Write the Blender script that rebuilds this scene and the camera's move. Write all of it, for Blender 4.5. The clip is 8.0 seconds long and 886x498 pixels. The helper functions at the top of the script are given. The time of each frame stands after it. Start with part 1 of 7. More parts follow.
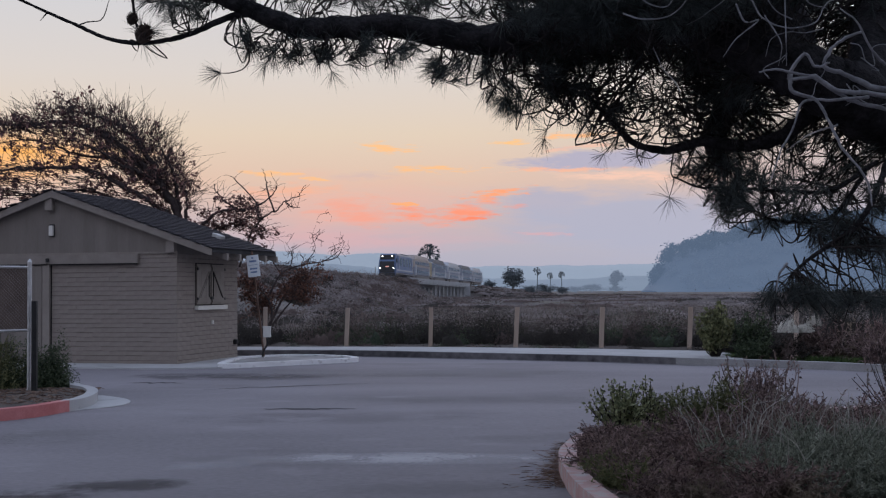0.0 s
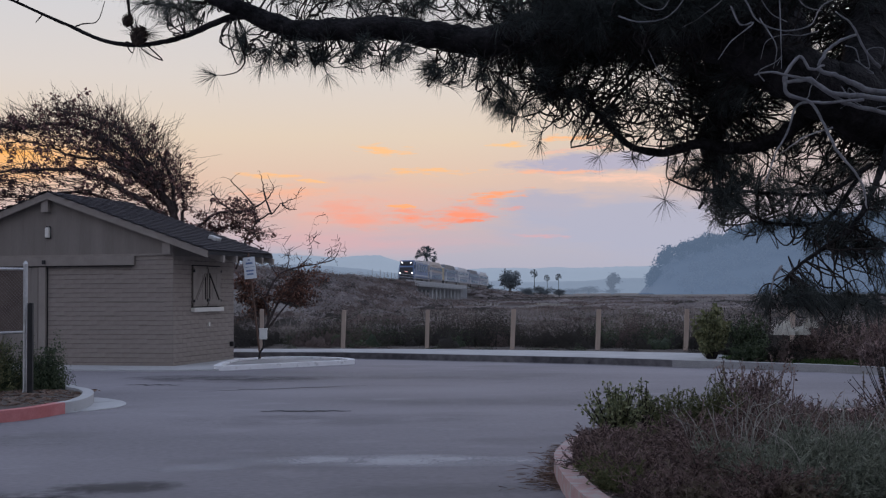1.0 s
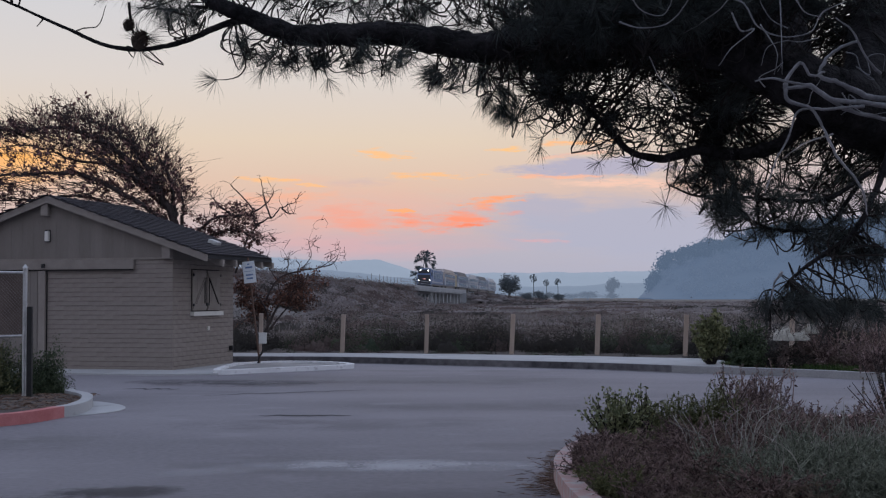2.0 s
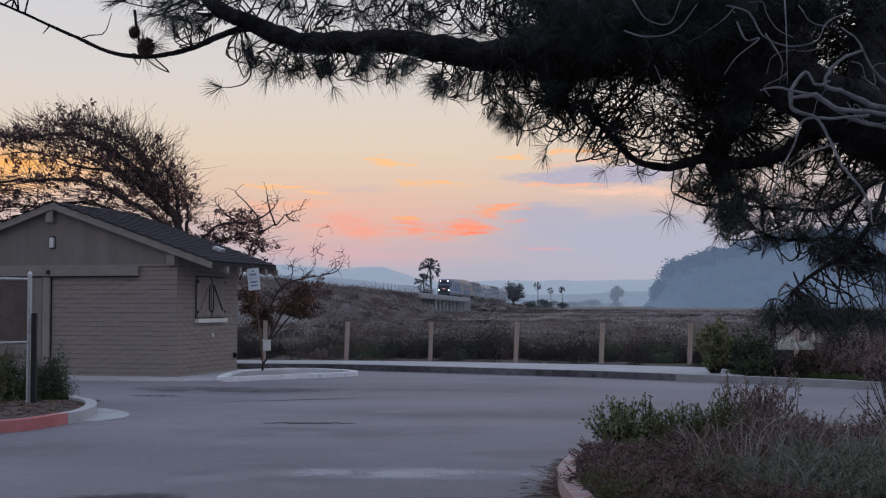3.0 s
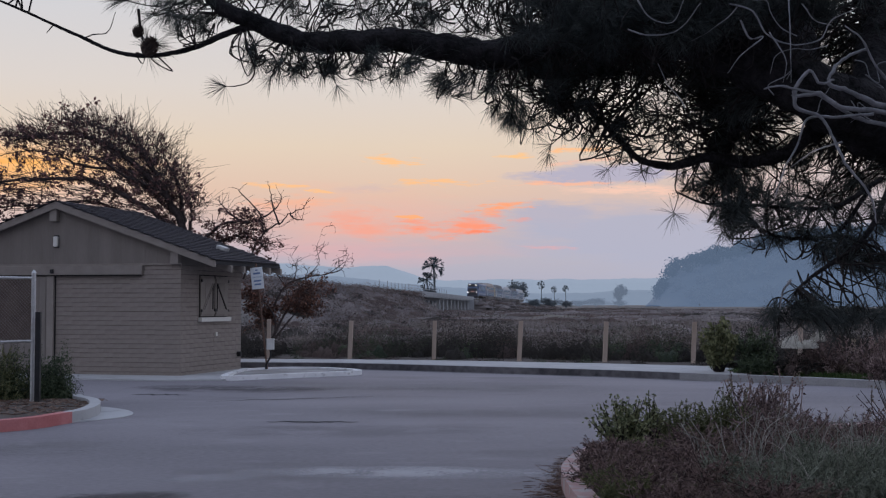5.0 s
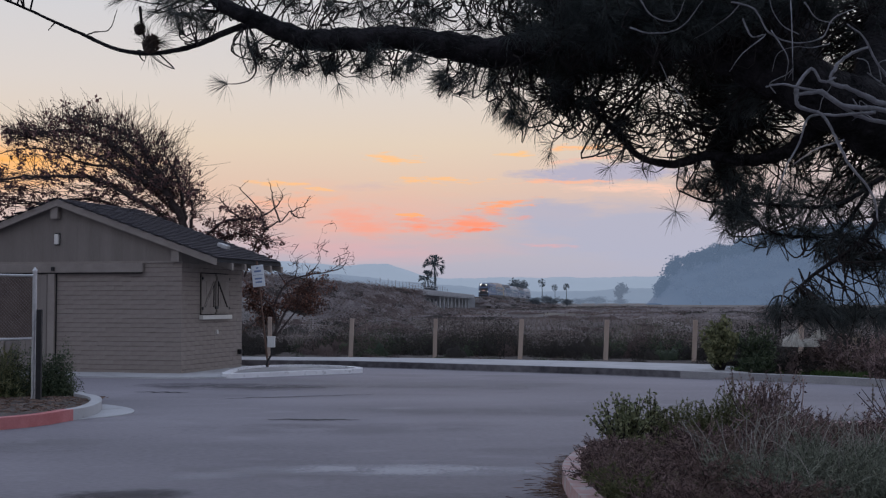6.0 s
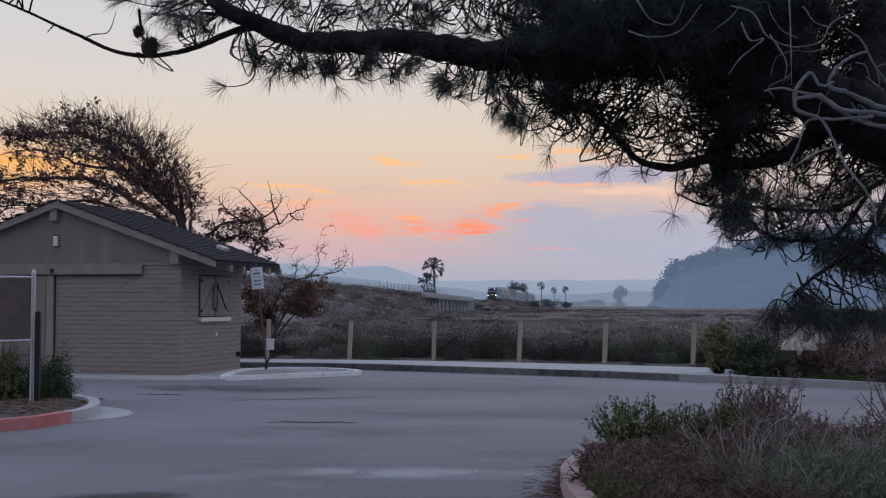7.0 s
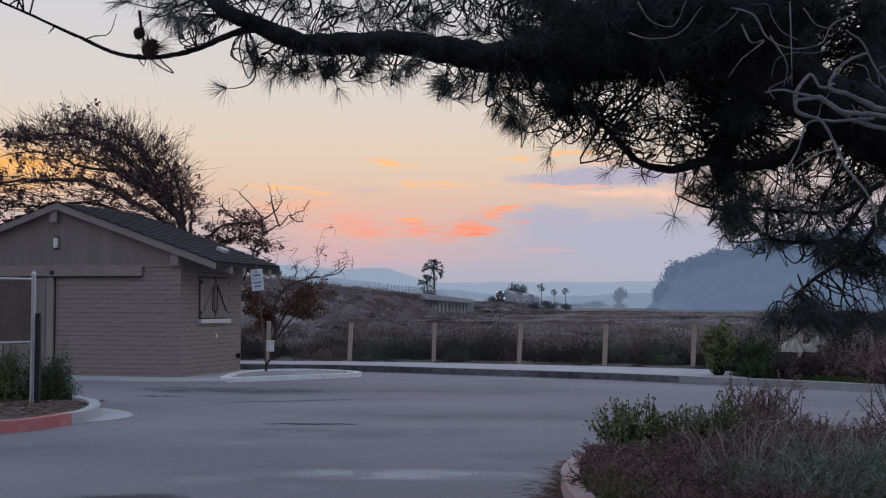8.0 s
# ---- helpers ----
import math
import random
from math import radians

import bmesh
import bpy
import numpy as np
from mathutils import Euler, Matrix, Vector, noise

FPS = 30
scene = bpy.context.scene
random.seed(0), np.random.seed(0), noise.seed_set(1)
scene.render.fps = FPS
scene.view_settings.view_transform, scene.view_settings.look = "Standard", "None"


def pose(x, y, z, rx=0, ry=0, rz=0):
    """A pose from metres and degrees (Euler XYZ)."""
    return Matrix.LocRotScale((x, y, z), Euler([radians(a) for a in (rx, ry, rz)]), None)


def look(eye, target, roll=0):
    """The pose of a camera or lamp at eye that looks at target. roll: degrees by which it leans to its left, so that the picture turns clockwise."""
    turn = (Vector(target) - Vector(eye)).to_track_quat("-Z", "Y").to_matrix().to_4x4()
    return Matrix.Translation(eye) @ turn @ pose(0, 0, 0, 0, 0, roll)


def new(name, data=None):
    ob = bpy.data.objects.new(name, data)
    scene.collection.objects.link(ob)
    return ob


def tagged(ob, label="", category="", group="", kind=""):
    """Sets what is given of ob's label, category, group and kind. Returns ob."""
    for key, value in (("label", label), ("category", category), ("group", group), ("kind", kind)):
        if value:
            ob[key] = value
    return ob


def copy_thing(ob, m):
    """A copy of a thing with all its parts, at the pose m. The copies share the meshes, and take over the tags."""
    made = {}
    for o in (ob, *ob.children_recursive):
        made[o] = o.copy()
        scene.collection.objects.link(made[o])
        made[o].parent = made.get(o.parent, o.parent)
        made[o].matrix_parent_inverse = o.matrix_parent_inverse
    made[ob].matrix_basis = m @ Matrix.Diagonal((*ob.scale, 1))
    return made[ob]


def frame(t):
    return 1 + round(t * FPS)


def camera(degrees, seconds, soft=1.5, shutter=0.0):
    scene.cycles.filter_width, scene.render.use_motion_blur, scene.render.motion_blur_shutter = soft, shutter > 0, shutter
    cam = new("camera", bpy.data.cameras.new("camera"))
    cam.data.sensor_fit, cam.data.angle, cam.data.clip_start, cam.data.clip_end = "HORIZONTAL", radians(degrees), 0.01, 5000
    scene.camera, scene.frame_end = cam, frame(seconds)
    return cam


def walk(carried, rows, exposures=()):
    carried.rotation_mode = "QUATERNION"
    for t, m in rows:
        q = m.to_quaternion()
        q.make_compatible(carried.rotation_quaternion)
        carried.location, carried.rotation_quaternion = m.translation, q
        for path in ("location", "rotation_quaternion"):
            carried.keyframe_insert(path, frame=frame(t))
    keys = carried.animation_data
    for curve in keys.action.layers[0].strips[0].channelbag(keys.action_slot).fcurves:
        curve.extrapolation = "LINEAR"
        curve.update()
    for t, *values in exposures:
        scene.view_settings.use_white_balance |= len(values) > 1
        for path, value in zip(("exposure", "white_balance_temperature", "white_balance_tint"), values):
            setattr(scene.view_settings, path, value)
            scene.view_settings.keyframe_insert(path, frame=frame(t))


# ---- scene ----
cam = camera(2 * math.degrees(math.atan(784 / 2300)), 8.0, soft=1.25)
# seconds, eye x, eye z, pitch, yaw, roll: a hand-held camera that sways a little
SWAY = [
    (0, -0.0050, 1.5914, 1.852, -0.181, -0.370),
    (0.5, 0.0017, 1.5917, 1.901, -0.213, -0.354),
    (1, 0.0060, 1.5919, 1.946, -0.316, -0.334),
    (1.5, 0.0028, 1.5943, 2.012, -0.396, -0.241),
    (3, -0.0012, 1.5992, 2.481, -0.154, 0.017),
    (3.5, -0.0026, 1.5973, 2.576, -0.112, 0.081),
    (4, -0.0034, 1.5996, 2.577, -0.072, 0.083),
    (4.5, 0.0000, 1.6000, 2.514, 0.000, 0.000),
    (6, -0.0065, 1.5987, 2.340, 0.034, 0.056),
    (6.5, -0.0013, 1.6014, 2.393, 0.040, 0.134),
    (7, -0.0001, 1.6023, 2.451, 0.005, 0.184),
    (7.5, -0.0033, 1.5986, 2.510, -0.031, 0.238),
    (8, -0.0042, 1.6021, 2.529, 0.001, 0.186),
]
walk(cam, [(t, pose(x, 0, z, 0, 0, yaw) @ pose(0, 0, 0, 90 + pitch) @ pose(0, 0, 0, 0, 0, roll))
           for t, x, z, pitch, yaw, roll in SWAY])
scene.view_settings.exposure = 0.06


# ---------------------------------------------------------------- world and light
def lin(r, g, b):
    """Linear colour from 0..255 display values."""
    return tuple(((c / 255 + 0.055) / 1.055) ** 2.4 if c > 10 else c / 255 / 12.92 for c in (r, g, b)) + (1.0,)


def dawn_sky():
    world = bpy.data.worlds.new("dawn_sky")
    scene.world = world
    world.use_nodes = True
    nt = world.node_tree
    nt.nodes.clear()
    N, L = nt.nodes.new, nt.links.new

    def calc(op, a, b=None, c=None, clamp=False):
        n = N("ShaderNodeMath")
        n.operation, n.use_clamp = op, clamp
        for i, v in enumerate((a, b, c)):
            if v is None:
                continue
            if isinstance(v, (int, float)):
                n.inputs[i].default_value = v
            else:
                L(v, n.inputs[i])
        return n.outputs[0]

    def mix(fac, a, b):
        n = N("ShaderNodeMix")
        n.data_type = "RGBA"
        for i, v in ((0, fac), (6, a), (7, b)):
            if isinstance(v, (int, float, tuple)):
                n.inputs[i].default_value = v
            else:
                L(v, n.inputs[i])
        return n.outputs[2]

    tc = N("ShaderNodeTexCoord")
    sep = N("ShaderNodeSeparateXYZ")
    L(tc.outputs["Generated"], sep.inputs[0])
    x, y, z = sep.outputs
    flat = calc("SQRT", calc("ADD", calc("MULTIPLY", x, x), calc("MULTIPLY", y, y)))
    az = calc("ARCTAN2", x, y)
    el = calc("DIVIDE", z, calc("MAXIMUM", flat, 0.02))
    ramp = N("ShaderNodeValToRGB")
    L(calc("POWER", calc("MAXIMUM", z, 0.0), 0.5), ramp.inputs[0])
    stops = [(0.0, (166, 170, 188)), (0.02, (176, 174, 190)), (0.035, (183, 178, 190)), (0.055, (200, 181, 182)), (0.085, (224, 193, 174)),
             (0.12, (225, 206, 186)), (0.165, (218, 209, 203)), (0.22, (208, 207, 211)), (0.45, (190, 198, 218)), (1.0, (168, 184, 218))]
    els = ramp.color_ramp.elements
    while len(els) < len(stops):
        els.new(0.5)
    for e, (p, c) in zip(els, stops):
        e.position, e.color = p ** 0.5, lin(*c)
    col = ramp.outputs[0]
    # the cool side of the sky, away from the sunrise
    cool = calc("MULTIPLY", calc("SMOOTH_MAX", calc("MULTIPLY", calc("SUBTRACT", az, 0.02), 4.5), 0.0, 0.2),
                calc("SUBTRACT", 1.0, calc("MULTIPLY", el, 5.0), clamp=True), clamp=True)
    col = mix(calc("MULTIPLY", cool, 0.75), col, lin(180, 180, 197))
    west = calc("MULTIPLY", calc("SUBTRACT", calc("ABSOLUTE", az), 0.6, clamp=True), calc("SUBTRACT", 1.0, calc("MULTIPLY", el, 1.5), clamp=True), clamp=True)
    col = mix(west, col, lin(196, 200, 220))

    vec = N("ShaderNodeCombineXYZ")
    L(az, vec.inputs[0]), L(el, vec.inputs[1])

    def grain(sx, sy, detail, seed):
        m = N("ShaderNodeMapping")
        m.inputs["Scale"].default_value = (sx, sy, 1)
        m.inputs["Location"].default_value = (seed, seed * 1.7, seed)
        L(vec.outputs[0], m.inputs[0])
        n = N("ShaderNodeTexNoise")
        n.inputs["Scale"].default_value, n.inputs["Detail"].default_value = 1.0, detail
        n.inputs["Roughness"].default_value = 0.62
        L(m.outputs[0], n.inputs[0])
        return n.outputs[0]

    fine, broad, streaky = grain(60, 420, 10, 3.1), grain(14, 80, 8, 8.4), grain(34, 190, 10, 5.2)
    wisp = grain(75, 560, 8, 12.7)
    # clouds are drawn on a sky whose directions are gently stirred, so that their edges fray
    az = calc("ADD", az, calc("MULTIPLY", calc("SUBTRACT", grain(16, 60, 6, 1.3), 0.5), 0.055))
    el = calc("ADD", el, calc("MULTIPLY", calc("SUBTRACT", grain(22, 70, 7, 6.6), 0.5), 0.012))

    def cloud(base, a0, e0, ra, re, colour, amount, rag, tilt=0.0, tex=fine, edge=0.35):
        da = calc("DIVIDE", calc("SUBTRACT", az, a0), ra)
        lift = calc("SUBTRACT", calc("SUBTRACT", el, e0), calc("MULTIPLY", calc("SUBTRACT", az, a0), tilt))
        de = calc("DIVIDE", lift, re)
        dist = calc("SQRT", calc("ADD", calc("MULTIPLY", da, da), calc("MULTIPLY", de, de)))
        val = calc("ADD", calc("SUBTRACT", 1.0, dist), calc("MULTIPLY", calc("SUBTRACT", tex, 0.5), rag))
        fac = calc("MULTIPLY", calc("DIVIDE", val, edge, clamp=True), amount)
        if re < 0.0075:
            fac = calc("MULTIPLY", fac, calc("MULTIPLY_ADD", wisp, 5.0, -1.45, clamp=True))
        return mix(fac, base, colour)

    orange, coral = lin(252, 194, 140), lin(250, 160, 134)
    # glow round the hidden sun
    col = cloud(col, -0.335, 0.102, 0.12, 0.024, lin(255, 182, 96), 1.0, 1.4, tex=broad, edge=1.1)
    # rosy veil over the horizon
    col = cloud(col, -0.070, 0.063, 0.105, 0.030, lin(242, 180, 162), 0.50, 1.6, tex=broad, edge=0.9)
    col = cloud(col, -0.062, 0.060, 0.036, 0.012, coral, 0.66, 3.2, tilt=-0.02, tex=streaky, edge=0.9)
    col = cloud(col, -0.105, 0.078, 0.050, 0.006, lin(252, 178, 142), 0.6, 3.4, tex=streaky, edge=0.9)
    col = cloud(col, -0.055, 0.040, 0.13, 0.013, lin(220, 172, 176), 0.55, 1.4, tex=broad, edge=0.9)
    col = cloud(col, -0.060, 0.0885, 0.028, 0.004, lin(206, 184, 184), 0.45, 2.0, tex=streaky, edge=0.8)
    # lavender banks
    col = cloud(col, 0.150, 0.050, 0.125, 0.030, lin(177, 178, 197), 0.92, 1.3, tilt=-0.07, tex=broad, edge=0.5)
    col = cloud(col, 0.085, 0.069, 0.034, 0.012, lin(182, 178, 194), 0.85, 1.8, tilt=-0.08, tex=streaky, edge=0.5)
    col = cloud(col, 0.128, 0.1000, 0.080, 0.0090, lin(178, 175, 196), 0.92, 1.6, tilt=0.035, tex=streaky, edge=0.5)
    col = cloud(col, 0.150, 0.0860, 0.080, 0.0045, lin(250, 204, 182), 0.75, 2.6, tilt=-0.03, tex=streaky, edge=0.8)
    # lit undersides
    col = cloud(col, 0.019, 0.0600, 0.046, 0.0085, lin(255, 152, 120), 0.95, 4.2, tilt=0.05, tex=streaky, edge=1.0)
    col = cloud(col, 0.030, 0.0565, 0.024, 0.0022, lin(255, 138, 104), 0.9, 3.0, tilt=0.10, edge=0.6)
    col = cloud(col, 0.043, 0.0745, 0.026, 0.0042, lin(255, 166, 122), 0.95, 4.0, tilt=0.14, tex=fine, edge=0.7)
    col = cloud(col, 0.085, 0.0435, 0.024, 0.0022, lin(226, 170, 172), 0.7, 3.0, edge=0.8)
    col = cloud(col, -0.026, 0.0665, 0.012, 0.0015, lin(255, 176, 118), 0.9, 1.6)
    col = cloud(col, -0.005, 0.0930, 0.046, 0.0028, orange, 0.95, 4.2, tilt=0.01, edge=0.7)
    col = cloud(col, 0.095, 0.0930, 0.040, 0.0022, lin(252, 186, 152), 0.75, 4.0, tilt=0.03, edge=0.6)
    col = cloud(col, 0.105, 0.1085, 0.030, 0.0020, lin(240, 190, 168), 0.7, 3.6, tilt=0.10, edge=0.6)
    col = cloud(col, -0.034, 0.1105, 0.024, 0.0040, lin(254, 196, 140), 0.95, 4.6, tilt=-0.04, edge=0.7)
    col = cloud(col, 0.053, 0.1145, 0.016, 0.0022, lin(255, 198, 132), 0.9, 2.2, tilt=0.04, edge=0.5)
    col = cloud(col, 0.112, 0.1185, 0.028, 0.0028, lin(255, 192, 136), 0.9, 3.0, edge=0.6)
    col = cloud(col, -0.128, 0.0905, 0.022, 0.0022, orange, 0.9, 2.0, tilt=-0.06)
    col = cloud(col, -0.098, 0.0860, 0.014, 0.0014, orange, 0.85, 1.6, tilt=-0.04)
    bg = N("ShaderNodeBackground")
    bg.inputs["Strength"].default_value = 1.0
    L(col, bg.inputs[0])
    out = N("ShaderNodeOutputWorld")
    L(bg.outputs[0], out.inputs[0])


dawn_sky()
sun = new("sun", bpy.data.lights.new("sun", "SUN"))
sun.data.energy, sun.data.angle, sun.data.color = 0.25, radians(12), (1.0, 0.72, 0.5)
sun.matrix_world = look((0, 0, 40), (0.335 * 40, -40, 40 - 0.10 * 42))


# ---------------------------------------------------------------- materials
def mat(name, a, b, scale=6.0, rough=0.8, bump=0.2, fine=60.0, metal=0.0, spots=None, patches=None, per_piece=0.0, per_island=0.0, coords="Object", spec=0.3,
        stretch=(1, 1, 1), dist=0.01, glow=None, glow_power=0.0, through_light=0.0, contrast=1.0):
    """A procedural surface: two colours mixed by broad and fine noise, with relief."""
    m = bpy.data.materials.new(name)
    m.use_nodes = True
    nt = m.node_tree
    N, L = nt.nodes.new, nt.links.new
    p = nt.nodes["Principled BSDF"]
    tc, mp = N("ShaderNodeTexCoord"), N("ShaderNodeMapping")
    mp.inputs["Scale"].default_value = stretch
    L(tc.outputs[coords], mp.inputs[0])
    n1, n2 = N("ShaderNodeTexNoise"), N("ShaderNodeTexNoise")
    n1.inputs["Scale"].default_value, n1.inputs["Detail"].default_value = scale, 5
    n2.inputs["Scale"].default_value, n2.inputs["Detail"].default_value = fine, 3
    L(mp.outputs[0], n1.inputs[0]), L(mp.outputs[0], n2.inputs[0])
    add = N("ShaderNodeMath")
    add.operation = "MULTIPLY_ADD"
    L(n2.outputs[0], add.inputs[0])
    add.inputs[1].default_value = 0.45
    L(n1.outputs[0], add.inputs[2])
    fac = add.outputs[0]
    rnd = None
    if per_piece:
        rnd, amt = N("ShaderNodeObjectInfo").outputs["Random"], per_piece
    if per_island:
        rnd, amt = N("ShaderNodeNewGeometry").outputs["Random Per Island"], per_island
    if rnd:
        k = N("ShaderNodeMath")
        k.operation = "MULTIPLY_ADD"
        L(rnd, k.inputs[0])
        k.inputs[1].default_value = amt
        s = N("ShaderNodeMath")
        s.operation = "SUBTRACT"
        L(fac, s.inputs[0])
        s.inputs[1].default_value = amt / 2
        L(s.outputs[0], k.inputs[2])
        fac = k.outputs[0]
    mr = N("ShaderNodeMapRange")
    L(fac, mr.inputs[0])
    mr.inputs[1].default_value, mr.inputs[2].default_value = 0.725 - 0.3 / contrast, 0.725 + 0.3 / contrast
    mx = N("ShaderNodeMix")
    mx.data_type = "RGBA"
    L(mr.outputs[0], mx.inputs[0])
    mx.inputs[6].default_value, mx.inputs[7].default_value = (*a, 1), (*b, 1)
    col = mx.outputs[2]
    for spots in (spots, patches):
        if not spots:
            continue
        n3 = N("ShaderNodeTexNoise")
        n3.inputs["Scale"].default_value, n3.inputs["Detail"].default_value = spots[1], 4
        L(mp.outputs[0], n3.inputs[0])
        r3 = N("ShaderNodeMapRange")
        L(n3.outputs[0], r3.inputs[0])
        r3.inputs[1].default_value, r3.inputs[2].default_value, r3.inputs[4].default_value = spots[2], spots[2] + 0.1, spots[3]
        m3 = N("ShaderNodeMix")
        m3.data_type = "RGBA"
        L(r3.outputs[0], m3.inputs[0])
        L(col, m3.inputs[6])
        m3.inputs[7].default_value = (*spots[0], 1)
        col = m3.outputs[2]
    L(col, p.inputs["Base Color"])
    p.inputs["Roughness"].default_value, p.inputs["Metallic"].default_value = rough, metal
    p.inputs["Specular IOR Level"].default_value = spec
    if bump:
        bp = N("ShaderNodeBump")
        bp.inputs["Strength"].default_value, bp.inputs["Distance"].default_value = bump, dist
        L(fac, bp.inputs["Height"])
        L(bp.outputs[0], p.inputs["Normal"])
    if glow:
        p.inputs["Emission Color"].default_value, p.inputs["Emission Strength"].default_value = (*glow, 1), glow_power
    if through_light:
        tr, ms = N("ShaderNodeBsdfTranslucent"), N("ShaderNodeMixShader")
        L(col, tr.inputs[0])
        ms.inputs[0].default_value = through_light
        L(p.outputs[0], ms.inputs[1]), L(tr.outputs[0], ms.inputs[2])
        L(ms.outputs[0], nt.nodes["Material Output"].inputs[0])
    return m


ASPHALT = mat("asphalt", (0.160, 0.150, 0.165), (0.292, 0.273, 0.299), 0.22, 0.85, 0.4, 22, contrast=1.3, stretch=(0.6, 1, 1), spots=((0.125, 0.113, 0.122), 0.55, 0.58, 0.35), patches=((0.33, 0.31, 0.34), 1.6, 0.60, 0.30))
TAR = mat("crack_tar", (0.025, 0.025, 0.028), (0.07, 0.068, 0.074), 3, 0.95, 0.2)
CONCRETE = mat("concrete", (0.36, 0.36, 0.37), (0.50, 0.50, 0.51), 1.2, 0.9, 0.2, 50, spots=((0.25, 0.24, 0.24), 2.5, 0.6, 0.5))
KERB_SHADE = mat("mid_grey_kerb_concrete", (0.2, 0.2, 0.21), (0.42, 0.41, 0.41), 1.5, 0.9, 0.3, 40)
RED_PAINT = mat("red_kerb_paint", (0.42, 0.12, 0.12), (0.60, 0.24, 0.24), 3.0, 0.75, 0.2, 45, spots=((0.42, 0.36, 0.36), 5, 0.62, 0.7))
PINK_PAINT = mat("faded_red_kerb_paint", (0.38, 0.22, 0.21), (0.52, 0.38, 0.37), 3.0, 0.8, 0.25, 45, spots=((0.42, 0.40, 0.40), 6, 0.5, 0.8))
WHITE_PAINT = mat("white_kerb_paint", (0.68, 0.68, 0.70), (0.88, 0.88, 0.90), 3.0, 0.75, 0.2, 45, spots=((0.36, 0.355, 0.37), 9, 0.58, 0.6))
SOIL = mat("dry_soil", (0.05, 0.042, 0.038), (0.13, 0.108, 0.098), 3, 0.95, 0.8, 40, dist=0.03)
MARSH = mat("marsh_ground", (0.11, 0.100, 0.097), (0.24, 0.218, 0.205), 0.12, 0.95, 0.9, 3, dist=0.2, coords="Object", spots=((0.10, 0.09, 0.055), 0.03, 0.55, 0.7))
BLOCK = mat("tan_painted_block", (0.225, 0.190, 0.172), (0.31, 0.268, 0.243), 5, 0.85, 0.5, 40, per_piece=0.10, dist=0.006)
# joints coloured darker than the blocks to draw the courses' shadow lines
MORTAR = mat("block_joint_shade", (0.13, 0.108, 0.098), (0.19, 0.162, 0.147), 10, 0.95, 0.4, 60)
SIDING = mat("tan_board_siding", (0.175, 0.152, 0.138), (0.235, 0.208, 0.19), 3, 0.8, 0.25, 60, stretch=(1, 1, 0.15), per_piece=0.15)
TRIM = mat("tan_painted_timber", (0.225, 0.195, 0.178), (0.30, 0.265, 0.24), 4, 0.75, 0.2, 50, per_piece=0.15)
SHINGLE = mat("dark_asphalt_shingle", (0.026, 0.024, 0.030), (0.062, 0.057, 0.068), 3, 0.9, 0.5, 120, per_piece=0.5, per_island=0.5)
FELT = mat("roof_felt", (0.03, 0.03, 0.033), (0.05, 0.05, 0.054), 3, 0.95, 0.3)
GALV = mat("galvanised_steel", (0.42, 0.42, 0.43), (0.62, 0.62, 0.63), 12, 0.5, 0.1, 80, metal=0.6)
BLACK_METAL = mat("black_painted_steel", (0.012, 0.012, 0.014), (0.03, 0.03, 0.033), 8, 0.5, 0.1)
WOOD_POST = mat("weathered_post_timber", (0.30, 0.23, 0.19), (0.50, 0.405, 0.345), 6, 0.85, 0.4, 60, stretch=(1, 1, 0.12), per_piece=0.3)
SIGN_WHITE = mat("sign_face", (0.68, 0.72, 0.76), (0.80, 0.84, 0.88), 5, 0.45, 0.05)
SIGN_BLUE = mat("sign_lettering", (0.12, 0.18, 0.34), (0.18, 0.26, 0.44), 8, 0.5, 0.05)
METAL_BOX = mat("grey_enamelled_steel", (0.56, 0.56, 0.55), (0.70, 0.70, 0.69), 6, 0.5, 0.1)
RUST = mat("rusted_steel", (0.08, 0.05, 0.04), (0.18, 0.11, 0.085), 10, 0.8, 0.3)
LAMP_CASE = mat("white_lamp_case", (0.62, 0.60, 0.56), (0.74, 0.72, 0.68), 6, 0.5, 0.05)
# near-black for gaps, and for the shade drawn under the lintel
GAP_SHADE = mat("gap_shade", (0.012, 0.012, 0.013), (0.025, 0.024, 0.024), 5, 0.9, 0.0)
WIRE_BROWN = mat("brown_coated_wire", (0.19, 0.16, 0.15), (0.30, 0.26, 0.245), 20, 0.7, 0.1)
MESH_BROWN = mat("brown_fence_screen", (0.13, 0.10, 0.09), (0.22, 0.175, 0.155), 6, 0.9, 0.5, 160)
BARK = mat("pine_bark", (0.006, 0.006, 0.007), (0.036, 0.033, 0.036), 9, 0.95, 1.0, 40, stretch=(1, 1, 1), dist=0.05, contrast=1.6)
# paler grey that holds the light on the front dead twigs
LIT_DEADWOOD = mat("lit_bare_grey_twig", (0.14, 0.14, 0.153), (0.40, 0.40, 0.43), 9, 0.9, 0.4, 60)
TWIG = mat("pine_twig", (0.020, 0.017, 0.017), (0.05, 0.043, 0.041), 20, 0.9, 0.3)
NEEDLE = mat("pine_needle", (0.032, 0.039, 0.040), (0.105, 0.120, 0.116), 3, 0.8, 0.0, per_island=0.5, through_light=0.15)
CONE = mat("pine_cone_scale", (0.04, 0.03, 0.026), (0.11, 0.08, 0.065), 30, 0.8, 0.5)
TREE_BARK = mat("dark_tree_bark", (0.036, 0.028, 0.029), (0.095, 0.075, 0.075), 8, 0.9, 0.5)
DEAD_LEAF = mat("brown_dry_leaf", (0.10, 0.056, 0.058), (0.28, 0.155, 0.145), 2, 0.8, 0.0, per_island=0.8, through_light=0.3)
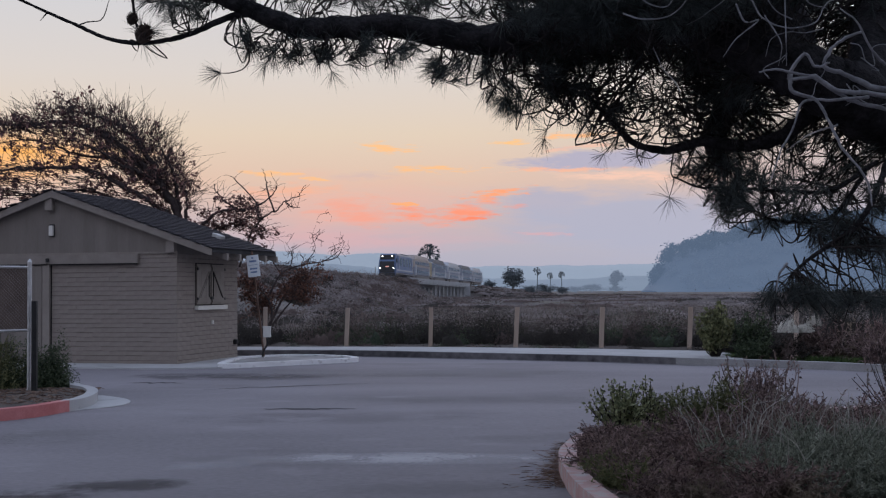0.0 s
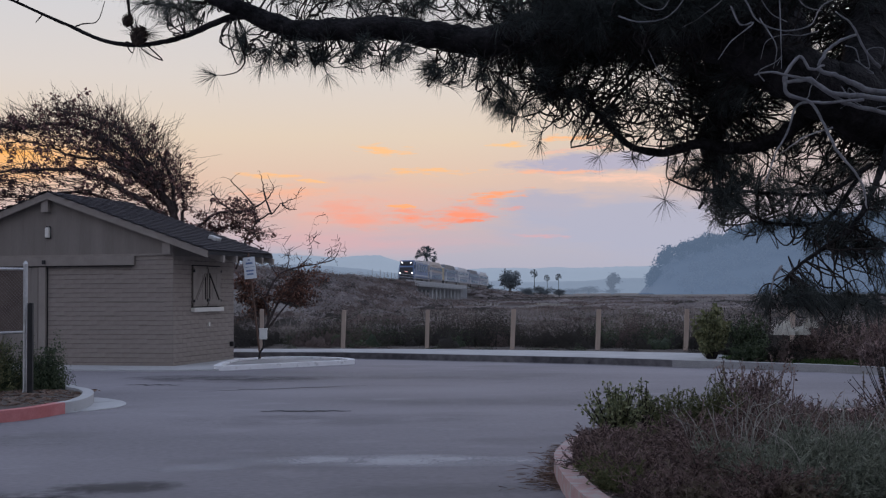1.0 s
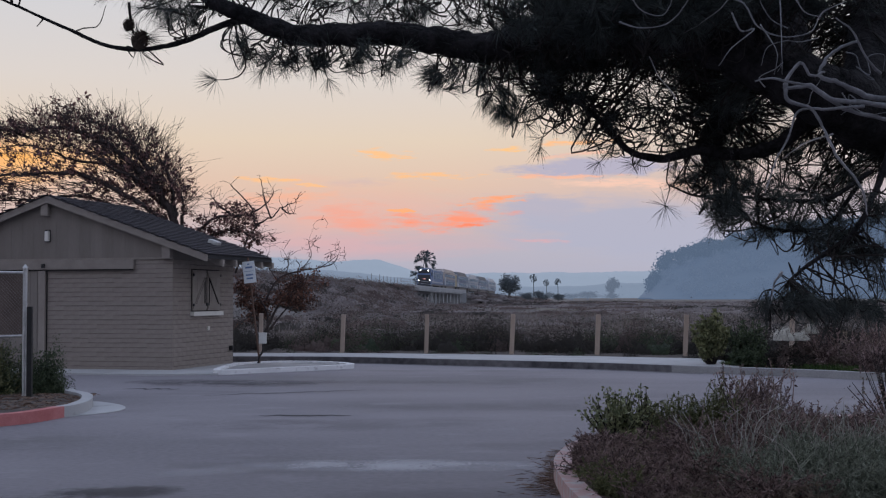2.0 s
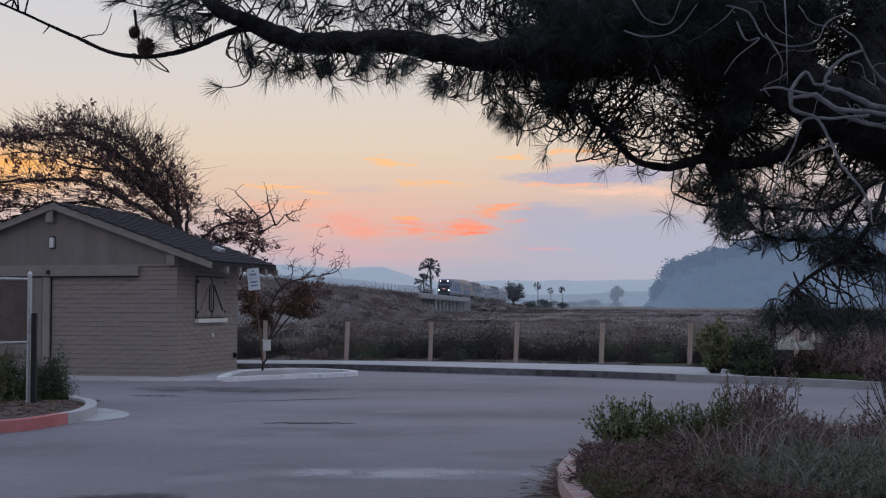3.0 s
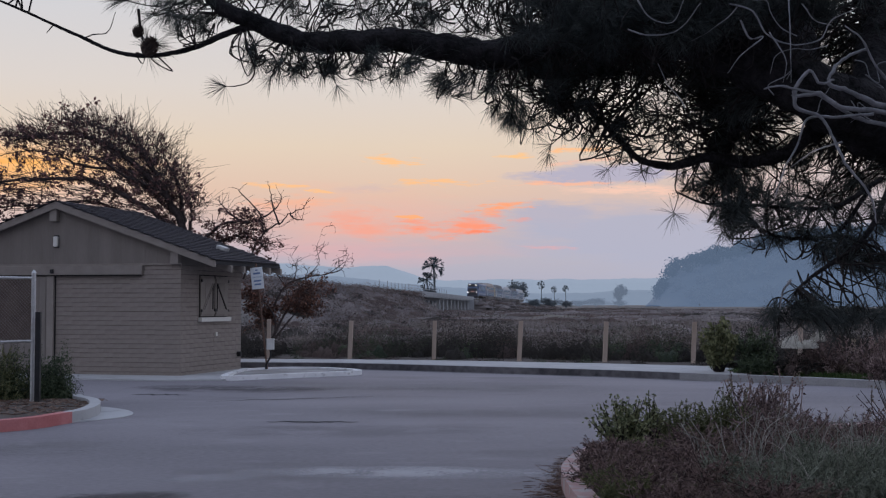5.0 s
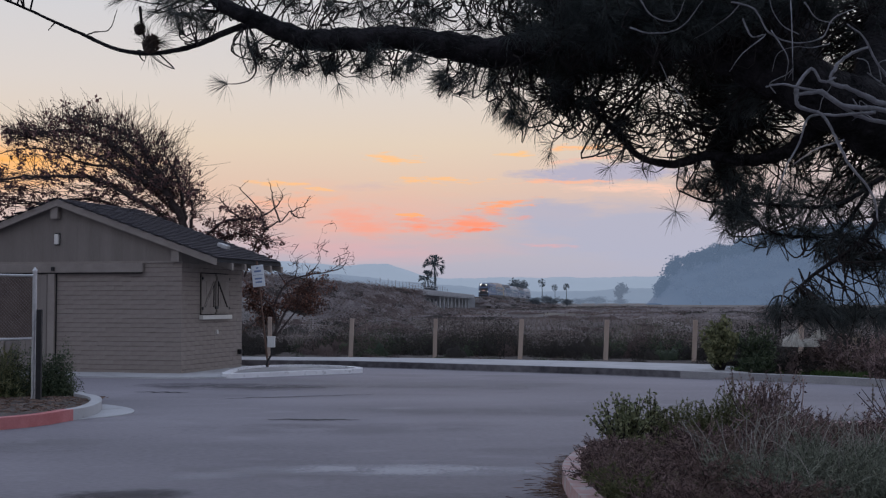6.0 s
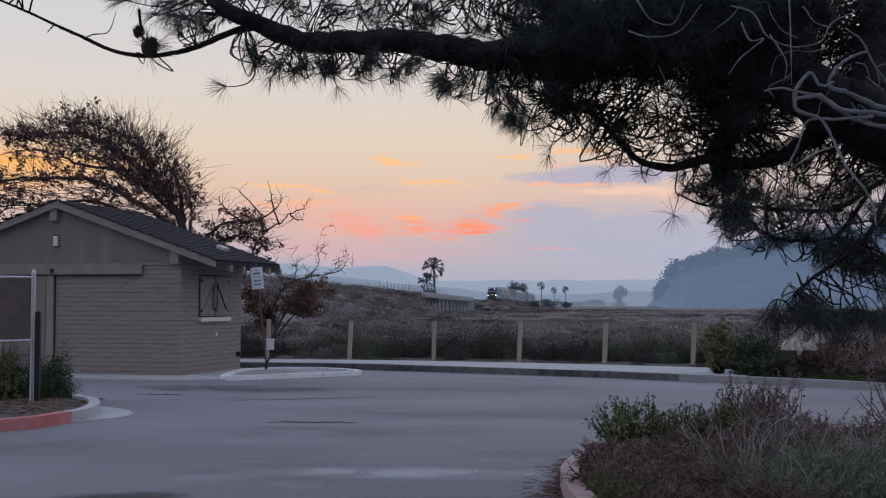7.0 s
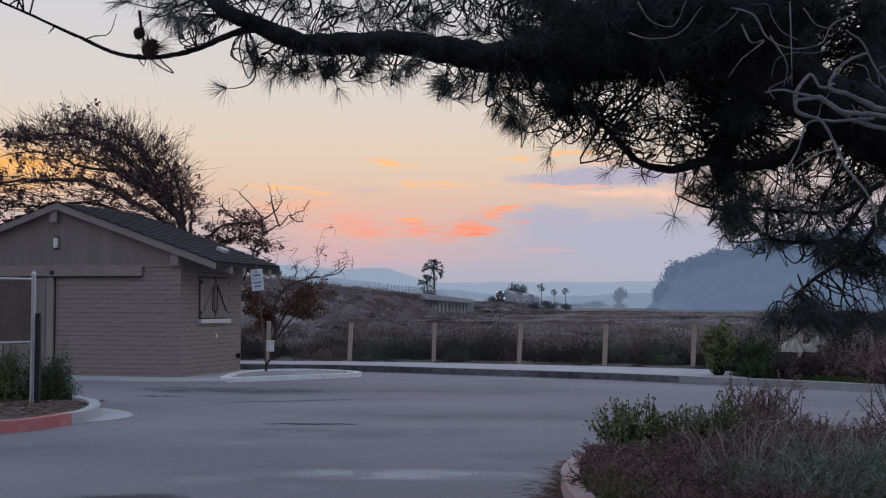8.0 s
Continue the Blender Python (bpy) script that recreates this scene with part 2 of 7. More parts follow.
RUST_LEAF = mat("russet_shrub_leaf", (0.075, 0.042, 0.036), (0.22, 0.11, 0.08), 1.5, 0.85, 0.0, per_island=0.8, through_light=0.2)
GREEN_LEAF = mat("green_shrub_leaf", (0.115, 0.135, 0.07), (0.33, 0.345, 0.19), 3, 0.6, 0.0, per_island=0.7, through_light=0.2)
DARK_LEAF = mat("dark_green_shrub_leaf", (0.03, 0.045, 0.025), (0.085, 0.11, 0.06), 3, 0.6, 0.0, per_island=0.7, through_light=0.2)
OLIVE_LEAF = mat("olive_shrub_leaf", (0.085, 0.095, 0.045), (0.23, 0.235, 0.12), 3, 0.7, 0.0, per_island=0.7, through_light=0.2)
BROWN_BRUSH = mat("brown_dead_brush", (0.088, 0.062, 0.061), (0.37, 0.27, 0.255), 2, 0.9, 0.0, spots=((0.19, 0.185, 0.11), 1.6, 0.52, 0.5), per_island=0.7, through_light=0.25)
GREY_STEM = mat("grey_dry_stem", (0.22, 0.21, 0.19), (0.48, 0.46, 0.42), 4, 0.9, 0.0, per_island=0.6)
GREY_GREEN = mat("grey_green_stem", (0.115, 0.132, 0.104), (0.36, 0.385, 0.315), 3, 0.85, 0.0, per_island=0.7)
SCRUB_DARK = mat("dark_marsh_scrub", (0.030, 0.028, 0.027), (0.085, 0.076, 0.068), 0.2, 0.95, 0.0, per_island=0.2, through_light=0.4)
SCRUB_BROWN = mat("brown_marsh_scrub", (0.085, 0.064, 0.060), (0.21, 0.160, 0.148), 0.3, 0.95, 0.0, per_island=0.25, through_light=0.4)
# greyed and lightened: distance haze is mixed into this scrub colour
SCRUB_GREY = mat("haze_grey_marsh_scrub", (0.165, 0.146, 0.148), (0.36, 0.318, 0.310), 0.16, 0.95, 0.0, per_island=0.2, contrast=1.5, through_light=0.4)
PALE_FLOWER = mat("pale_seed_head", (0.38, 0.36, 0.32), (0.62, 0.60, 0.54), 8, 0.9, 0.0, per_island=0.5)
# dark tone that puts the kerb face's shade into its colour
DARK_KERB = mat("shade_dark_kerb", (0.03, 0.029, 0.036), (0.22, 0.208, 0.218), 0.16, 0.9, 0.4, 6, contrast=1.5)
DRY_GRASS = mat("dry_marsh_grass", (0.13, 0.115, 0.11), (0.30, 0.27, 0.255), 0.4, 0.95, 0.0, per_island=0.6, through_light=0.3)
GRASS = mat("green_grass", (0.04, 0.075, 0.025), (0.10, 0.15, 0.05), 2, 0.8, 0.0, per_island=0.6, through_light=0.2)
LITTER = mat("fallen_pine_litter", (0.12, 0.075, 0.06), (0.26, 0.18, 0.14), 6, 0.9, 0.0, per_island=0.7)


# ---------------------------------------------------------------- mesh helpers
class Geo:
    """Gathers vertices and faces, and turns them into one mesh object."""

    def __init__(self):
        self.v, self.f, self.n = [], [], 0

    def add(self, verts, faces):
        verts = np.asarray(verts, float).reshape(-1, 3)
        self.v.append(verts)
        self.f.extend([tuple(i + self.n for i in f) for f in faces])
        self.n += len(verts)

    def box(self, lo, hi, m=None):
        (a, b, c), (d, e, f) = lo, hi
        v = np.array([(a, b, c), (d, b, c), (d, e, c), (a, e, c), (a, b, f), (d, b, f), (d, e, f), (a, e, f)], float)
        if m is not None:
            v = np.array([m @ Vector(p) for p in v])
        self.add(v, [(0, 3, 2, 1), (4, 5, 6, 7), (0, 1, 5, 4), (1, 2, 6, 5), (2, 3, 7, 6), (3, 0, 4, 7)])

    def tube(self, pts, radii, sides=6, cap=True):
        pts = np.asarray(pts, float)
        n = len(pts)
        radii = np.broadcast_to(np.asarray(radii, float), (n,))
        tan = np.gradient(pts, axis=0)
        tan /= np.linalg.norm(tan, axis=1)[:, None] + 1e-9
        ref = np.array([0.31, 0.17, 0.93]) if abs(tan[0][2]) < 0.9 else np.array([0.93, 0.17, 0.1])
        s1 = np.cross(tan, ref)
        s1 /= np.linalg.norm(s1, axis=1)[:, None] + 1e-9
        s2 = np.cross(tan, s1)
        ang = np.linspace(0, 2 * math.pi, sides, endpoint=False)
        ring = s1[:, None, :] * np.cos(ang)[None, :, None] + s2[:, None, :] * np.sin(ang)[None, :, None]
        v = (pts[:, None, :] + ring * radii[:, None, None]).reshape(-1, 3)
        faces = [(i * sides + j, i * sides + (j + 1) % sides, (i + 1) * sides + (j + 1) % sides, (i + 1) * sides + j)
                 for i in range(n - 1) for j in range(sides)]
        if cap:
            faces += [tuple(range(sides))[::-1], tuple((n - 1) * sides + j for j in range(sides))]
        self.add(v, faces)

    def blades(self, base, way, length, width, droop=0.0):
        """Thin needles or leaves: each one a tapering strip of two lengths."""
        base, way = np.asarray(base, float), np.asarray(way, float)
        n = len(base)
        way = way / (np.linalg.norm(way, axis=1)[:, None] + 1e-9)
        length, width = np.broadcast_to(length, (n,))[:, None], np.broadcast_to(width, (n,))[:, None]
        side = np.cross(way, np.random.normal(size=(n, 3)))
        side /= np.linalg.norm(side, axis=1)[:, None] + 1e-9
        mid = base + way * length * 0.55
        tip = base + way * length
        tip[:, 2] -= droop * length[:, 0]
        mid[:, 2] -= droop * length[:, 0] * 0.3
        v = np.stack([base - side * width * 0.4, base + side * width * 0.4, mid + side * width * 0.5, mid - side * width * 0.5, tip], 1).reshape(-1, 3)
        k = self.n
        self.v.append(v)
        for i in range(n):
            b = k + 5 * i
            self.f.append((b, b + 1, b + 2, b + 3))
            self.f.append((b + 3, b + 2, b + 4))
        self.n += 5 * n

    def leaves(self, pos, size, face=None):
        """Small oval leaves, turned every way or roughly towards given normals."""
        pos = np.asarray(pos, float)
        n = len(pos)
        a = np.random.normal(size=(n, 3))
        if face is not None:
            a = np.cross(face, a)
        a /= np.linalg.norm(a, axis=1)[:, None]
        b = np.cross(a, np.random.normal(size=(n, 3)) if face is None else face)
        b /= np.linalg.norm(b, axis=1)[:, None]
        c = np.cross(a, b)
        size = np.broadcast_to(size, (n,))[:, None]
        v = np.stack([pos - a * size * 0.5, pos + b * size * 0.28 + c * size * 0.08, pos + a * size * 0.5, pos - b * size * 0.28 + c * size * 0.08], 1).reshape(-1, 3)
        k = self.n
        self.v.append(v)
        for i in range(n):
            q = k + 4 * i
            self.f.append((q, q + 1, q + 2))
            self.f.append((q, q + 2, q + 3))
        self.n += 4 * n

    def mesh(self, name, material, smooth=False):
        me = bpy.data.meshes.new(name)
        me.from_pydata(np.concatenate(self.v).tolist(), [], self.f)
        me.materials.append(material)
        if smooth:
            me.shade_smooth()
        me.update()
        return me


def geo_part(name, g, material, parent=None, label="", smooth=False):
    ob = new(name, g.mesh(name, material, smooth))
    if parent:
        ob.parent = parent
    return tagged(ob, label)


def part(name, bm, material, parent=None, label=""):
    me = bpy.data.meshes.new(name)
    bm.to_mesh(me)
    bm.free()
    me.materials.append(material)
    ob = new(name, me)
    if parent:
        ob.parent = parent
    return tagged(ob, label)


def bevel_box(lo, hi, r=0.01):
    bm = bmesh.new()
    bmesh.ops.create_cube(bm, size=1)
    for v in bm.verts:
        v.co = Vector([(lo[i] + hi[i]) / 2 + v.co[i] * (hi[i] - lo[i]) for i in range(3)])
    if r:
        bmesh.ops.bevel(bm, geom=bm.edges[:], offset=r, segments=2, profile=0.6, affect="EDGES")
    return bm


def box_part(name, lo, hi, material, parent=None, r=0.01, label=""):
    return part(name, bevel_box(lo, hi, r), material, parent, label)


def thing(name, m, label, category, group=""):
    ob = new(name)
    ob.matrix_basis = m
    return tagged(ob, label, category, group)


def spline(pts, per=6):
    """A smooth line through a few points."""
    p = np.asarray(pts, float)
    p = np.vstack([2 * p[0] - p[1], p, 2 * p[-1] - p[-2]])
    out = []
    for i in range(1, len(p) - 2):
        for k in range(per):
            t = k / per
            out.append(0.5 * (2 * p[i] + (p[i + 1] - p[i - 1]) * t + (2 * p[i - 1] - 5 * p[i] + 4 * p[i + 1] - p[i + 2]) * t * t
                              + (3 * p[i] - p[i - 1] - 3 * p[i + 1] + p[i + 2]) * t ** 3))
    out.append(p[-2])
    return np.array(out)


def unit(n):
    v = np.random.normal(size=(n, 3))
    return v / np.linalg.norm(v, axis=1)[:, None]


# ---------------------------------------------------------------- ground, lot, kerbs
def ribbon(g, inner, outer, z0, z1):
    """A solid strip between two lines in plan."""
    n = len(inner)
    v = [(*p, z) for line in (inner, outer) for z in (z0, z1) for p in line]
    a, b, c, d = 0, n, 2 * n, 3 * n
    f = []
    for i in range(n - 1):
        j = i + 1
        f += [(b + i, b + j, d + j, d + i), (a + i, a + j, b + j, b + i), (c + j, c + i, d + i, d + j), (a + j, a + i, c + i, c + j)]
    f += [(a, b, d, c), (a + n - 1, c + n - 1, d + n - 1, b + n - 1)]
    g.add(v, f)


def offset_line(line, dist):
    p = np.asarray(line, float)
    t = np.gradient(p, axis=0)
    t /= np.linalg.norm(t, axis=1)[:, None]
    return p + np.stack([-t[:, 1], t[:, 0]], 1) * dist


def plan_slab(name, outline, z0, z1, material, label="", category="", kind=""):
    bm = bmesh.new()
    lo = [bm.verts.new((x, y, z0)) for x, y in outline]
    hi = [bm.verts.new((x, y, z1)) for x, y in outline]
    n = len(outline)
    bm.faces.new(hi)
    bm.faces.new(lo[::-1])
    for i in range(n):
        bm.faces.new((lo[i], lo[(i + 1) % n], hi[(i + 1) % n], hi[i]))
    bmesh.ops.recalc_face_normals(bm, faces=bm.faces[:])
    return tagged(part(name, bm, material), label, category, "", kind)


def make_ground():
    g = Geo()
    xs = np.concatenate([[-4000, -1500, -500], np.linspace(-160, 160, 61), [500, 1500, 4000]])
    ys = np.concatenate([[-600, -100], np.linspace(-40, 36, 6), np.linspace(40, 420, 70), [600, 1000, 2000, 4600]])
    v = []
    for y in ys:
        for x in xs:
            z = -0.03
            if y > 39 and abs(x) < 400 and y < 900:
                z += 0.35 * noise.noise((x * 0.11, y * 0.07, 0.3)) + 0.12 * noise.noise((x * 0.4, y * 0.3, 4)) - 0.15
            v.append((x, y, z))
    w = len(xs)
    g.add(v, [(j * w + i, j * w + i + 1, (j + 1) * w + i + 1, (j + 1) * w + i) for j in range(len(ys) - 1) for i in range(w - 1)])
    return tagged(geo_part("ground", g, MARSH, smooth=True), "brown salt marsh ground reaching to the hills", "ground", "", "structure")


make_ground()
FAR_KERB = spline([(-40, 36.5), (-20, 34.2), (-10, 33.1), (-5.0, 32.6), (-2.0, 32.0), (0.87, 30.4), (3.48, 28.9), (5.3, 27.4), (7.0, 26.0), (8.1, 24.8), (11, 20.5), (18, 8), (24, -20)], 6)
lot = [(-40, -20)] + [(24, -20)] + [tuple(p) for p in FAR_KERB[::-1][1:]]
tagged(plan_slab("road", lot, -0.06, 0.0, ASPHALT), "worn grey asphalt of an empty car park", "road", "", "structure")
g = Geo()
kerb_back = offset_line(FAR_KERB, 0.165)
kerb_face = offset_line(FAR_KERB, 0.03)
# the face is split from the top and coloured dark for its shade
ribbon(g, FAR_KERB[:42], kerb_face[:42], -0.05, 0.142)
tagged(geo_part("kerb_face", g, DARK_KERB), "concrete kerb face along the car park, its shade put into a dark colour", "kerb", "", "structure")
g = Geo()
ribbon(g, offset_line(FAR_KERB, 0.031), kerb_back, -0.05, 0.15)
tagged(geo_part("kerb", g, CONCRETE), "worn pale concrete kerb top along the car park", "kerb", "", "structure")
g = Geo()
# this stretch of face takes a lighter grey
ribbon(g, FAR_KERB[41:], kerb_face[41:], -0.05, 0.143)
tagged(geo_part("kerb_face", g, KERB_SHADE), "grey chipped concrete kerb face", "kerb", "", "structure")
# dark gutter seam before the kerb
g = Geo()
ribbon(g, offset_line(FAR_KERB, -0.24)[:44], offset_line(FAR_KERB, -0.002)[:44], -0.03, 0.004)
tagged(geo_part("gutter", g, DARK_KERB), "dark gutter along the kerb", "gutter", "", "structure")
side_in = offset_line(FAR_KERB, 0.168)[:46]
side_out = spline([(-40, 39), (-20, 36.6), (-10, 35.2), (-5.3, 34.5), (-1.2, 33.9), (3.0, 32.3), (5.4, 31.0), (6.6, 30.2)], 8)
idx = np.linspace(0, len(side_out) - 1, len(side_in))
side_out = np.stack([np.interp(idx, range(len(side_out)), side_out[:, k]) for k in (0, 1)], 1)
g = Geo()
ribbon(g, side_in, side_out, -0.05, 0.152)
tagged(geo_part("pavement", g, CONCRETE), "pale concrete pavement behind the kerb", "pavement", "", "structure")

# soil beyond the pavement
soil_in = np.vstack([side_out[10:], offset_line(FAR_KERB, 0.17)[48:]])
g = Geo()
ribbon(g, soil_in, soil_in + np.array([0.8, 5.0]), -0.1, 0.10)
tagged(geo_part("soil_verge", g, SOIL), "dark bare soil verge with scrub", "verge", "", "structure")


def planter(name, line, kerb_mats, soil_label, kerb_label):
    """A raised bed: soil inside a kerb that follows the line."""
    line = np.asarray(line)
    inner = offset_line(line, 0.16)
    for a, b, m, lab in kerb_mats:
        g = Geo()
        ribbon(g, inner[a:b], line[a:b], -0.05, 0.15)
        tagged(geo_part("kerb", g, m), lab, "kerb", "", "structure")
    plan_slab(name, [tuple(p) for p in inner], -0.05, 0.10, SOIL, soil_label, "planting bed", "structure")


RIGHT_BED = spline([(6, 3.0), (3.2, 4.2), (1.62, 6.5), (1.08, 9.0), (1.02, 11.2), (1.2, 12.45), (1.52, 13.4), (2.3, 14.5), (4.0, 15.6), (7, 16.3), (11, 15.5)], 6)[::-1]
planter("soil_bed_right", RIGHT_BED, [(0, len(RIGHT_BED), PINK_PAINT, "faded red painted concrete kerb round a planting bed")],
        "dry soil of a raised planting bed", "")
LEFT_BED = spline([(-12, 11.9), (-8.0, 14.5), (-5.56, 16.25), (-5.0, 17.6), (-4.92, 18.3), (-5.02, 19.1), (-5.25, 19.9), (-5.65, 20.6), (-6.6, 21.5), (-12, 22.6)], 6)
planter("soil_bed_left", LEFT_BED[::1], [(0, 19, RED_PAINT, "red painted concrete kerb"), (18, len(LEFT_BED), CONCRETE, "pale rounded concrete kerb")],
        "dry soil of a raised planting bed beside the fence", "")
g = Geo()
ap = LEFT_BED[18:42]
ribbon(g, ap, ap + np.outer(np.sin(np.linspace(0, math.pi, len(ap))), (0.5, -0.05)), -0.03, 0.012)
tagged(geo_part("gutter_apron", g, CONCRETE), "flat concrete gutter apron beside the kerb", "gutter", "", "structure")

# ---------------------------------------------------------------- storage house


def house():
    """Local axes: x along the front to the far gable end, y to the back, z up. The near front corner is the origin."""
    root = thing("storage_building", pose(-5.75, 28.5, 0, 0, 0, -15), "small tan block storage building with a dark shingle gable roof", "building")
    W, D, H, SL, UP = 6.0, 3.24, 2.46, 0.348, 0.315

    def bx(name, lo, hi, m, r=0.01, label="", parent=root):
        # x runs to the left
        return box_part(name, (-hi[0], lo[1], lo[2]), (-lo[0], hi[1], hi[2]), m, parent, r, label)

    wall = bx("wall", (0.006, 0.006, 0), (W, D - 0.006, H), MORTAR, 0.0, "tan painted masonry wall core")
    # gable
    g = Geo()
    zr = H + UP - 0.01 + SL * (W / 2)
    g.add([(0, 0.0, H), (-W, 0.0, H), (-W, 0.0, H + UP), (-W / 2, 0.0, zr), (0, 0, H + UP), (0, D, H), (-W, D, H), (-W, D, H + UP), (-W / 2, D, zr), (0, D, H + UP)],
          [(0, 4, 3, 2, 1), (5, 6, 7, 8, 9), (0, 5, 9, 4), (4, 9, 8, 3), (3, 8, 7, 2), (2, 7, 6, 1), (0, 1, 6, 5)])
    geo_part("gable_wall", g, SIDING, root, "tan vertical board gable")
    n = 21
    for i in range(n):
        a, b = W * i / n + 0.001, W * (i + 1) / n - 0.001
        g = Geo()
        za, zb = (H + UP + SL * (W / 2 - abs(W / 2 - k)) - 0.015 for k in (a, b))
        g.add([(-a, -0.009, H), (-b, -0.009, H), (-b, -0.009, zb), (-a, -0.009, za), (-a, 0, H), (-b, 0, H), (-b, 0, zb), (-a, 0, za)],
              [(0, 3, 2, 1), (0, 1, 5, 4), (1, 2, 6, 5), (2, 3, 7, 6), (3, 0, 4, 7)])
        geo_part("board", g, SIDING, root)
    bx("lintel_beam", (0.90, -0.10, 2.25), (W + 0.2, 0.0, 2.455), TRIM, 0.012, "tan painted timber header beam")
    # near-black strip that paints in the shade line under the lintel
    bx("door_track", (0.95, -0.085, 2.225), (W + 0.2, -0.005, 2.248), GAP_SHADE, 0.0, "dark strip standing for the shade under the header beam")
    # thin dark strip along the jamb's edge
    bx("jamb_gap", (3.075, -0.02, 0.04), (3.098, 0.0, 2.22), GAP_SHADE, 0.0)
    bx("ledger", (-0.02, -0.03, 2.455), (W + 0.02, 0.0, 2.50), TRIM, 0.006)
    # roof
    over, front, back, th = 0.90, 0.15, 0.25, 0.09
    for side in (0, 1):
        g = Geo()
        e, r = (-over, W / 2) if not side else (W + over, W / 2)
        ze, zp = H + UP - SL * over, H + UP + SL * W / 2
        g.add([(-e, -front, ze), (-r, -front, zp), (-r, D + back, zp), (-e, D + back, ze),
               (-e, -front, ze + th), (-r, -front, zp + th), (-r, D + back, zp + th), (-e, D + back, ze + th)],
              [(0, 1, 2, 3), (4, 7, 6, 5), (0, 4, 5, 1), (1, 5, 6, 2), (2, 6, 7, 3), (3, 7, 4, 0)])
        geo_part("roof", g, FELT, root, "dark roof deck")
        # barge board along the rake
        g = Geo()
        for y0, y1 in ((-front - 0.05, -front + 0.0),):
            zt = 0.13
            g.add([(-e, y0, ze - 0.07), (-r, y0, zp - 0.07), (-r, y0, zp + zt - 0.05), (-e, y0, ze + zt - 0.05),
                   (-e, y1, ze - 0.07), (-r, y1, zp - 0.07), (-r, y1, zp + zt - 0.05), (-e, y1, ze + zt - 0.05)],
                  [(0, 1, 2, 3), (4, 7, 6, 5), (0, 4, 5, 1), (3, 2, 6, 7), (0, 3, 7, 4), (1, 5, 6, 2)])
        geo_part("barge_board", g, TRIM, root, "tan painted barge board")
        # rafter tails under the eave
        for y in (0.6, 1.3, 2.05, 2.8, 3.48):
            g = Geo()
            for a, b in ((0.06, 1.0),):
                x0, x1 = (-over - 0.04, 0.0) if not side else (W + over + 0.04, W)
                z0, z1 = H + UP + SL * (-over - 0.04), H + UP
                g.add([(-x0, y - .05, z0 - .15), (-x1, y - .05, z1 - .15), (-x1, y - .05, z1), (-x0, y - .05, z0),
                       (-x0, y + .05, z0 - .15), (-x1, y + .05, z1 - .15), (-x1, y + .05, z1), (-x0, y + .05, z0)],
                      [(0, 1, 2, 3), (4, 7, 6, 5), (0, 4, 5, 1), (3, 2, 6, 7), (0, 3, 7, 4), (1, 5, 6, 2)])
            geo_part("rafter_tail", g, TRIM, root)
    # ridge and plate beam ends
    bx("ridge_beam", (W / 2 + 0.0, -front + 0.0, 3.46), (W / 2 + 0.18, 0.0, 3.78), TRIM, 0.012)
    bx("plate_beam", (-0.0, -front + 0.0, 2.47), (0.19, 0.0, 2.74), TRIM, 0.012)
    bx("plate_beam", (W - 0.19, -front, 2.47), (W + 0.0, 0.0, 2.74), TRIM, 0.012)
    # wall lamp
    lamp = bx("wall_lamp", (3.01, -0.10, 2.89), (3.11, -0.02, 3.12), LAMP_CASE, 0.02, "white wall lamp, unlit")
    bx("back_plate", (3.0, -0.03, 2.87), (3.13, -0.009, 3.15), BLACK_METAL, 0.004, "", lamp)
    bx("hook", (3.08, -0.14, 2.29), (3.16, -0.10, 2.38), BLACK_METAL, 0.01, "black iron stop on the beam")
    # door
    door = bx("door", (3.28, -0.05, 0.06), (4.35, 0.02, 2.24), SIDING, 0.008, "tan plank door, shut")
    for i in range(6):
        bx("plank", (3.30 + i * 0.175, -0.062, 0.08), (3.30 + i * 0.175 + 0.168, -0.048, 2.22), SIDING, 0.004, "", door)
    bx("door_frame", (3.10, -0.08, 0.04), (3.27, 0.03, 2.245), TRIM, 0.01, "tan door jamb")
    bx("door_frame", (4.36, -0.08, 0.04), (4.52, 0.03, 2.245), TRIM, 0.01)
    bx("latch", (3.42, -0.1, 0.92), (3.50, -0.06, 1.12), BLACK_METAL, 0.01, "black iron latch", door)

    # shutters on the side wall
    win = new("window")
    win.parent = root
    tagged(win, "closed tan shutters over a small window")
    y0, y1, z0, z1 = 0.93, 2.40, 1.30, 2.24
    box_part("recess", (0.0, y0 - 0.012, z0), (0.012, y1 + 0.012, z1 + 0.025), GAP_SHADE, win, 0.0)
    mid = (y0 + y1) / 2
    for a, b, s in ((y0, mid - 0.03, 1), (mid + 0.03, y1, -1)):
        k = 3
        for i in range(k):
            u0, u1 = a + (b - a) * i / k + 0.004, a + (b - a) * (i + 1) / k - 0.004
            box_part("shutter_board", (0.012, u0, z0 + 0.02), (0.04, u1, z1), TRIM, win, 0.004)
        # frame and brace, with dark strips standing for gaps beside them
        for zz in (z0 + 0.06, z1 - 0.16):
            box_part("rail", (0.04, a + 0.01, zz), (0.062, b - 0.01, zz + 0.11), TRIM, win, 0.004)
        p, q = (a + 0.08, b - 0.10) if s > 0 else (b - 0.08, a + 0.10)
        for w0, m, dx in ((0.05, TRIM, 0.0), (0.02, GAP_SHADE, 0.0)):
            g = Geo()
            sh = 0.0 if m is TRIM else (0.05 * s)
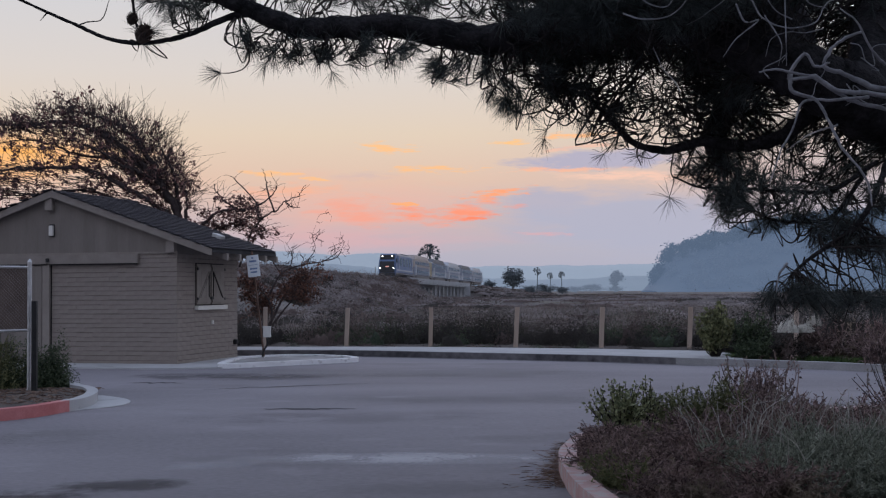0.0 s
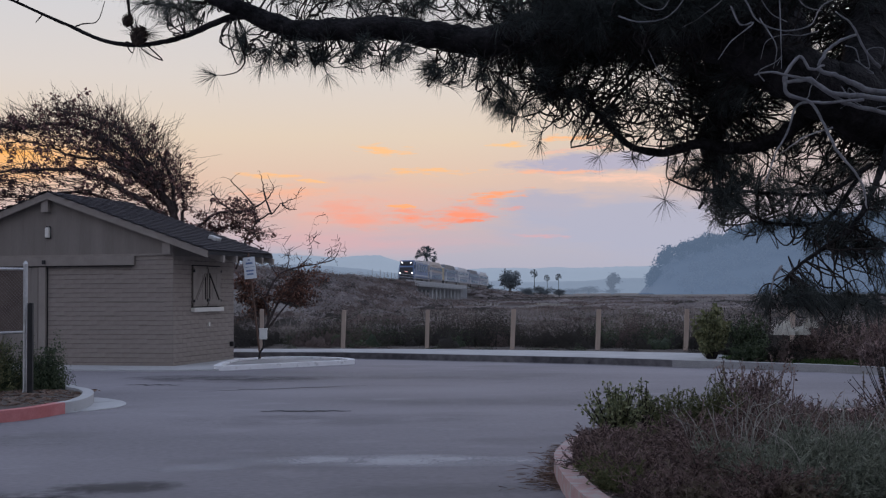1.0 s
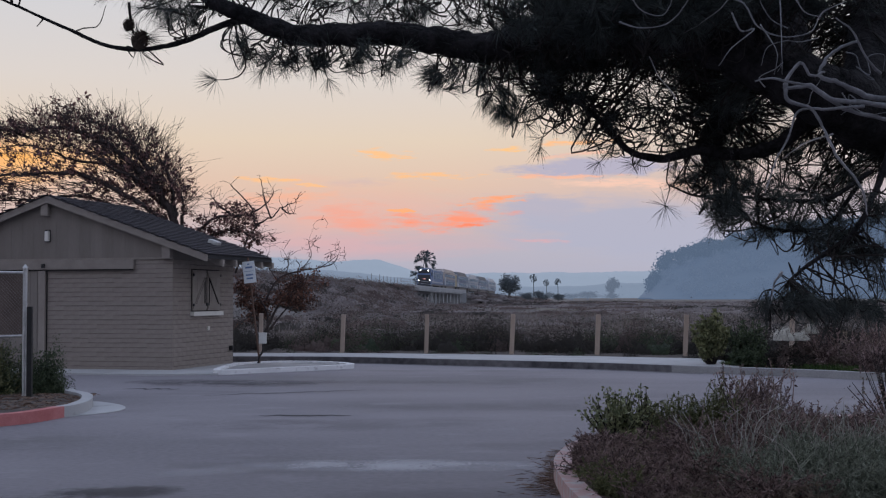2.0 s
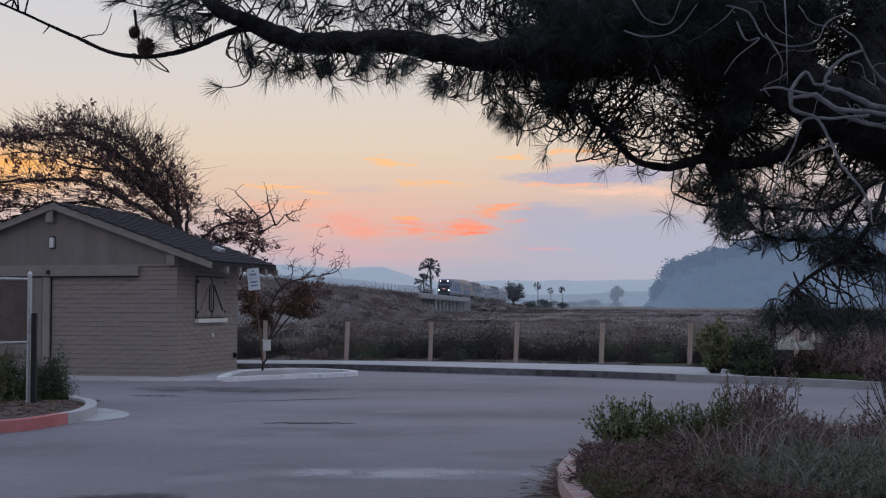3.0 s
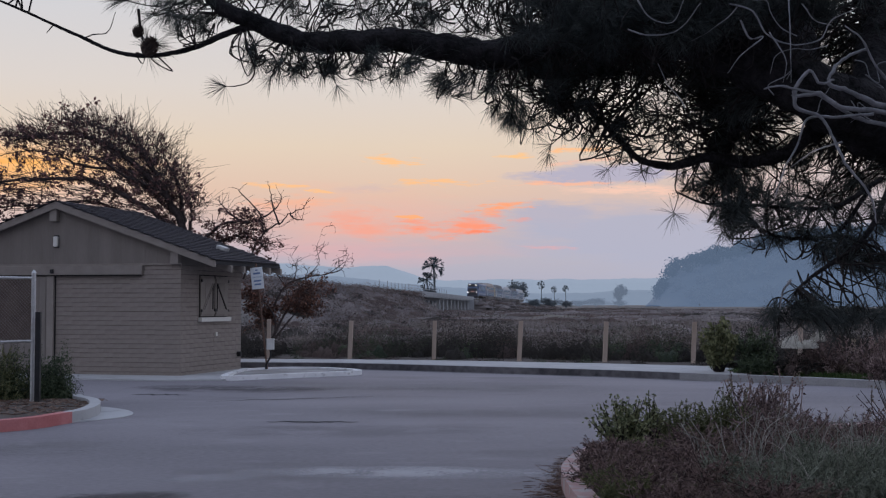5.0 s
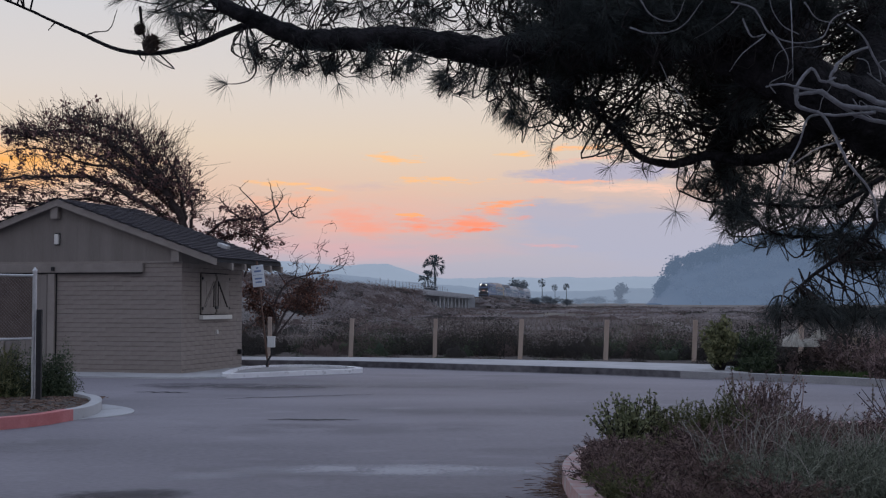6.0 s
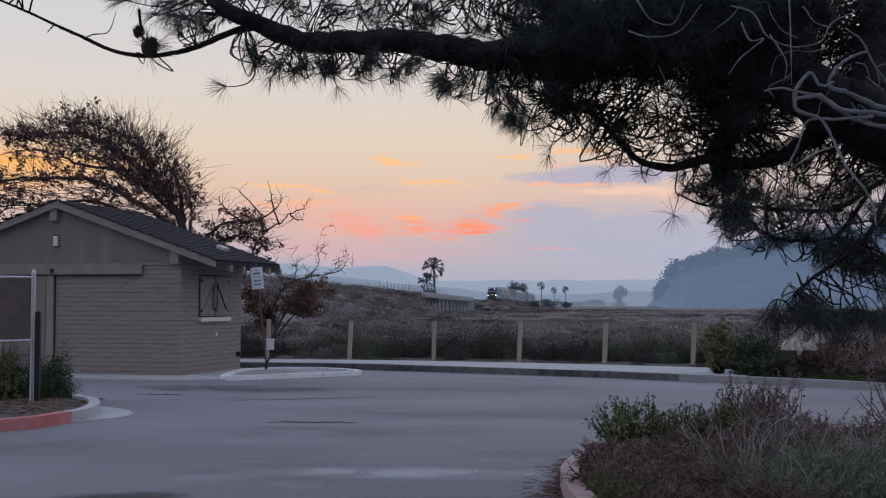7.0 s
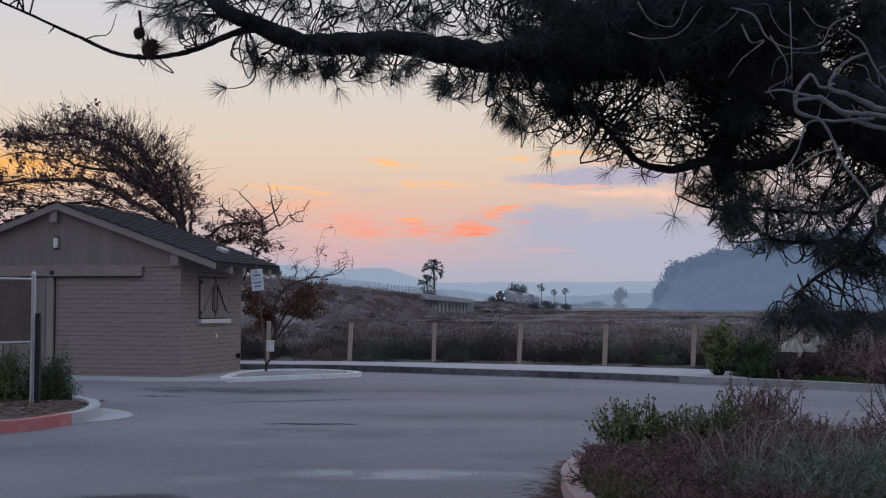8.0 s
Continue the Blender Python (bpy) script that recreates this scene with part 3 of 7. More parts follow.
            g.add([(0.041, p + sh, z0 + 0.17), (0.041, p + w0 + sh, z0 + 0.17), (0.041, q + w0 + sh, z1 - 0.16), (0.041, q + sh, z1 - 0.16),
                   (0.058, p + sh, z0 + 0.17), (0.058, p + w0 + sh, z0 + 0.17), (0.058, q + w0 + sh, z1 - 0.16), (0.058, q + sh, z1 - 0.16)],
                  [(0, 3, 2, 1), (4, 5, 6, 7), (0, 1, 5, 4), (1, 2, 6, 5), (2, 3, 7, 6), (3, 0, 4, 7)])
            geo_part("brace", g, m, win)
    for yy in (mid - 0.13, mid + 0.10):
        box_part("slot", (0.041, yy, z0 + 0.18), (0.058, yy + 0.018, z1 - 0.18), GAP_SHADE, win, 0.0)
    box_part("latch", (0.062, mid - 0.09, z0 + 0.13), (0.09, mid + 0.05, z0 + 0.2), BLACK_METAL, win, 0.01, "black iron latch")
    for yy in (y0 - 0.01, y1 - 0.05):
        for zz in (z0 + 0.12, z1 - 0.14):
            box_part("hinge", (0.04, yy, zz), (0.07, yy + 0.05, zz + 0.06), BLACK_METAL, win, 0.004)
    box_part("sill", (0.0, y0 - 0.06, z0 - 0.10), (0.10, y1 + 0.06, z0 - 0.005), LAMP_CASE, win, 0.008, "pale painted window sill")
    box_part("outlet_box", (0.0, 1.75, 0.86), (0.04, 1.83, 0.95), LAMP_CASE, root, 0.006, "small pale outlet cover")
    box_part("tap", (0.0, 2.98, 0.34), (0.10, 3.08, 0.46), BLACK_METAL, root, 0.02, "black garden tap")
    # roof vent
    v = bevel_box((-0.12, -0.12, 0), (0.12, 0.12, 0.10), 0.02)
    ob = part("roof_vent", v, GALV, root, "pale metal roof vent")
    ob.matrix_basis = pose(0.10, 1.9, H + UP + 0.09 + SL * -0.10 + 0.02, 0, 19.8, 0)
    # shingle courses
    pitch = math.atan(SL)
    run = math.hypot(W / 2 + over, SL * (W / 2 + over))
    rows, cols = 28, 13
    step, wd = run / rows, (D + front + back) / cols
    me = Geo()
    me.add([(-wd / 2 + .004, 0, 0.0), (wd / 2 - .004, 0, 0.0), (wd / 2 - .004, step * 1.25, 0.0), (-wd / 2 + .004, step * 1.25, 0),
            (-wd / 2 + .004, 0, 0.024), (wd / 2 - .004, 0, 0.024), (wd / 2 - .004, step * 1.25, 0.002), (-wd / 2 + .004, step * 1.25, 0.002)],
           [(0, 3, 2, 1), (4, 5, 6, 7), (0, 1, 5, 4), (1, 2, 6, 5), (2, 3, 7, 6), (3, 0, 4, 7)])
    mesh = me.mesh("shingle", SHINGLE)
    rest = Geo()
    rv = np.concatenate(me.v)
    for side in (0, 1):
        for i in range(rows):
            for j in range(cols):
                d = i * step
                x = over - d * math.cos(pitch) + 0.03
                z = H + UP + th + SL * -over + d * math.sin(pitch) + 0.002 + random.uniform(0, 0.004)
                y = -front - 0.03 + wd * (j + 0.5 + 0.5 * (i % 2) - 0.25)
                m = pose(x, y, z) @ pose(0, 0, 0, 0, 0, 90) @ pose(0, 0, 0, math.degrees(pitch))
                if side:
                    m = Matrix.Translation((-W, 0, 0)) @ pose(0, D, 0, 0, 0, 180) @ m
                if not side and len(root.children) < 420 and i < 23:
                    ob = new("shingle", mesh)
                    ob.parent = root
                    ob.matrix_basis = m
                else:
                    rest.add([m @ Vector(p) for p in rv], me.f)
    tagged(geo_part("shingle_rest", rest, SHINGLE, root), "dark shingles", "", "", "stuff")
    # block courses
    ch, bl = 0.1025, 0.41
    blocks = {}

    def block(length, axis):
        key = (round(length, 3), axis)
        if key not in blocks:
            q = Geo()
            e = 0.006
            lx, ly = (length - 0.0008, 0.05) if axis == 0 else (0.05, length - 0.0008)
            ex, ey = (0.0, e) if axis == 0 else (e, 0.0)
            hz = ch - 0.009
            v = [(sx * (lx / 2 - ex), sy * (ly / 2 - ey), sz * hz / 2) for sz in (-1, 1) for sx, sy in ((-1, -1), (1, -1), (1, 1), (-1, 1))]
            v = v[:4] + [(sx * lx / 2, sy * ly / 2, -hz / 2 + e) for sx, sy in ((-1, -1), (1, -1), (1, 1), (-1, 1))] + \
                [(sx * lx / 2, sy * ly / 2, hz / 2 - e) for sx, sy in ((-1, -1), (1, -1), (1, 1), (-1, 1))] + v[4:]
            f = [(3, 2, 1, 0), (12, 13, 14, 15)]
            for b0 in (0, 4, 8):
                for k in range(4):
                    f.append((b0 + k, b0 + (k + 1) % 4, b0 + 4 + (k + 1) % 4, b0 + 4 + k))
            q.add(v, f)
            blocks[key] = (q.mesh("block", BLOCK), q)
        return blocks[key]

    rest, made = Geo(), 0

    def lay(length, axis, x, y, z):
        nonlocal made
        me, q = block(length, axis)
        m = pose(x + random.uniform(-.002, .002), y + random.uniform(-.002, .002), z + random.uniform(-.006, .006), 0, 0, random.uniform(-0.2, 0.2)) @ pose(0, 0, 0, *((0, random.uniform(-0.8, 0.8)) if axis == 0 else (random.uniform(-0.8, 0.8), 0)))
        if made < 300:
            ob = new("block", me)
            ob.parent = wall
            ob.matrix_basis = m
            made += 1
        else:
            rest.add([m @ Vector(p) for p in np.concatenate(q.v)], q.f)

    for i in range(24):
        z = ch * (i + 0.5)
        x = 0.0
        first = True
        while x < 3.09:
            ln = bl if not (first and i % 2) else bl / 2
            ln = min(ln, 3.09 - x)
            if ln > 0.05:
                lay(ln, 0, -(x + ln / 2), 0.025, z)
            x += ln
            first = False
    for i in range(24):
        z = ch * (i + 0.5)
        y = 0.052
        first = True
        while y < D - 0.05:
            ln = bl if not (first and i % 2 == 0) else bl / 2
            ln = min(ln, D - y)
            if not (z > 1.22 and z < 2.28 and y + ln > 0.95 and y < 2.38) and ln > 0.05:
                lay(ln, 1, -0.025, y + ln / 2, z)
            elif ln > 0.05:
                lay(ln, 1, -0.026, y + ln / 2, z)
            y += ln
            first = False
    for i in range(24):
        z = ch * (i + 0.5)
        x = 4.53
        while x < W - 0.05:
            ln = min(bl, W - x)
            lay(ln, 0, -(x + ln / 2), 0.025, z)
            x += ln
    tagged(geo_part("block_rest", rest, BLOCK, wall), "tan painted blocks", "", "", "stuff")
    return root


house()
ap = [Vector((-5.75, 28.5, 0)) + Vector((math.cos(radians(-15)) * a - math.sin(radians(-15)) * b, math.sin(radians(-15)) * a + math.cos(radians(-15)) * b, 0))
      for a, b in ((-9, -1.25), (0.2, -1.5), (1.5, -1.0), (1.3, 0.9), (0.6, 3.6), (-9, 3.6))]
plan_slab("house_apron", [(p.x, p.y) for p in ap], -0.05, 0.035, CONCRETE, "concrete apron round the storage building", "apron", "structure")

# painted traffic island
isl = spline([(-4.75, 29.0), (-4.6, 27.25), (-3.62, 27.9), (-2.74, 28.6), (-2.05, 29.2), (-1.85, 29.7), (-2.2, 30.5), (-3.1, 31.2), (-4.0, 31.1), (-4.6, 30.3), (-4.75, 29.2)], 5)
inner = offset_line(isl, 0.16)
g = Geo()
ribbon(g, isl, inner, -0.05, 0.10)
tagged(geo_part("island_kerb", g, WHITE_PAINT), "white painted concrete kerb of a small traffic island", "kerb", "", "structure")
plan_slab("island_paving", [tuple(p) for p in inner], -0.05, 0.06, KERB_SHADE, "grey concrete filling of the traffic island", "paving", "structure")

# worn paint line, cracks
def streak(name, a, b, w, material, label, category, z=0.004, wob=0.02, n=40):
    g = Geo()
    a, b = np.array(a), np.array(b)
    d = (b - a) / np.linalg.norm(b - a)
    s = np.array([-d[1], d[0]])
    tops = []
    for i in range(n + 1):
        t = i / n
        c = a + (b - a) * t + s * wob * noise.noise((t * 9, a[0], 0)) * 3
        h = w * (0.25 + 0.75 * math.sin(math.pi * min(1, max(0, t)))) * (0.7 + 0.6 * abs(noise.noise((t * 14, a[1], 3))))
        tops += [c - s * h / 2, c + s * h / 2]
    g.add([(*p, z) for p in tops], [(2 * i, 2 * i + 2, 2 * i + 3, 2 * i + 1) for i in range(n)])
    return tagged(geo_part(name, g, material), label, category, "", "structure")




def worn_patch(name, centre, size, turn, colour, amount, grain, seed, label, category, z):
    """A thin worn film on the asphalt: paint or oil that has rubbed away in grains and towards its rim."""
    m = bpy.data.materials.new(name)
    m.use_nodes = True
    nt = m.node_tree
    N, L = nt.nodes.new, nt.links.new
    p = nt.nodes["Principled BSDF"]
    p.inputs["Base Color"].default_value, p.inputs["Roughness"].default_value = (*colour, 1), 0.9
    tc = N("ShaderNodeTexCoord")

    def op(kind, a, b=None, clamp=False):
        n = N("ShaderNodeMath")
        n.operation, n.use_clamp = kind, clamp
        for i, v in enumerate((a, b)):
            if isinstance(v, (int, float)):
                n.inputs[i].default_value = v
            elif v is not None:
                L(v, n.inputs[i])
        return n.outputs[0]

    def grains(scale, detail):
        mp, n = N("ShaderNodeMapping"), N("ShaderNodeTexNoise")
        mp.inputs["Location"].default_value = (seed, seed * 2, 0)
        L(tc.outputs["Object"], mp.inputs[0]), L(mp.outputs[0], n.inputs[0])
        n.inputs["Scale"].default_value, n.inputs["Detail"].default_value = scale, detail
        return n.outputs[0]

    sep = N("ShaderNodeSeparateXYZ")
    L(tc.outputs["Object"], sep.inputs[0])
    u, v = op("DIVIDE", sep.outputs[0], size[0] / 2), op("DIVIDE", sep.outputs[1], size[1] / 2)
    u4 = op("POWER", op("ABSOLUTE", u), 3.0)
    rim = op("SUBTRACT", 1.0, op("ADD", u4, op("MULTIPLY", v, v)), True)
    body = op("MULTIPLY", rim, op("MULTIPLY", op("SUBTRACT", grains(1.3, 4), 0.25), 2.2, True))
    speck = op("MULTIPLY", op("SUBTRACT", op("ADD", body, grains(grain, 6)), 0.62), 2.2, True)
    fac = op("MULTIPLY", op("MULTIPLY", speck, rim), amount, True)
    clear, ms = N("ShaderNodeBsdfTransparent"), N("ShaderNodeMixShader")
    L(fac, ms.inputs[0]), L(clear.outputs[0], ms.inputs[1]), L(p.outputs[0], ms.inputs[2])
    L(ms.outputs[0], nt.nodes["Material Output"].inputs[0])
    g = Geo()
    a, b = size[0] / 2, size[1] / 2
    g.add([(-a, -b, 0), (a, -b, 0), (a, b, 0), (-a, b, 0)], [(0, 1, 2, 3)])
    ob = geo_part(name, g, m)
    ob.matrix_basis = pose(*centre, z, 0, 0, turn)
    return tagged(ob, label, category, "", "structure")


worn_patch("painted_line", (-0.35, 12.42), (3.9, 1.2), -1.5, (0.62, 0.61, 0.64), 0.62, 26, 1, "worn white painted line on asphalt", "road marking", 0.004)
worn_patch("painted_line", (-2.0, 12.1), (1.5, 0.8), 35, (0.6, 0.59, 0.62), 0.3, 26, 7, "faint worn paint on asphalt", "road marking", 0.005)
for k, (c, sz, tn, am) in enumerate((((-2.65, 10.8), (1.4, 0.9), 12, 0.7), ((-3.4, 10.2), (1.6, 0.9), 5, 0.7), ((-1.5, 16.4), (5.0, 2.2), 4, 0.16), ((-5.2, 14.2), (3.5, 1.6), -5, 0.15), ((1.0, 19.0), (6.0, 2.0), -4, 0.13), ((-4.0, 24.6), (4.6, 2.6), -12, 0.5), ((-0.5, 24.5), (6.0, 1.8), -10, 0.15), ((0.2, 10.6), (3.0, 1.2), 3, 0.15))):
    worn_patch("road_stain", c, sz, tn, (0.075, 0.068, 0.073), am, 9, 11 + k, "dark worn stain on asphalt", "stain", 0.003 + 0.0006 * k)
streak("road_crack", (-2.4, 17.75), (-1.15, 17.7), 0.2, TAR, "dark tar-filled crack in asphalt", "crack", wob=0.05)
streak("road_crack", (-5.5, 23.1), (-4.5, 23.0), 0.22, TAR, "dark tar-filled crack in asphalt", "crack", wob=0.05)
streak("road_crack", (-3.9, 21.4), (-1.2, 22.6), 0.10, TAR, "thin dark crack in asphalt", "crack", wob=0.06)


# ---------------------------------------------------------------- railway
def track_x(y):
    k = (y - 225) / 25.5
    return -9.0 + 3.25 * k + 0.03 * k * k


def track_z(y):
    return 4.1 - 0.0065 * (y - 225)


def bank_z(x, y):
    """Height of the embankment: a flat top and flanks that steepen towards the bridge."""
    o = abs(x - track_x(y))
    wide = 14 if y < 160 else (14 - 10 * min(1, (y - 160) / 70) if y < 280 else 7)
    k = min(1, max(0, o - 3) / wide)
    return (track_z(y) - 0.72) * (1 - k) ** 1.2 - 0.4 * k


def embankment(name, y0, y1, n, label):
    g = Geo()
    offs = [-30, -14, -8, -4.5, -3, 3, 4.5, 9, 15, 30]
    v = []
    for i in range(n + 1):
        y = y0 + (y1 - y0) * i / n
        cx = track_x(y)
        end = i in (0, n)
        for o in offs:
            z = bank_z(cx + o, y) + (0.5 if abs(o) > 3.5 else 0.05) * noise.noise((o * 0.21, y * 0.09, 1.0))
            v.append((cx + o, y, -0.7 if end else max(z, -0.6)))
    w = len(offs)
    g.add(v, [(j * w + i, j * w + i + 1, (j + 1) * w + i + 1, (j + 1) * w + i) for j in range(n) for i in range(w - 1)])
    return tagged(geo_part(name, g, MARSH, smooth=True), label, "embankment", "", "structure")


embankment("embankment_near", 90, 238, 60, "scrub-covered railway embankment")
embankment("embankment_far", 321, 620, 60, "low railway embankment across the marsh")

def track_beam(g, y0, y1, x0, x1, za, zb, k):
    v = []
    for i in range(k + 1):
        y = y0 + (y1 - y0) * i / k
        c, z = track_x(y), track_z(y)
        v += [(c + x0, y, z + za), (c + x1, y, z + za), (c + x1, y, z + zb), (c + x0, y, z + zb)]
    f = [(4 * i + j, 4 * i + (j + 1) % 4, 4 * i + 4 + (j + 1) % 4, 4 * i + 4 + j) for i in range(k) for j in range(4)]
    g.add(v, f + [(3, 2, 1, 0), (4 * k, 4 * k + 1, 4 * k + 2, 4 * k + 3)])


for y0, y1 in ((95, 229.9), (327.1, 615)):
    g = Geo()
    track_beam(g, y0, y1, -2.2, 2.2, -1.2, -0.35, 30)
    tagged(geo_part("ballast", g, SOIL), "dark ballast bed of the railway", "ballast", "", "structure")
    for x in (-0.8, 0.72):
        g = Geo()
        track_beam(g, y0, y1, x, x + 0.08, -0.35, -0.2, 30)
        tagged(geo_part("rail", g, RUST), "steel rail on the ballast", "rail", "", "structure")

PALE_CONC = mat("pale_bridge_concrete", (0.32, 0.335, 0.36), (0.43, 0.445, 0.47), 0.5, 0.9, 0.1, 8)
RAIL_GREY = mat("dull_rail_steel", (0.16, 0.15, 0.15), (0.26, 0.24, 0.23), 2, 0.7, 0.0)


def bridge():
    root = thing("railway_bridge", pose(0, 0, 0), "long pale concrete railway trestle bridge", "bridge")

    def beam(name, y0, y1, x0, x1, za, zb, m, k=8):
        g = Geo()
        v = []
        for i in range(k + 1):
            y = y0 + (y1 - y0) * i / k
            c, z = track_x(y), track_z(y)
            v += [(c + x0, y, z + za), (c + x1, y, z + za), (c + x1, y, z + zb), (c + x0, y, z + zb)]
        f = [(4 * i + j, 4 * i + (j + 1) % 4, 4 * i + 4 + (j + 1) % 4, 4 * i + 4 + j) for i in range(k) for j in range(4)]
        g.add(v, f + [(3, 2, 1, 0), (4 * k, 4 * k + 1, 4 * k + 2, 4 * k + 3)])
        return geo_part(name, g, m, root)

    beam("deck", 230, 327, -3.2, 3.2, -0.75, -0.35, PALE_CONC)
    beam("girder", 238, 327, 2.4, 3.1, -1.0, -0.75, PALE_CONC)
    for x in (-3.2, 3.05):
        beam("parapet", 230, 327, x, x + 0.2, -0.35, 0.0, PALE_CONC)
    for x in (-0.8, 0.72):
        beam("rail", 230, 327, x, x + 0.08, -0.35, -0.2, RAIL_GREY)
    for i in range(9):
        y = 268 + i * 6.4
        z = track_z(y)
        for o in (-2.2, 2.6):
            g = Geo()
            g.tube([(track_x(y) + o, y, -0.6), (track_x(y) + o, y, z - 0.9)], 0.22, 8)
            geo_part("pile", g, PALE_CONC, root)
        g = Geo()
        g.box((track_x(y) - 3, y - 0.35, z - 1.25), (track_x(y) + 3.2, y + 0.35, z - 0.75))
        geo_part("pile_cap", g, PALE_CONC, root)
    g = Geo()
    g.box((track_x(324) - 3.4, 321, -0.6), (track_x(324) + 3.6, 327.5, track_z(324) - 0.75))
    geo_part("abutment", g, PALE_CONC, root)
    for z in (0.35, 0.8):
        beam("handrail", 222, 262, 3.3, 3.36, z, z + 0.07, PALE_CONC, 6)
    for i in range(24):
        y = 228 + i * 4.2
        for x in (-3.3,):
            g = Geo()
            g.tube([(track_x(y) + x, y, track_z(y) - 0.4), (track_x(y) + x, y, track_z(y) + random.uniform(1.2, 2.0))], 0.05, 5)
            geo_part("railing_post", g, RAIL_GREY, root)


bridge()

# train paint and glass are lifted in tone to carry distance haze
LOCO_BLUE = mat("blue_locomotive_paint", (0.085, 0.135, 0.26), (0.14, 0.20, 0.34), 0.6, 0.4, 0.0)
LOCO_DARK = mat("black_cab_paint", (0.03, 0.033, 0.04), (0.06, 0.064, 0.075), 0.8, 0.4, 0.0)
COACH_TAUPE = mat("taupe_coach_paint", (0.30, 0.26, 0.25), (0.42, 0.37, 0.35), 0.3, 0.5, 0.0)
ROOF_DARK = mat("dark_coach_roof", (0.10, 0.105, 0.12), (0.17, 0.175, 0.19), 0.3, 0.6, 0.0)
COACH_GREY = mat("silver_coach_paint", (0.26, 0.28, 0.33), (0.38, 0.40, 0.45), 0.3, 0.45, 0.0)
COACH_PALE = mat("pale_coach_roof", (0.38, 0.40, 0.44), (0.50, 0.52, 0.56), 0.3, 0.5, 0.0)
COACH_BLUE = mat("blue_coach_stripe", (0.11, 0.15, 0.225), (0.17, 0.21, 0.29), 0.4, 0.45, 0.0)
COACH_GLASS = mat("dark_train_glass", (0.045, 0.052, 0.065), (0.08, 0.09, 0.11), 0.5, 0.15, 0.0, spec=0.6)
COACH_GOLD = mat("ochre_door_panel", (0.34, 0.285, 0.17), (0.44, 0.37, 0.23), 0.5, 0.5, 0.0)
HEADLAMP = mat("lit_headlamp", (1, 1, 1), (1, 1, 1), 1, 0.5, 0.0, glow=(1.0, 0.94, 0.86), glow_power=7.0)
PINK_LAMP = mat("lit_amber_lamp", (1, 0.6, 0.5), (1, 0.6, 0.5), 1, 0.5, 0.0, glow=(1.0, 0.42, 0.34), glow_power=0.7)


def bogies(root, ys, material):
    for y in ys:
        box_part("bogie", (-1.2, y - 1.5, 0.35), (1.2, y + 1.5, 0.95), material, root, 0.05)
        for dy in (-1.0, 1.0):
            for x in (-0.8, 0.7):
                bm = bmesh.new()
                bmesh.ops.create_cone(bm, cap_ends=True, segments=16, radius1=0.48, radius2=0.48, depth=0.12)
                bmesh.ops.transform(bm, matrix=pose(x, y + dy, 0.48, 0, 90, 0), verts=bm.verts[:])
                part("wheel", bm, RAIL_GREY, root)


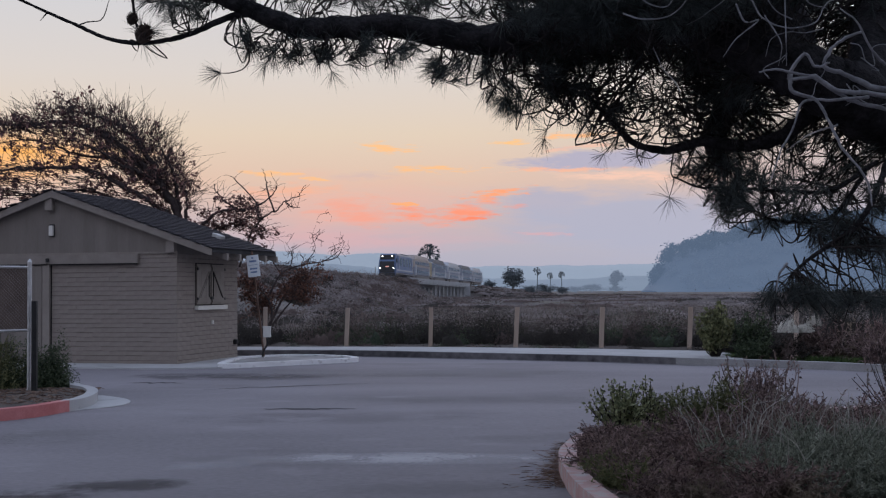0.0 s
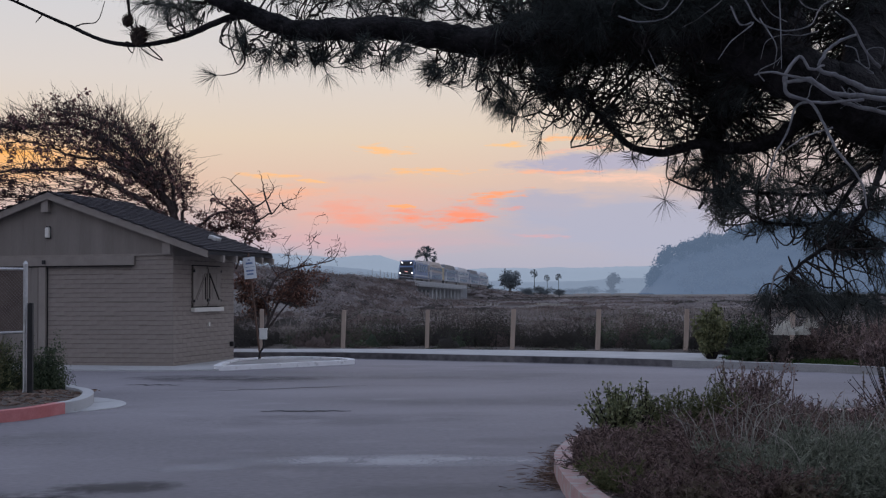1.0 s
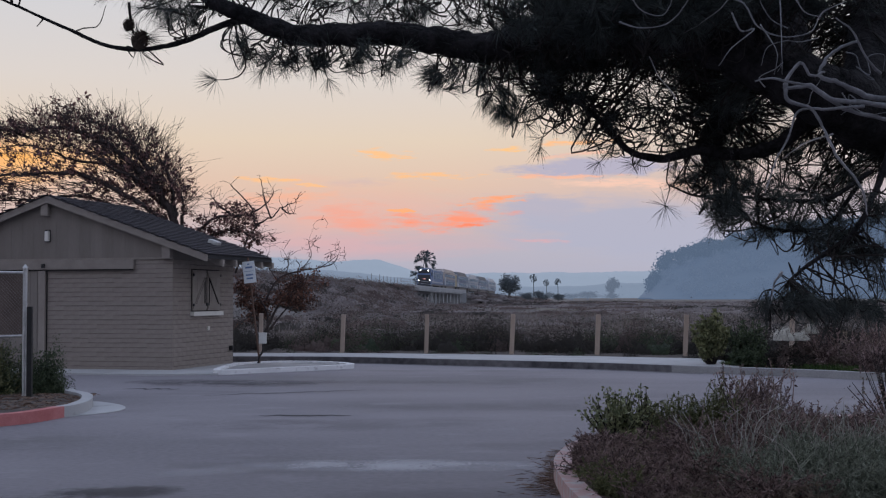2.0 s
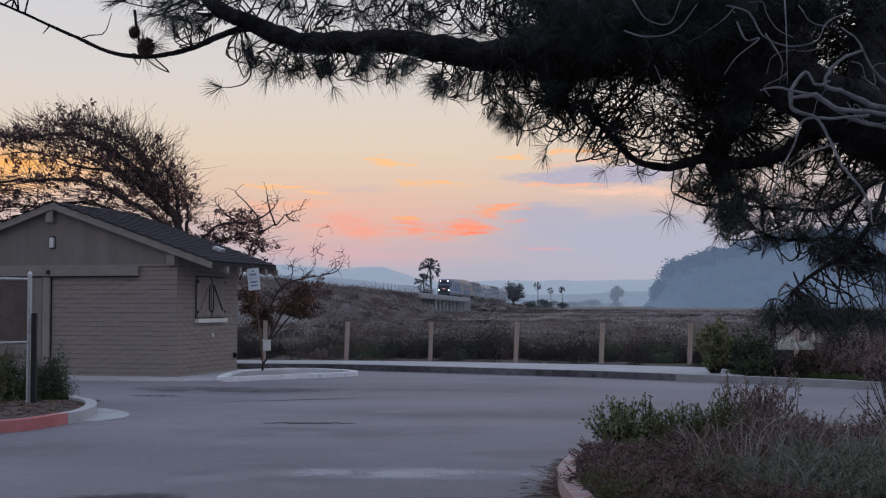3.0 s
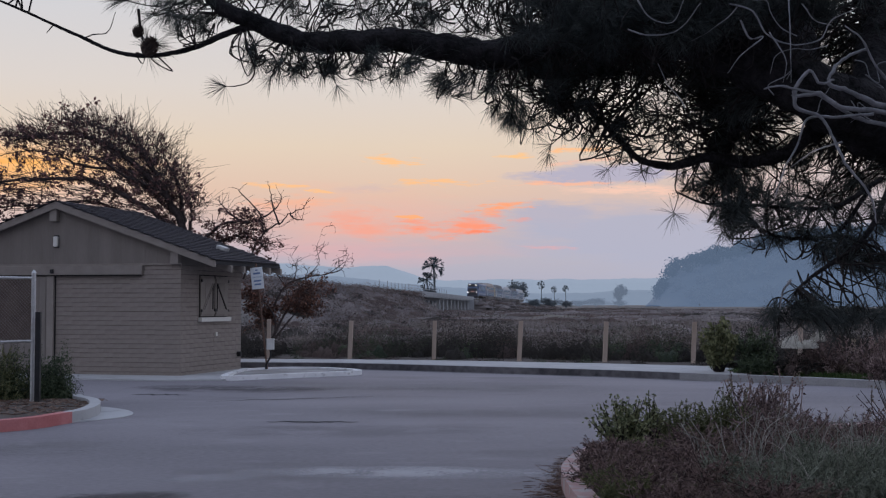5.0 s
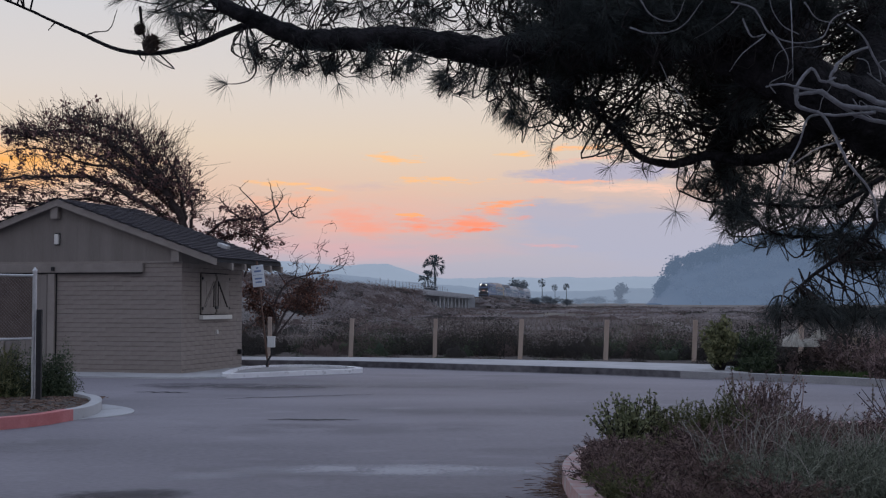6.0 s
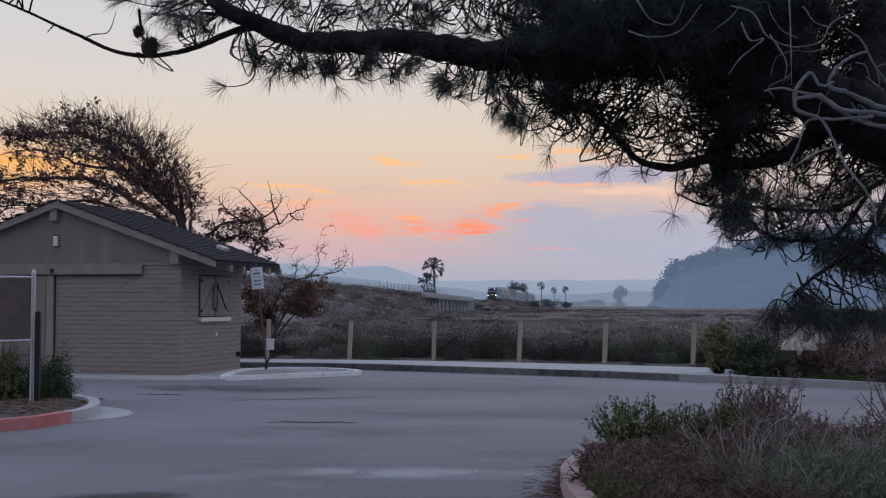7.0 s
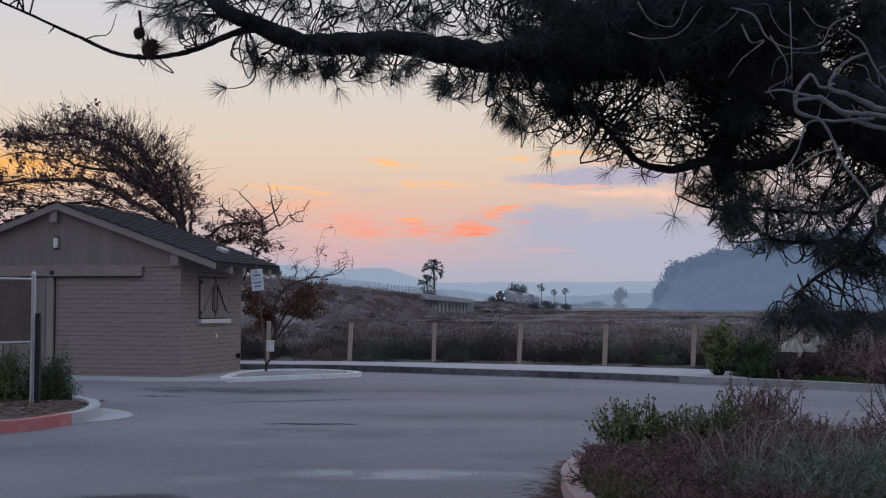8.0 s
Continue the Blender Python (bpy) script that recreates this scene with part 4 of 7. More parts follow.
def locomotive():
    """Nose towards the local -y, standing on the rails at z = 0, nose at the origin."""
    root = thing("locomotive", pose(0, 0, 0), "dark blue diesel locomotive with lit headlamps", "locomotive")
    prof = [(0.0, 1.15), (-0.05, 2.2), (0.25, 3.0), (0.75, 3.9), (1.2, 4.25), (3.2, 4.35)]
    bm = bmesh.new()
    L = [[bm.verts.new((x * (1.0 if z < 3.6 else 0.86), y, z)) for x in (-1.5, 1.5)] for y, z in prof]
    base = [bm.verts.new((-1.5, 3.2, 1.0)), bm.verts.new((1.5, 3.2, 1.0))]
    f0 = [bm.verts.new((-1.5, 0.0, 0.5)), bm.verts.new((1.5, 0.0, 0.5))]
    for a, b in zip([f0] + L, L):
        bm.faces.new((a[0], a[1], b[1], b[0]))
    bm.faces.new((f0[0], L[0][0], L[1][0], L[2][0], L[3][0], L[4][0], L[5][0], base[0]))
    bm.faces.new((f0[1], base[1], L[5][1], L[4][1], L[3][1], L[2][1], L[1][1], L[0][1]))
    bm.faces.new((base[0], base[1], f0[1], f0[0]))
    bm.faces.new((base[0], L[5][0], L[5][1], base[1]))
    bmesh.ops.recalc_face_normals(bm, faces=bm.faces[:])
    bmesh.ops.bevel(bm, geom=bm.edges[:], offset=0.06, segments=2, affect="EDGES")
    part("cab", bm, LOCO_BLUE, root, "blue locomotive cab shell")
    box_part("front_mask", (-1.28, -0.10, 0.95), (1.28, 0.02, 2.9), LOCO_DARK, root, 0.05, "black lower front of the cab")
    box_part("upper_mask", (-1.25, 0.33, 3.2), (1.25, 0.60, 4.05), LOCO_DARK, root, 0.08, "black upper front of the cab")
    box_part("windscreen", (-1.2, 0.28, 2.98), (1.2, 0.50, 3.55), COACH_GLASS, root, 0.06, "dark windscreen").matrix_basis = pose(0, 0.1, 0.1, 0, 0, 0)
    box_part("body", (-1.48, 3.22, 0.95), (1.48, 20.4, 4.0), LOCO_BLUE, root, 0.15, "blue locomotive body")
    box_part("roof", (-1.2, 3.3, 4.0), (1.2, 20.2, 4.3), COACH_PALE, root, 0.1, "pale locomotive roof")
    box_part("stripe", (-1.52, 1.6, 1.3), (1.52, 20.3, 1.55), COACH_PALE, root, 0.02, "pale side stripe")
    box_part("sill_beam", (-1.52, 0.4, 0.7), (1.52, 20.4, 0.94), RAIL_GREY, root, 0.03)
    for y in (3.6, 19.6):
        box_part("body_band", (1.47, y, 1.6), (1.515, y + 0.5, 3.9), COACH_PALE, root, 0.01, "pale upright band")
    box_part("exhaust_hood", (-0.9, 12, 4.3), (0.9, 17, 4.55), ROOF_DARK, root, 0.08)
    for y in (5.0, 8.5, 12, 15.5):
        box_part("side_grille", (1.47, y, 2.2), (1.51, y + 2.4, 3.6), COACH_GLASS, root, 0.01)
    box_part("side_window", (1.44, 1.3, 2.7), (1.53, 2.2, 3.4), COACH_GLASS, root, 0.02)
    box_part("pilot", (-1.4, -0.25, 0.25), (1.4, 0.0, 0.9), LOCO_DARK, root, 0.05)
    for x, z, y, r in ((-0.85, 3.82, 0.30, 0.105), (0.85, 3.82, 0.30, 0.105), (-1.18, 1.75, -0.12, 0.10), (1.18, 1.75, -0.12, 0.10)):
        bm = bmesh.new()
        bmesh.ops.create_cone(bm, cap_ends=True, segments=14, radius1=r, radius2=r * 0.9, depth=0.14)
        bmesh.ops.transform(bm, matrix=pose(x, y, z, 90), verts=bm.verts[:])
        part("headlamp", bm, HEADLAMP, root, "lit white headlamp")
    box_part("marker_lamp", (-0.3, -0.16, 1.98), (0.3, -0.08, 2.08), PINK_LAMP, root, 0.03, "glowing reddish number lamp")
    bogies(root, (3.6, 16.6), RAIL_GREY)
    return root


def coach(upper, lower, roof, gold, look_words):
    root = thing("passenger_coach", pose(0, 0, 0), look_words, "railway coach", "coaches of the train")
    ln = 25.6
    box_part("body", (-1.48, 0.2, 0.95), (1.48, ln - 0.2, 3.9), upper, root, 0.12)
    bm = bevel_box((-1.4, 2.6, 3.9), (1.4, ln - 2.6, 4.85), 0.0)
    for v in bm.verts:
        if v.co.z > 4.5:
            v.co.x *= 0.8
            v.co.y += 1.8 if v.co.y < 10 else -1.8
    bmesh.ops.bevel(bm, geom=bm.edges[:], offset=0.12, segments=2, affect="EDGES")
    part("roof", bm, roof, root, "raised upper deck roof")
    box_part("end_roof", (-1.3, 0.25, 3.9), (1.3, 2.7, 4.1), COACH_PALE, root, 0.06)
    box_part("end_roof", (-1.3, ln - 2.7, 3.9), (1.3, ln - 0.25, 4.1), COACH_PALE, root, 0.06)
    box_part("lower_side", (-1.50, 0.25, 1.0), (1.50, ln - 0.25, 2.15), lower, root, 0.01, "painted lower side")
    box_part("stripe", (-1.51, 0.25, 2.2), (1.51, ln - 0.25, 2.5), COACH_BLUE, root, 0.01, "blue side stripe")
    for z0, z1, ya, yb in ((1.35, 2.0, 4.5, ln - 4.5), (2.95, 3.65, 2.2, ln - 2.2)):
        n = 7
        for i in range(n):
            u = ya + (yb - ya) * i / n
            box_part("window", (1.46, u, z0), (1.525, u + (yb - ya) / n * 0.8, z1), COACH_GLASS, root, 0.02)
    for y in (2.7, ln - 4.2):
        box_part("door", (1.46, y, 1.0), (1.53, y + 1.5, 2.9), COACH_PALE, root, 0.02, "pale coach door")
    if gold:
        box_part("end_panel", (1.46, ln - 3.4, 1.0), (1.54, ln - 0.3, 3.88), COACH_GOLD, root, 0.02, "ochre full-height end panel")
    box_part("gangway", (-0.6, -0.2, 1.0), (0.6, 0.22, 3.3), LOCO_DARK, root, 0.03)
    box_part("underframe", (-1.3, 5.5, 0.35), (1.3, ln - 5.5, 0.96), RAIL_GREY, root, 0.05)
    bogies(root, (3.0, ln - 3.0), RAIL_GREY)
    return root


LOCO = locomotive()
COACHES = [coach(COACH_TAUPE, COACH_BLUE, COACH_TAUPE, True, "taupe and blue double-deck coach with an ochre end panel"),
           coach(COACH_BLUE, COACH_GREY, ROOF_DARK, False, "blue and silver double-deck coach with a dark roof"),
           coach(COACH_PALE, COACH_GREY, COACH_PALE, False, "pale silver double-deck passenger coach")]
COACHES += [copy_thing(COACHES[1], pose(0, 0, 0)), copy_thing(COACHES[2], pose(0, 0, 0))]


def rail_pose(y, length):
    """A vehicle whose near end is at that distance on the track."""
    a = Vector((track_x(y), y, track_z(y) - 0.2))
    y2 = y + length * 0.99
    b = Vector((track_x(y2), y2, track_z(y2) - 0.2))
    d = b - a
    return Matrix.Translation(a) @ pose(0, 0, 0, 0, 0, -math.degrees(math.atan2(d.x, d.y))) @ pose(0, 0, 0, math.degrees(math.atan2(d.z, math.hypot(d.x, d.y))))


def motions():
    times = [i * 0.5 for i in range(17)]
    for k, ob in enumerate([LOCO] + COACHES):
        gap = 0 if k == 0 else (21.0 + (k - 1) * 26.0) * 0.99
        ln = 20.5 if k == 0 else 25.6
        walk(ob, [(t, rail_pose(225 + 25.5 * t + gap, ln)) for t in times])


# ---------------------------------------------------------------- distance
# haze is put into far surfaces as a faint bluish glow
def haze_glow_mat(name, a, b, haze, power):
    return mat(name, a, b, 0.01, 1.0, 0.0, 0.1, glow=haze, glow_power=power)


FAR_HILL = haze_glow_mat("hazy_far_hill", (0.05, 0.06, 0.07), (0.07, 0.08, 0.09), (0.275, 0.335, 0.435), 0.9)
NEAR_HILL = haze_glow_mat("hazy_wooded_hill", (0.03, 0.04, 0.045), (0.05, 0.06, 0.06), (0.098, 0.140, 0.225), 0.9)


def ridge(name, xs, zs, y, depth, material, label, rough, seed, step):
    """A long hill: a rising front and a rounded back, with an uneven crest."""
    g = Geo()
    X = np.arange(xs[0], xs[-1] + step, step)
    prof = [(-0.5, 0.0), (-0.25, 0.45), (-0.1, 0.8), (0, 1.0), (0.2, 0.8), (0.5, 0.0)]
    v = []
    for x in X:
        h = np.interp(x, xs, zs) + rough * (noise.noise((x * 0.004, seed, 0)) + 0.5 * noise.noise((x * 0.02, seed, 1)) + 0.25 * noise.noise((x * 0.09, seed, 2)))
        for d, k in prof:
            v.append((x, y + d * depth, max(h * k, -1) if k else -2))
    w = len(prof)
    g.add(v, [(j * w + i, (j + 1) * w + i, (j + 1) * w + i + 1, j * w + i + 1) for j in range(len(X) - 1) for i in range(w - 1)])
    return tagged(geo_part(name, g, material, smooth=True), label, "hill", "", "structure")


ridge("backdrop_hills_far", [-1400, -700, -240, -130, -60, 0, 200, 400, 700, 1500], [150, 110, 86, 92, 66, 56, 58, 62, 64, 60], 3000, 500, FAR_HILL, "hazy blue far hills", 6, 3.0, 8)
ridge("backdrop_hills_middle", [-1200, -600, -160, -60, 60, 160, 320, 420, 900], [80, 60, 44, 34, 22, 17, 24, 26, 24], 2000, 300, haze_glow_mat("hazy_middle_hill", (0.04, 0.05, 0.06), (0.06, 0.07, 0.08), (0.20, 0.255, 0.345), 0.85), "hazy blue middle hills", 4, 7.0, 5)
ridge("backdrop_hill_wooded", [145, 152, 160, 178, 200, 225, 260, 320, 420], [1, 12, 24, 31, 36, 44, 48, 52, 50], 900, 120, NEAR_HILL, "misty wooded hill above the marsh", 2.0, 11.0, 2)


# unseen ridge, added to cut low sky light on camera-facing sides
ridge("backdrop_sky_block", [-400, -150, -40, 40, 150, 400], [20, 26, 24, 25, 28, 22], -75, 60, mat("sky_block_ridge", (0.04, 0.045, 0.035), (0.09, 0.09, 0.07), 0.2, 0.95, 0.5, 2, dist=0.3), "unseen dark ridge added behind the camera to block low sky", 3, 5.0, 4)


def hill_trees():
    """Tree crowns along the crest of the wooded hill."""
    rng = np.random.RandomState(5)
    g = Geo()
    for x in np.arange(150, 330, 3.2):
        top = np.interp(x, [145, 152, 160, 178, 200, 225, 260, 330], [1, 12, 24, 31, 36, 44, 48, 52])
        for k in range(3):
            cx, cz = x + rng.uniform(-2, 2), top + rng.uniform(-4, 5.0)
            r = rng.uniform(3.0, 6.0)
            n = 300
            p = rng.normal(size=(n, 3)) * (r * 0.40, r * 0.40, r * 0.33) + (cx, 895, cz)
            g.leaves(p, rng.uniform(1.0, 2.3, n))
            g.tube([(cx, 895, cz - 7), (cx + 0.4, 895, cz)], [0.4, 0.15], 4)
    tagged(geo_part("backdrop_hill_trees", g, haze_glow_mat("misty_pine_crowns", (0.03, 0.04, 0.045), (0.05, 0.06, 0.06), (0.090, 0.130, 0.205), 0.9)), "misty pine crowns on the hill crest", "trees", "", "stuff")


def hill_thicket():
    """Rounded crowns scattered down the flank of the wooded hill."""
    rng = np.random.RandomState(6)
    g = Geo()
    for k in range(150):
        x = rng.uniform(158, 330)
        top = np.interp(x, [145, 152, 160, 178, 200, 225, 260, 330], [1, 12, 24, 31, 36, 44, 48, 52])
        f = rng.uniform(0.12, 0.95)
        d = np.interp(f, [0, 0.45, 0.8, 1.0], [-60, -30, -12, 0])
        r = rng.uniform(3, 7)
        n = 160
        g.leaves(rng.normal(size=(n, 3)) * (r * 0.42, r * 0.3, r * 0.30) + (x, 900 + d - 2, top * f), rng.uniform(1.0, 2.4, n))
    tagged(geo_part("backdrop_hill_thicket", g, haze_glow_mat("misty_hill_thicket", (0.03, 0.04, 0.045), (0.05, 0.06, 0.06), (0.107, 0.150, 0.236), 0.9)), "misty thicket on the hill's flank", "trees", "", "stuff")


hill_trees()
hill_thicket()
# blue-grey haze is mixed into these two foliage colours
FAR_TREE = mat("hazed_tree_foliage", (0.110, 0.135, 0.155), (0.190, 0.215, 0.230), 0.4, 0.9, 0.0, per_island=0.4, through_light=0.3)
FAR_PALM = mat("hazed_palm_frond", (0.085, 0.105, 0.118), (0.150, 0.175, 0.185), 0.4, 0.9, 0.0, per_island=0.4, through_light=0.3)


def palm(x, y, z, r, seed, label):
    rng = np.random.RandomState(seed)
    root = thing("palm_tree", pose(x, y, 0), label, "palm tree")
    g = Geo()
    g.tube(spline([(0, 0, -1), (0.1 * r, 0, z * 0.5), (0, 0, z)], 5), np.linspace(0.14, 0.10, 11) * r * 0.8, 7)
    geo_part("trunk", g, FAR_PALM, root)
    g = Geo()
    g.tube([(0, 0, z - 0.25 * r), (0, 0, z), (0, 0, z + 0.12 * r)], [0.12 * r, 0.16 * r, 0.05 * r], 7)
    crown = geo_part("crown", g, FAR_PALM, root)
    for i in range(30):
        g = Geo()
        a, e = rng.uniform(0, 6.28), rng.uniform(-1.2, 1.35)
        d = np.array([math.cos(a) * math.cos(e), math.sin(a) * math.cos(e), math.sin(e)])
        stem = np.array([(0, 0, z) + d * r * 0.72 * t - np.array([0, 0, 0.12 * r * t * t]) for t in (0, 0.5, 1)])
        g.tube(stem, 0.03 * r, 4)
        m = 12
        dirs = d + rng.normal(size=(m, 3)) * 0.45 - np.array([0, 0, 0.25])
        g.blades(np.tile(stem[-1], (m, 1)), dirs, r * 0.42, 0.06 * r, 0.2)
        geo_part("frond", g, FAR_PALM, crown)
    return root


def round_tree(x, y, h, r, seed, label, category="tree", name="tree", material=None):
    rng = np.random.RandomState(seed)
    root = thing(name, pose(x, y, 0), label, category)
    g = Geo()
    g.tube(spline([(0, 0, -0.6), (0.1, 0, h * 0.3), (0, 0, h * 0.6)], 4), np.linspace(0.06, 0.03, 9) * h, 6)
    for i in range(6):
        a = rng.uniform(0, 6.28)
        g.tube([(0, 0, h * 0.35), (math.cos(a) * r * 0.4, math.sin(a) * r * 0.4, h * 0.6), (math.cos(a) * r * 0.7, math.sin(a) * r * 0.7, h * 0.78)], [0.03 * h, 0.02 * h, 0.01 * h], 5)
    geo_part("trunk", g, material or FAR_TREE, root)
    g = Geo()
    for i in range(26):
        u = unit(1)[0] * rng.uniform(0.3, 1.0)
        c = u * (r * 0.72, r * 0.72, h * 0.30) + (0, 0, h * (0.42 if category in ("bush", "thicket") else 0.60))
        n = 80
        g.leaves(rng.normal(size=(n, 3)) * (r * 0.15, r * 0.15, h * 0.075) + c, rng.uniform(0.05, 0.11, n) * h)
    geo_part("crown", g, material or FAR_TREE, root)
    return root


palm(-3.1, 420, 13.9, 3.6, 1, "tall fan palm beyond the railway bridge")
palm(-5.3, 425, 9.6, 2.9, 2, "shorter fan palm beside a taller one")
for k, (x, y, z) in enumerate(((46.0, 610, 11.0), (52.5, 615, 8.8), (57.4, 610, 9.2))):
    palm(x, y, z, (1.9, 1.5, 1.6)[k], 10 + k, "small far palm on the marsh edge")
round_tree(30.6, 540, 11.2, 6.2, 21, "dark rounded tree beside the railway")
round_tree(18.4, 480, 5.6, 3.2, 27, "lower haze-grey tree beside the railway")
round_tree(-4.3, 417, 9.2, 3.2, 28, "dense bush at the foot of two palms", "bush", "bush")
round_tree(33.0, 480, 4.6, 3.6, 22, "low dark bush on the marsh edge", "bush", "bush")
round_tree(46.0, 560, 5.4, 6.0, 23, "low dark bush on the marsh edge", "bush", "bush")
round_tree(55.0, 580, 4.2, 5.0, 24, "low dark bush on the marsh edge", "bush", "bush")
# farthest foliage gets the same painted-in haze glow
HAZY_TREE = haze_glow_mat("misty_far_foliage", (0.04, 0.05, 0.055), (0.06, 0.07, 0.075), (0.118, 0.152, 0.215), 0.9)
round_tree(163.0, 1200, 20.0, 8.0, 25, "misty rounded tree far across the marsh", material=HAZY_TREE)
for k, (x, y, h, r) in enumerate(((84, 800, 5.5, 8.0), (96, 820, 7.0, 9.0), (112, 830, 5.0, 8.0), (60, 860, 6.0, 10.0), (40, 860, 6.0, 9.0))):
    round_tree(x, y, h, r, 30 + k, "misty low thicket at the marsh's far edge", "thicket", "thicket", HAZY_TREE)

# ---------------------------------------------------------------- pine over the car park
def nearest_on(lines, p):
    best = None
    for ln in lines:
        d = np.linalg.norm(ln - p, axis=1)
        i = int(d.argmin())
        if best is None or d[i] < best[0]:
            best = (d[i], ln[i], ln)
    return best[1]


def pine():
    rng = np.random.RandomState(12)
    root = thing("pine_tree", pose(0, 0, 0), "old spreading pine with black boughs and long needle tufts", "tree")
    limbs = [
        # main leaning trunk and its limb to the far side
        ([(6.2, 9.6, -0.1), (5.0, 9.3, 1.6), (3.60, 9.00, 2.55), (3.01, 8.80, 2.78), (2.50, 8.70, 3.03), (2.08, 8.70, 3.23), (1.72, 8.80, 3.40), (1.25, 9.00, 3.56)], [0.34, 0.30, 0.25, 0.215, 0.19, 0.17, 0.15, 0.13]),
        ([(1.80, 8.80, 3.38), (1.09, 9.00, 3.50), (0.69, 9.00, 3.43), (0.34, 9.00, 3.34), (0.02, 9.00, 3.39), (-0.29, 9.00, 3.44), (-0.69, 9.00, 3.43), (-1.00, 9.00, 3.44), (-1.28, 9.00, 3.55), (-1.52, 9.00, 3.65), (-1.68, 9.00, 3.78)], [0.13, 0.12, 0.115, 0.10, 0.09, 0.08, 0.075, 0.07, 0.06, 0.05, 0.035]),
        ([(-1.30, 9.00, 3.54), (-1.48, 9.00, 3.50), (-1.73, 9.00, 3.39), (-1.95, 9.00, 3.34), (-2.12, 9.00, 3.33), (-2.32, 9.00, 3.37), (-2.50, 9.00, 3.45), (-2.70, 9.00, 3.54), (-2.94, 9.00, 3.65), (-3.34, 9.00, 3.82)], [0.03, 0.025, 0.02, 0.017, 0.016, 0.014, 0.013, 0.011, 0.009, 0.006]),
        ([(2.71, 8.90, 2.97), (2.42, 9.00, 2.67), (2.13, 9.10, 2.60), (1.87, 9.20, 2.64), (1.63, 9.20, 2.58), (1.39, 9.20, 2.63), (1.24, 9.30, 2.81), (1.12, 9.30, 2.93), (1.00, 9.30, 3.01), (0.81, 9.40, 3.07)], [0.062, 0.054, 0.047, 0.040, 0.031, 0.025, 0.021, 0.018, 0.015, 0.011]),
        ([(2.24, 9.20, 3.30), (2.12, 9.40, 2.96), (2.02, 9.50, 2.69), (2.12, 9.60, 2.44)], [0.10, 0.09, 0.08, 0.04]),
        ([(3.10, 8.70, 2.67), (2.86, 8.40, 2.28), (2.66, 8.25, 2.00), (2.35, 8.15, 1.80), (2.20, 8.05, 1.70)], [0.028, 0.022, 0.017, 0.013, 0.008]),
        ([(2.91, 8.60, 2.43), (2.58, 8.50, 2.24), (2.28, 8.50, 2.23), (1.91, 8.50, 2.26), (1.71, 8.50, 2.26), (1.54, 8.50, 2.33)], [0.018, 0.015, 0.012, 0.010, 0.008, 0.006]),
        ([(2.83, 8.60, 2.36), (2.58, 8.50, 2.07), (2.35, 8.50, 2.03), (2.17, 8.50, 2.05), (2.06, 8.50, 2.11)], [0.016, 0.013, 0.011, 0.009, 0.006]),
        ([(1.09, 9.00, 3.52), (0.88, 9.30, 3.73), (0.40, 9.60, 4.01), (-0.28, 9.80, 4.19), (-0.98, 10.00, 4.15), (-1.60, 10.00, 4.11)], [0.10, 0.09, 0.07, 0.055, 0.04, 0.02]),
        ([(2.03, 9.00, 3.34), (1.70, 9.30, 3.81), (1.12, 9.60, 4.39), (0.50, 9.80, 4.80)], [0.14, 0.12, 0.10, 0.06]),
        ([(2.51, 9.00, 3.14), (2.49, 9.50, 3.94), (2.23, 9.80, 4.80), (1.84, 10.00, 5.76)], [0.15, 0.13, 0.10, 0.06]),
        # two unseen limbs, added to carry the shading crown overhead
        ([(5.0, 9.0, 2.2), (5.0, 7.5, 3.8), (4.2, 5.5, 4.6), (2.8, 3.0, 4.9), (2.2, 0.5, 5.0)], [0.2, 0.17, 0.13, 0.1, 0.05]),
        ([(4.9, 7.4, 3.9), (3.2, 7.0, 4.6), (1.0, 6.4, 5.0), (-1.4, 5.6, 5.3), (-3.6, 5.4, 5.3)], [0.13, 0.11, 0.08, 0.05, 0.03]),
        ([(2.97, 9.00, 2.90), (3.27, 9.60, 3.80), (3.60, 10.00, 4.87), (3.67, 10.40, 6.16)], [0.16, 0.14, 0.11, 0.06]),
    ]
    lines = []
    for k, (pts, rad) in enumerate(limbs):
        ln = spline(pts, 7)
        rr = np.interp(np.linspace(0, 1, len(ln)), np.linspace(0, 1, len(rad)), rad)
        jit = rng.normal(size=ln.shape) * rr[:, None] * 0.07
        jit[0] = 0
        g = Geo()
        if rad[0] > 0.08:
            # thick limbs: plated, furrowed bark
            t = np.linspace(0, len(ln) - 1, len(ln) * 5)
            fine = np.stack([np.interp(t, range(len(ln)), (ln + jit)[:, c]) for c in range(3)], 1)
            g.tube(fine, np.interp(t, range(len(ln)), rr), 30)
            v = g.v[0]
            mid_line = np.repeat(fine, 30, axis=0)
            for q in range(len(v)):
                o = v[q] - mid_line[q]
                a = noise.noise(Vector(v[q]) * 9) * 0.09 + abs(noise.noise(Vector(v[q]) * 22)) * 0.13 + noise.noise(Vector(v[q]) * 60) * 0.05
                v[q] = mid_line[q] + o * (1 + a)
        else:
            g.tube(ln + jit, rr * (1 + 0.05 * rng.normal(size=len(ln))), 8)
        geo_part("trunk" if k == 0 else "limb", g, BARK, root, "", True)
        lines.append(ln)
